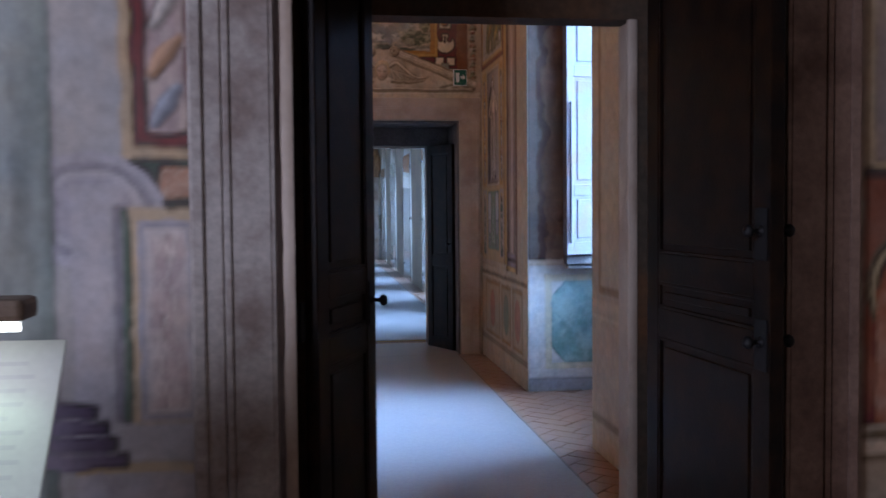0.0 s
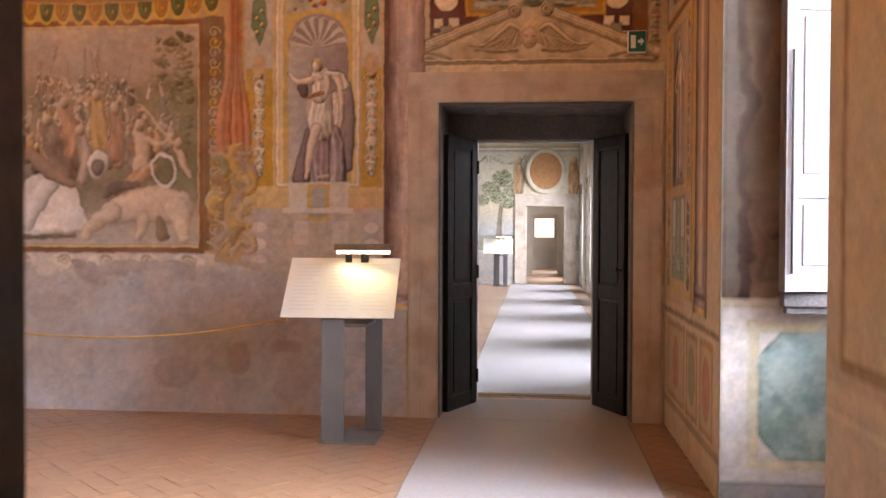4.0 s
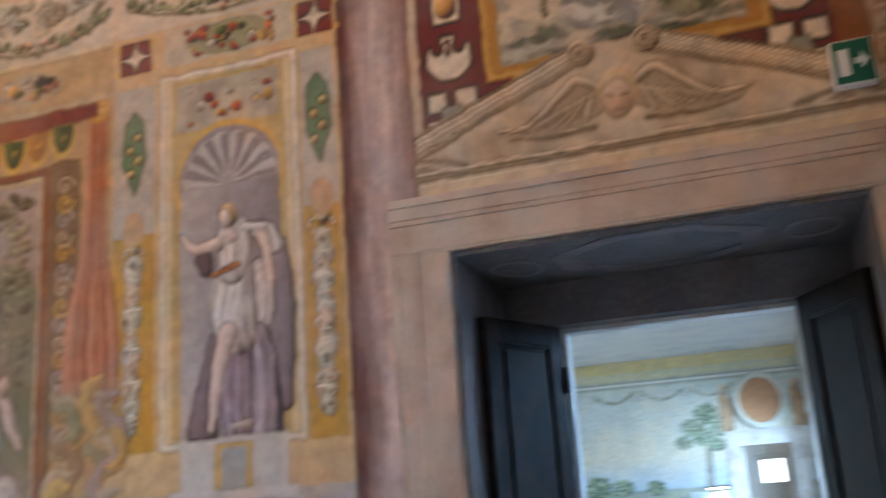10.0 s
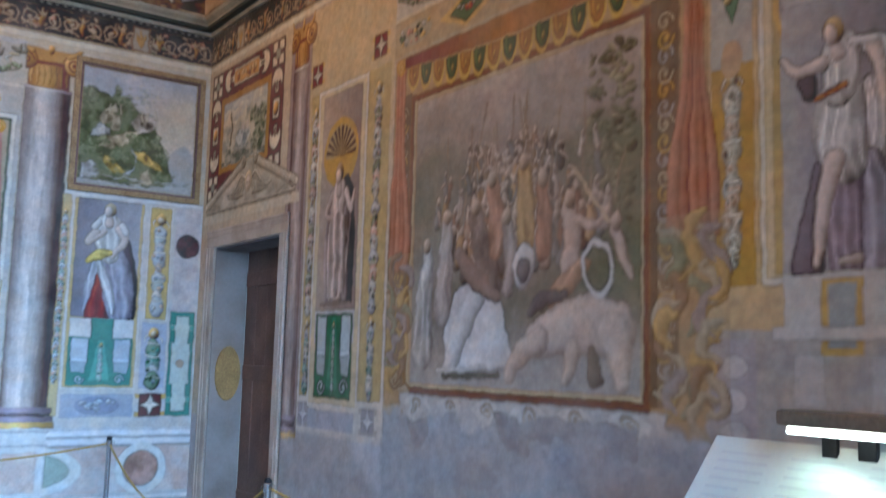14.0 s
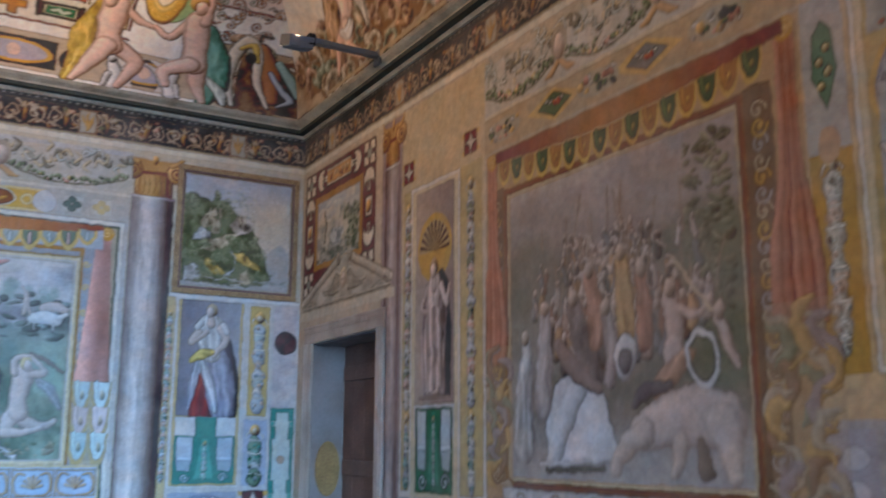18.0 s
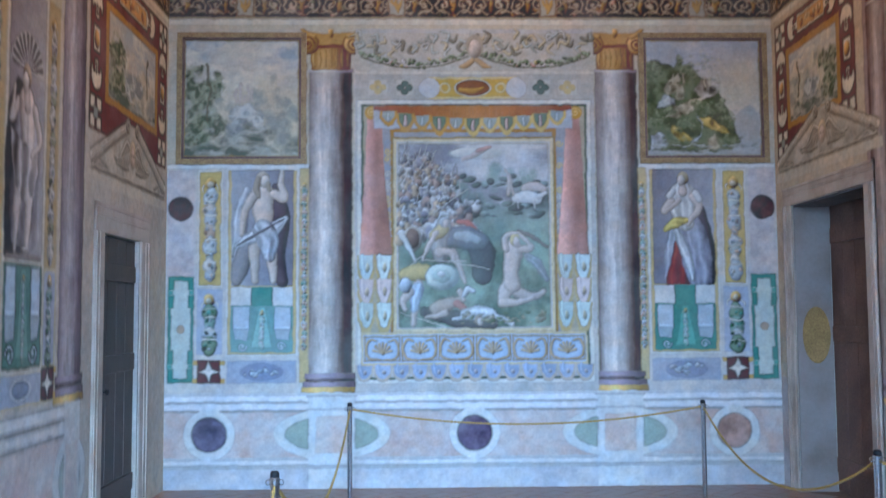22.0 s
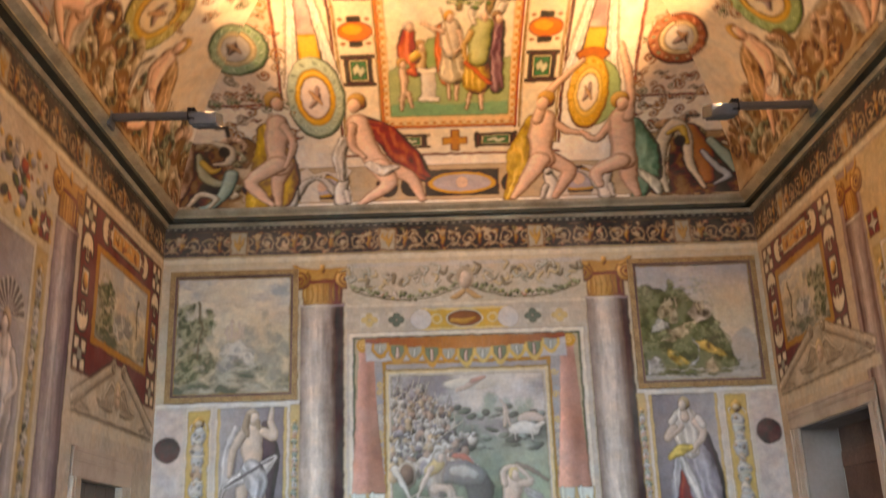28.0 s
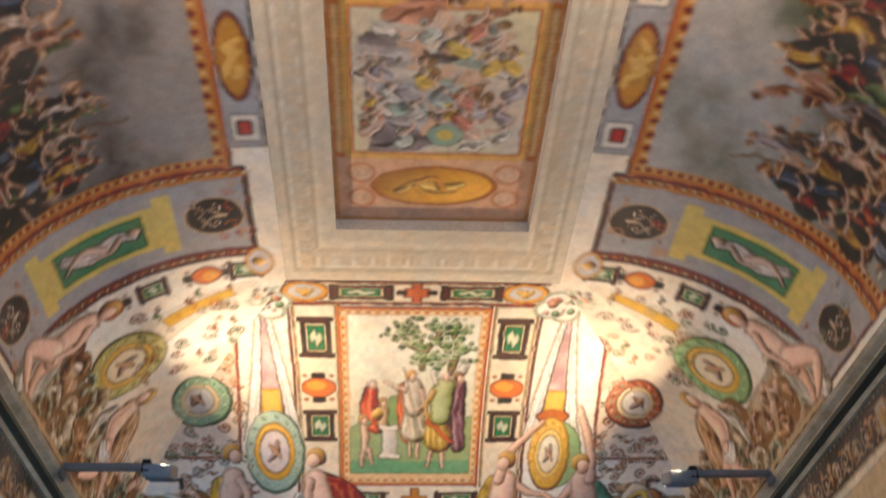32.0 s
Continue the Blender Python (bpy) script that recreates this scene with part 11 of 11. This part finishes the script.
# ---- lecterns ----
def lectern(label, dx, dy, name="lectern", lamp=True):
    ob = thing(name, label, "lectern", "information lecterns", (-1.0 + dx, 8.46 + dy, 0))
    rows = ((-0.44, -0.24, 0.93), (0.39, 0.12, 1.36))
    tilt = math.atan2(0.43, 0.36)
    length = math.hypot(0.43, 0.36)

    def slope(a, b, c, d, lo, hi, bevel=0.002):
        bm = box(a, b, c, d, lo, hi, bevel)
        bmesh.ops.rotate(bm, verts=bm.verts[:], matrix=Matrix.Rotation(tilt, 3, "X"))
        bmesh.ops.translate(bm, verts=bm.verts[:], vec=(-0.02, -0.24, 0.93))
        return bm
    part("backing", slope(-0.41, 0.41, 0.01, length - 0.01, -0.020, -0.004), GREYMETAL, ob, "grey metal backing tray")
    board = part("board", slope(-0.425, 0.425, 0, length, -0.003, 0.005), PANEL, ob, "white printed board")
    rng = random.Random(5)
    for col in range(3):
        x = -0.37 + col * 0.27
        bm = bmesh.new()
        for k in range(13):
            y = length - 0.07 - k * 0.035
            w = 0.20 * (rng.uniform(0.3, 0.8) if k in (4, 9) else rng.uniform(0.9, 1.0))
            vs = [bm.verts.new((px, py, 0.0062)) for px, py in ((x, y), (x + w, y), (x + w, y + 0.011), (x, y + 0.011))]
            bm.faces.new(vs)
        bmesh.ops.rotate(bm, verts=bm.verts[:], matrix=Matrix.Rotation(tilt, 3, "X"))
        bmesh.ops.translate(bm, verts=bm.verts[:], vec=(-0.02, -0.24, 0.93))
        part("text_block", bm, INK, board, "pale grey printed lines")
    part("post", box(-0.14, 0.03, -0.215, -0.185, 0.012, 0.935, 0.004), GREYMETAL, ob)
    part("post", box(0.12, 0.25, 0.185, 0.215, 0.012, 1.10, 0.004), GREYMETAL, ob)
    part("brace", box(-0.10, 0.20, -0.19, 0.19, 0.86, 0.885, 0.004), GREYMETAL, ob)
    part("base_plate", box(-0.16, 0.27, -0.25, 0.25, 0.0, 0.012, 0.003), GREYMETAL, ob)
    for sx, sy in ((-0.12, -0.235), (0.02, -0.235), (0.14, 0.235), (0.24, 0.235)):
        part("bolt", turned([(0.0, 0.012), (0.009, 0.012), (0.009, 0.018), (0.0, 0.02)], 6, at=(sx, sy, 0)), STEEL, ob)
    part("lamp_stem", box(0.10, 0.16, 0.085, 0.105, 1.33, 1.43, 0.003), IRON, ob)
    part("lamp_stem", box(-0.02, 0.03, 0.085, 0.105, 1.33, 1.43, 0.003), IRON, ob)
    hood = part("lamp_hood", box(-0.08, 0.36, -0.065, 0.06, 1.425, 1.475, 0.014), HOOD, ob, "brownish metal lamp hood")
    bm = turned([(0.011, -0.20), (0.011, 0.20)], 14)
    bmesh.ops.rotate(bm, verts=bm.verts[:], matrix=Matrix.Rotation(radians(90), 3, "Y"))
    bmesh.ops.translate(bm, verts=bm.verts[:], vec=(0.14, -0.025, 1.412))
    part("tube", bm, TUBE, hood, "glowing greenish-white tube")
    return ob


lectern("white sloped information board on grey posts with a lit lamp", 0, 0)
lectern("white sloped information board far down the gallery, lamp lit", 0.42, 20.3)
lectern("white sloped information board beside the first doorway", -0.37, -7.60)

# ---- rope barrier ----
POSTS = [(-6.91, 5.26), (-6.91, 8.08), (-3.63, 5.17), (-1.94, 5.21), (-4.10, 8.13)]
stanchion = thing("stanchion", "slim polished steel barrier post on a disc base", "barrier post", "rope barrier posts", (POSTS[0][0], POSTS[0][1], 0))
part("base", turned([(0.0, 0.0), (0.150, 0.0), (0.155, 0.006), (0.150, 0.012), (0.06, 0.024), (0.03, 0.030), (0.0, 0.030)], 40), STEEL, stanchion, "", True)
part("pole", turned([(0.0, 0.028), (0.019, 0.028), (0.019, 0.88), (0.0, 0.88)], 20), STEEL, stanchion, "", False)
part("collar", turned([(0.019, 0.86), (0.023, 0.862), (0.023, 0.905), (0.019, 0.91)], 20), STEEL, stanchion)
part("cap", turned([(0.0, 0.88), (0.021, 0.88), (0.021, 0.925), (0.015, 0.935), (0.0, 0.938)], 20), IRON, stanchion, "dark cap")
for k in range(4):
    ring = [(0.030 + 0.010 * math.cos(q * math.tau / 10), 0.0, 0.885 + 0.012 * math.sin(q * math.tau / 10)) for q in range(11)]
    bm = swept(ring, 0.0025, 6)
    bmesh.ops.rotate(bm, verts=bm.verts[:], matrix=Matrix.Rotation(radians(90 * k), 3, "Z"))
    part("eyelet", bm, STEEL, stanchion)
for x, y in POSTS[1:]:
    copy_thing(stanchion, pose(x, y, 0))


def rope(a, b, sag, label):
    a, b = Vector(a), Vector(b)
    n = int((b - a).length / 0.016)
    ob = thing("barrier_rope", label, "rope", "barrier ropes", tuple(a))
    way = (b - a).normalized()
    side = way.cross(Vector((0, 0, 1))).normalized()
    for s in (0, 1):
        pts = []
        for k in range(n + 1):
            t = k / n
            c = (b - a) * t - Vector((0, 0, sag * 4 * t * (1 - t)))
            turn = k * 0.016 / 0.045 * math.tau / 1.3 + s * math.pi
            pts.append(c + 0.006 * (side * math.cos(turn) + Vector((0, 0, 1)) * math.sin(turn)))
        part("strand", swept(pts, 0.0045, 6), ROPE, ob, "", True)
    for p in (Vector((0, 0, 0)), b - a):
        part("hook", turned([(0.0, -0.018), (0.010, -0.016), (0.010, 0.016), (0.0, 0.018)], 10, at=tuple(p)), BRASS, ob, "brass end hook")
    return ob


LINE = [(-1.94, 5.21), (-3.63, 5.17), (-6.91, 5.26), (-6.91, 8.08), (-4.10, 8.13), (-1.50, 8.62)]
for (ax, ay), (bx, by), sag in zip(LINE, LINE[1:], (0.34, 0.42, 0.13, 0.36, 0.14)):
    rope((ax, ay, 0.885), (bx, by, 0.885), sag, "golden twisted rope hung between steel posts")

# ---- bench ----
bench = thing("bench", "oxblood tufted leather bench on polished steel legs", "bench", "", (-4.10, 6.55, 0))
L, W, nx, ny = 2.0, 0.9, 96, 45
vs, fs = [], []
cells = (6, 3)
for j in range(ny + 1):
    for i in range(nx + 1):
        s, t = i / nx, j / ny
        a, b = (s * cells[0]) % 1.0, (t * cells[1]) % 1.0
        a, b = (1.0 if i == nx else a), (1.0 if j == ny else b)
        puff = (1 - abs(2 * a - 1) ** 3.2) * (1 - abs(2 * b - 1) ** 3.2)
        rim = min(1.0, min(s, 1 - s) * L / 0.05) ** 0.5 * min(1.0, min(t, 1 - t) * W / 0.05) ** 0.5
        wrinkle = 0.006 * float(nz(s * 34, t * 9, 3)) + 0.005 * float(nz(s * 90, t * 14, 5))
        vs.append((-L / 2 + L * s, -W / 2 + W * t, 0.405 + 0.022 * rim + 0.034 * puff * (0.6 + 0.4 * rim) + wrinkle * rim))
fs = [(j * (nx + 1) + i, j * (nx + 1) + i + 1, (j + 1) * (nx + 1) + i + 1, (j + 1) * (nx + 1) + i) for j in range(ny) for i in range(nx)]
me = bpy.data.meshes.new("cushion")
me.from_pydata(vs, [], fs)
me.shade_smooth()
me.materials.append(LEATHER)
cushion = new("cushion", me)
cushion.parent = bench
part("cushion_side", box(-L / 2, L / 2, -W / 2, W / 2, 0.325, 0.402, 0.018), LEATHER, bench)
part("frame_board", box(-L / 2 + 0.03, L / 2 - 0.03, -W / 2 + 0.03, W / 2 - 0.03, 0.295, 0.324, 0.004), DARKWOOD, bench, "dark under-frame")
for i in range(cells[0] + 1):
    for j in range(cells[1] + 1):
        if 0 < i < cells[0] and 0 < j < cells[1]:
            part("button", turned([(0.0, 0.002), (0.010, 0.0), (0.006, 0.006), (0.0, 0.008)], 10, at=(-L / 2 + L * i / cells[0], -W / 2 + W * j / cells[1], 0.426)), LEATHER, bench)
for x in (-0.62, 0.62):
    for y in (-0.44, 0.44):
        part("leg", box(x - 0.035, x + 0.035, y - 0.006, y + 0.006, 0.0, 0.325, 0.002), STEEL, bench)
    part("leg_bar", box(x - 0.035, x + 0.035, -0.434, 0.434, 0.282, 0.294, 0.002), STEEL, bench)
    part("leg_bar", box(x - 0.035, x + 0.035, -0.434, 0.434, 0.0, 0.010, 0.002), STEEL, bench)

# ---- glass floor ----
PX0, PX1, PY0, PY1 = PIT
pitlight = thing("glass_floor_panel", "greenish glass floor panels in a steel rim over a dark pit", "glass floor", "", ((PX0 + PX1) / 2, (PY0 + PY1) / 2, 0))
hx, hy = (PX1 - PX0) / 2, (PY1 - PY0) / 2
for a, b, c, d in ((-hx, hx, -hy, -hy + 0.035), (-hx, hx, hy - 0.035, hy), (-hx, -hx + 0.035, -hy + 0.035, hy - 0.035), (hx - 0.035, hx, -hy + 0.035, hy - 0.035)):
    part("rim", box(a, b, c, d, -0.05, 0.003, 0.002), IRON, pitlight, "dark steel rim")
joint = -5.3 - (PX0 + PX1) / 2
for a, b in ((-hx + 0.037, joint - 0.006), (joint + 0.006, hx - 0.037)):
    part("pane", box(a, b, -hy + 0.037, hy - 0.037, -0.020, 0.001, 0.002), FLOORGLASS, pitlight)
part("joint_bar", box(joint - 0.005, joint + 0.005, -hy + 0.037, hy - 0.037, -0.05, 0.0005), IRON, pitlight)

# ---- wall lights ----
for x, y, s in SCONCES:
    ob = thing("wall_light", "grey metal uplight on a long arm above the cornice", "wall light", "cornice uplights", (x, y, 4.99))
    part("wall_plate", box(-0.06, 0.06, -0.012, 0.012, -0.09, 0.09, 0.004), GREYMETAL, ob)
    part("arm", box(-0.03, 0.03, min(0.012 * s, 0.62 * s), max(0.012 * s, 0.62 * s), -0.025, 0.025, 0.006), GREYMETAL, ob)
    bm = box(-0.13, 0.13, -0.11, 0.11, -0.05, 0.05, 0.012)
    bmesh.ops.rotate(bm, verts=bm.verts[:], matrix=Matrix.Rotation(radians(20), 3, "Y"))
    bmesh.ops.translate(bm, verts=bm.verts[:], vec=(-0.08, s * 0.72, 0.0))
    head = part("lamp_head", bm, GREYMETAL, ob)
    for k in range(4):
        bm = box(-0.004, 0.004, -0.09, 0.09, -0.068, -0.048, 0.001)
        bmesh.ops.translate(bm, verts=bm.verts[:], vec=(-0.09 + 0.06 * k, 0, 0))
        bmesh.ops.rotate(bm, verts=bm.verts[:], matrix=Matrix.Rotation(radians(20), 3, "Y"))
        bmesh.ops.translate(bm, verts=bm.verts[:], vec=(-0.08, s * 0.72, 0.0))
        part("cooling_fin", bm, GREYMETAL, head)
    part("bracket", box(-0.045, 0.045, min(0.60 * s, 0.66 * s), max(0.60 * s, 0.66 * s), -0.05, 0.05, 0.004), IRON, ob)

# ---- exit sign ----
sign = thing("exit_sign", "small green illuminated exit sign above the doorway", "exit sign", "", (1.25, YN - 0.006, 3.125))
part("housing", box(-0.075, 0.075, -0.05, 0.0, -0.09, 0.09, 0.006), WHITEPLASTIC, sign, "white plastic housing")
part("face", box(-0.068, 0.068, -0.054, -0.0505, -0.083, 0.083), GREENSIGN, sign, "green sign face")
bm = box(-0.052, -0.012, -0.0565, -0.0545, -0.055, 0.05)
part("door_symbol", bm, WHITEPLASTIC, sign, "white door shape")
bm = bmesh.new()
bm.faces.new([bm.verts.new(p) for p in ((0.005, -0.0556, -0.012), (0.028, -0.0556, -0.012), (0.028, -0.0556, -0.035), (0.056, -0.0556, 0.0), (0.028, -0.0556, 0.035), (0.028, -0.0556, 0.012), (0.005, -0.0556, 0.012))])
part("arrow_symbol", bm, WHITEPLASTIC, sign, "white arrow")

# ---- runner ----
for y0, y1, x0, x1 in ((3.42, 10.22, -0.38, 1.20), (10.52, 29.5, -0.25, 1.45)):
    ob = thing("floor_runner", "pale grey-beige walkway runner along the tiled floor", "runner", "walkway runners", ((x0 + x1) / 2, (y0 + y1) / 2, 0))
    hw, hl = (x1 - x0) / 2, (y1 - y0) / 2
    if y0 < 9:
        part("mat", box(-hw, hw, -hl, YN - 0.05 - (y0 + y1) / 2, 0.001, 0.009, 0.002), RUNNER, ob)
        part("mat", box(-0.36 - (x0 + x1) / 2, 1.215 - (x0 + x1) / 2, YN - 0.046 - (y0 + y1) / 2, hl, 0.001, 0.009, 0.002), RUNNER, ob)
    else:
        part("mat", box(-hw, hw, -hl, hl, 0.001, 0.009, 0.002), RUNNER, ob)
    for s in (-1, 1):
        part("edge_strip", box(s * hw - 0.008, s * hw + 0.008, -hl, (YN - 0.05 - (y0 + y1) / 2) if y0 < 9 else hl, 0.0005, 0.0105, 0.002), EDGESTRIP, ob, "darker edge strip")

# ---- the gallery ----
for gy in GALLERY_WINDOWS:
    ob = setting("window_2", box(2.50, 2.60, gy - 0.82, gy + 0.82, 0.78, 0.84, 0.006), GREYSTONE, "tall gallery window with white bars", "window")
    part("breast", box(2.53, 2.59, gy - 0.85, gy + 0.85, 0, 0.78), PLASTER, ob)
    for a, b, c, d in ((-0.85, -0.78, 0.84, 3.9), (0.78, 0.85, 0.84, 3.9), (-0.03, 0.03, 0.84, 3.9), (-0.78, 0.78, 0.84, 0.90), (-0.78, 0.78, 3.83, 3.9), (-0.78, 0.78, 2.5, 2.55)):
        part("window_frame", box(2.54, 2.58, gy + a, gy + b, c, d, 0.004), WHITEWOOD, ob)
    # a glass screen in front of each niche, held by steel clips
    screen = thing("glass_screen", "clear glass screen with steel clips before a window", "glass screen", "glass screens in the gallery", (XG - 0.03, gy, 0))
    pane = part("pane", box(-0.005, 0.005, -0.80, 0.80, 0.02, 2.9), GLASS, screen)
    pane.visible_shadow = False
    for cz in (0.35, 1.45, 2.6):
        for cy in (-0.78, 0.78):
            part("clip", box(-0.02, 0.02, cy - 0.03, cy + 0.03, cz - 0.03, cz + 0.03, 0.005), STEEL, screen)
casing("door_5", "pale stone casing of the far gallery doorway", 0.21, 1.31, 2.33, 0.36, GALLERY_END, -1, STONE)
frame_oval = thing("oval_frame", "cream moulded oval frame above the far doorway", "wall ornament", "", (0.76, GALLERY_END - 0.008, 3.36))
bm = turned([(1.0, 0.0), (1.0, 0.05), (0.93, 0.08), (0.86, 0.05), (0.80, 0.06), (0.78, 0.0), (1.0, 0.0)], 48, caps=False)
bmesh.ops.rotate(bm, verts=bm.verts[:], matrix=Matrix.Rotation(radians(90), 3, "X"))
bmesh.ops.scale(bm, verts=bm.verts[:], vec=(0.60, 1, 0.68))
part("moulding", bm, CREAMSTONE, frame_oval, "", True)
bm = turned([(0.0, 0.0), (0.79, 0.0), (0.79, 0.02), (0.0, 0.02)], 40)
bmesh.ops.rotate(bm, verts=bm.verts[:], matrix=Matrix.Rotation(radians(90), 3, "X"))
bmesh.ops.scale(bm, verts=bm.verts[:], vec=(0.60, 1, 0.68))
part("panel", bm, TERRAPAINT, frame_oval, "reddish-orange painted panel")
# ---- floor tiles, laid as a herringbone across the room ----
def tile_mesh(name, w, h):
    me = bpy.data.meshes.new(name)
    k, d = 0.003, 0.0015
    a, b = w / 2 - 0.0018, h / 2 - 0.0018
    rim = [(-a, -b, -0.010), (a, -b, -0.010), (a, b, -0.010), (-a, b, -0.010)]
    edge = [(x, y, -d) for x, y, z in rim]
    top = [(x - k * (1 if x > 0 else -1), y - k * (1 if y > 0 else -1), 0) for x, y, z in rim]
    fs = [(8, 9, 10, 11)] + [(o + i, o + (i + 1) % 4, o + 4 + (i + 1) % 4, o + 4 + i) for o in (0, 4) for i in range(4)]
    me.from_pydata(rim + edge + top, [], fs)
    me.materials.append(TILE)
    return me


def herringbone(x0, x1, y0, y1, w=0.145):
    """Places of the tiles: middle and turn."""
    c = math.sqrt(0.5)
    cx, cy = (x0 + x1) / 2, (y0 + y1) / 2
    n = int((x1 - x0 + y1 - y0) / w) + 2
    for i in range(-n, n):
        for j in range(-n, n):
            k = (i - j) % 4
            if k not in (0, 3):
                continue
            p, q = (i + 1, j + 0.5) if k == 0 else (i + 0.5, j + 1)
            p, q = p * w, q * w
            x, y = cx + (p - q) * c, cy + (p + q) * c
            if x0 < x < x1 and y0 < y < y1:
                yield x, y, 45 if k == 0 else 135


rng = random.Random(12)
PLAIN = tile_mesh("tile", 0.29, 0.145)
rest_v, rest_f, near = [], [], 0


def loose_tile(x, y, turn, me):
    m = pose(x, y, rng.uniform(-0.0015, 0.0), rng.uniform(-0.25, 0.25), rng.uniform(-0.25, 0.25), turn + rng.uniform(-0.4, 0.4))
    o = len(rest_v)
    rest_v.extend(tuple(m @ v.co) for v in me.vertices)
    rest_f.extend(tuple(o + i for i in f.vertices) for f in me.polygons)


PX0, PX1, PY0, PY1 = PIT
for x, y, turn in list(herringbone(XW - 0.1, 2.6, YS - 0.1, YN + 0.1)) + list(herringbone(-2.6, 1.6, 10.3, 17.0)):
    if PX0 - 0.09 < x < PX1 + 0.09 and PY0 - 0.09 < y < PY1 + 0.09:
        continue
    if x > XE + 0.1 and y < 10 and not NICHE[0] < y < NICHE[1]:
        continue
    if -0.20 < x < 1.02:
        continue
    if near < 300 and -2.45 < x < -0.30 and 4.2 < y < 9.2:
        me = PLAIN
        ob = new("tile", me)
        ob.parent = floor
        ob.matrix_world = pose(x, y, rng.uniform(-0.0015, 0.0), rng.uniform(-0.25, 0.25), rng.uniform(-0.25, 0.25), turn + rng.uniform(-0.4, 0.4))
        near += 1
    else:
        loose_tile(x, y, turn, PLAIN)
# a straight course round the glass
SHORT = tile_mesh("border_tile", 0.29, 0.145)
for k in range(int((PX1 - PX0 + 0.3) / 0.293)):
    for y in (PY1 + 0.073,):
        m = pose(PX0 - 0.15 + 0.146 + k * 0.293, y, 0.002, 0, 0, 0)
        o = len(rest_v)
        rest_v.extend(tuple(m @ v.co) for v in SHORT.vertices)
        rest_f.extend(tuple(o + i for i in f.vertices) for f in SHORT.polygons)
for k in range(int((PY1 - PY0) / 0.293) + 1):
    for x in (PX0 - 0.073, PX1 + 0.073):
        m = pose(x, PY0 + 0.146 + k * 0.293 - 0.05, 0.002, 0, 0, 90)
        o = len(rest_v)
        rest_v.extend(tuple(m @ v.co) for v in SHORT.vertices)
        rest_f.extend(tuple(o + i for i in f.vertices) for f in SHORT.polygons)
me = bpy.data.meshes.new("floor_tiles")
me.from_pydata(rest_v, [], rest_f)
me.materials.append(TILE)
tagged(new("floor_tiles", me), "worn terracotta herringbone floor tiles with a waxed sheen", "floor tiles", "", "stuff")
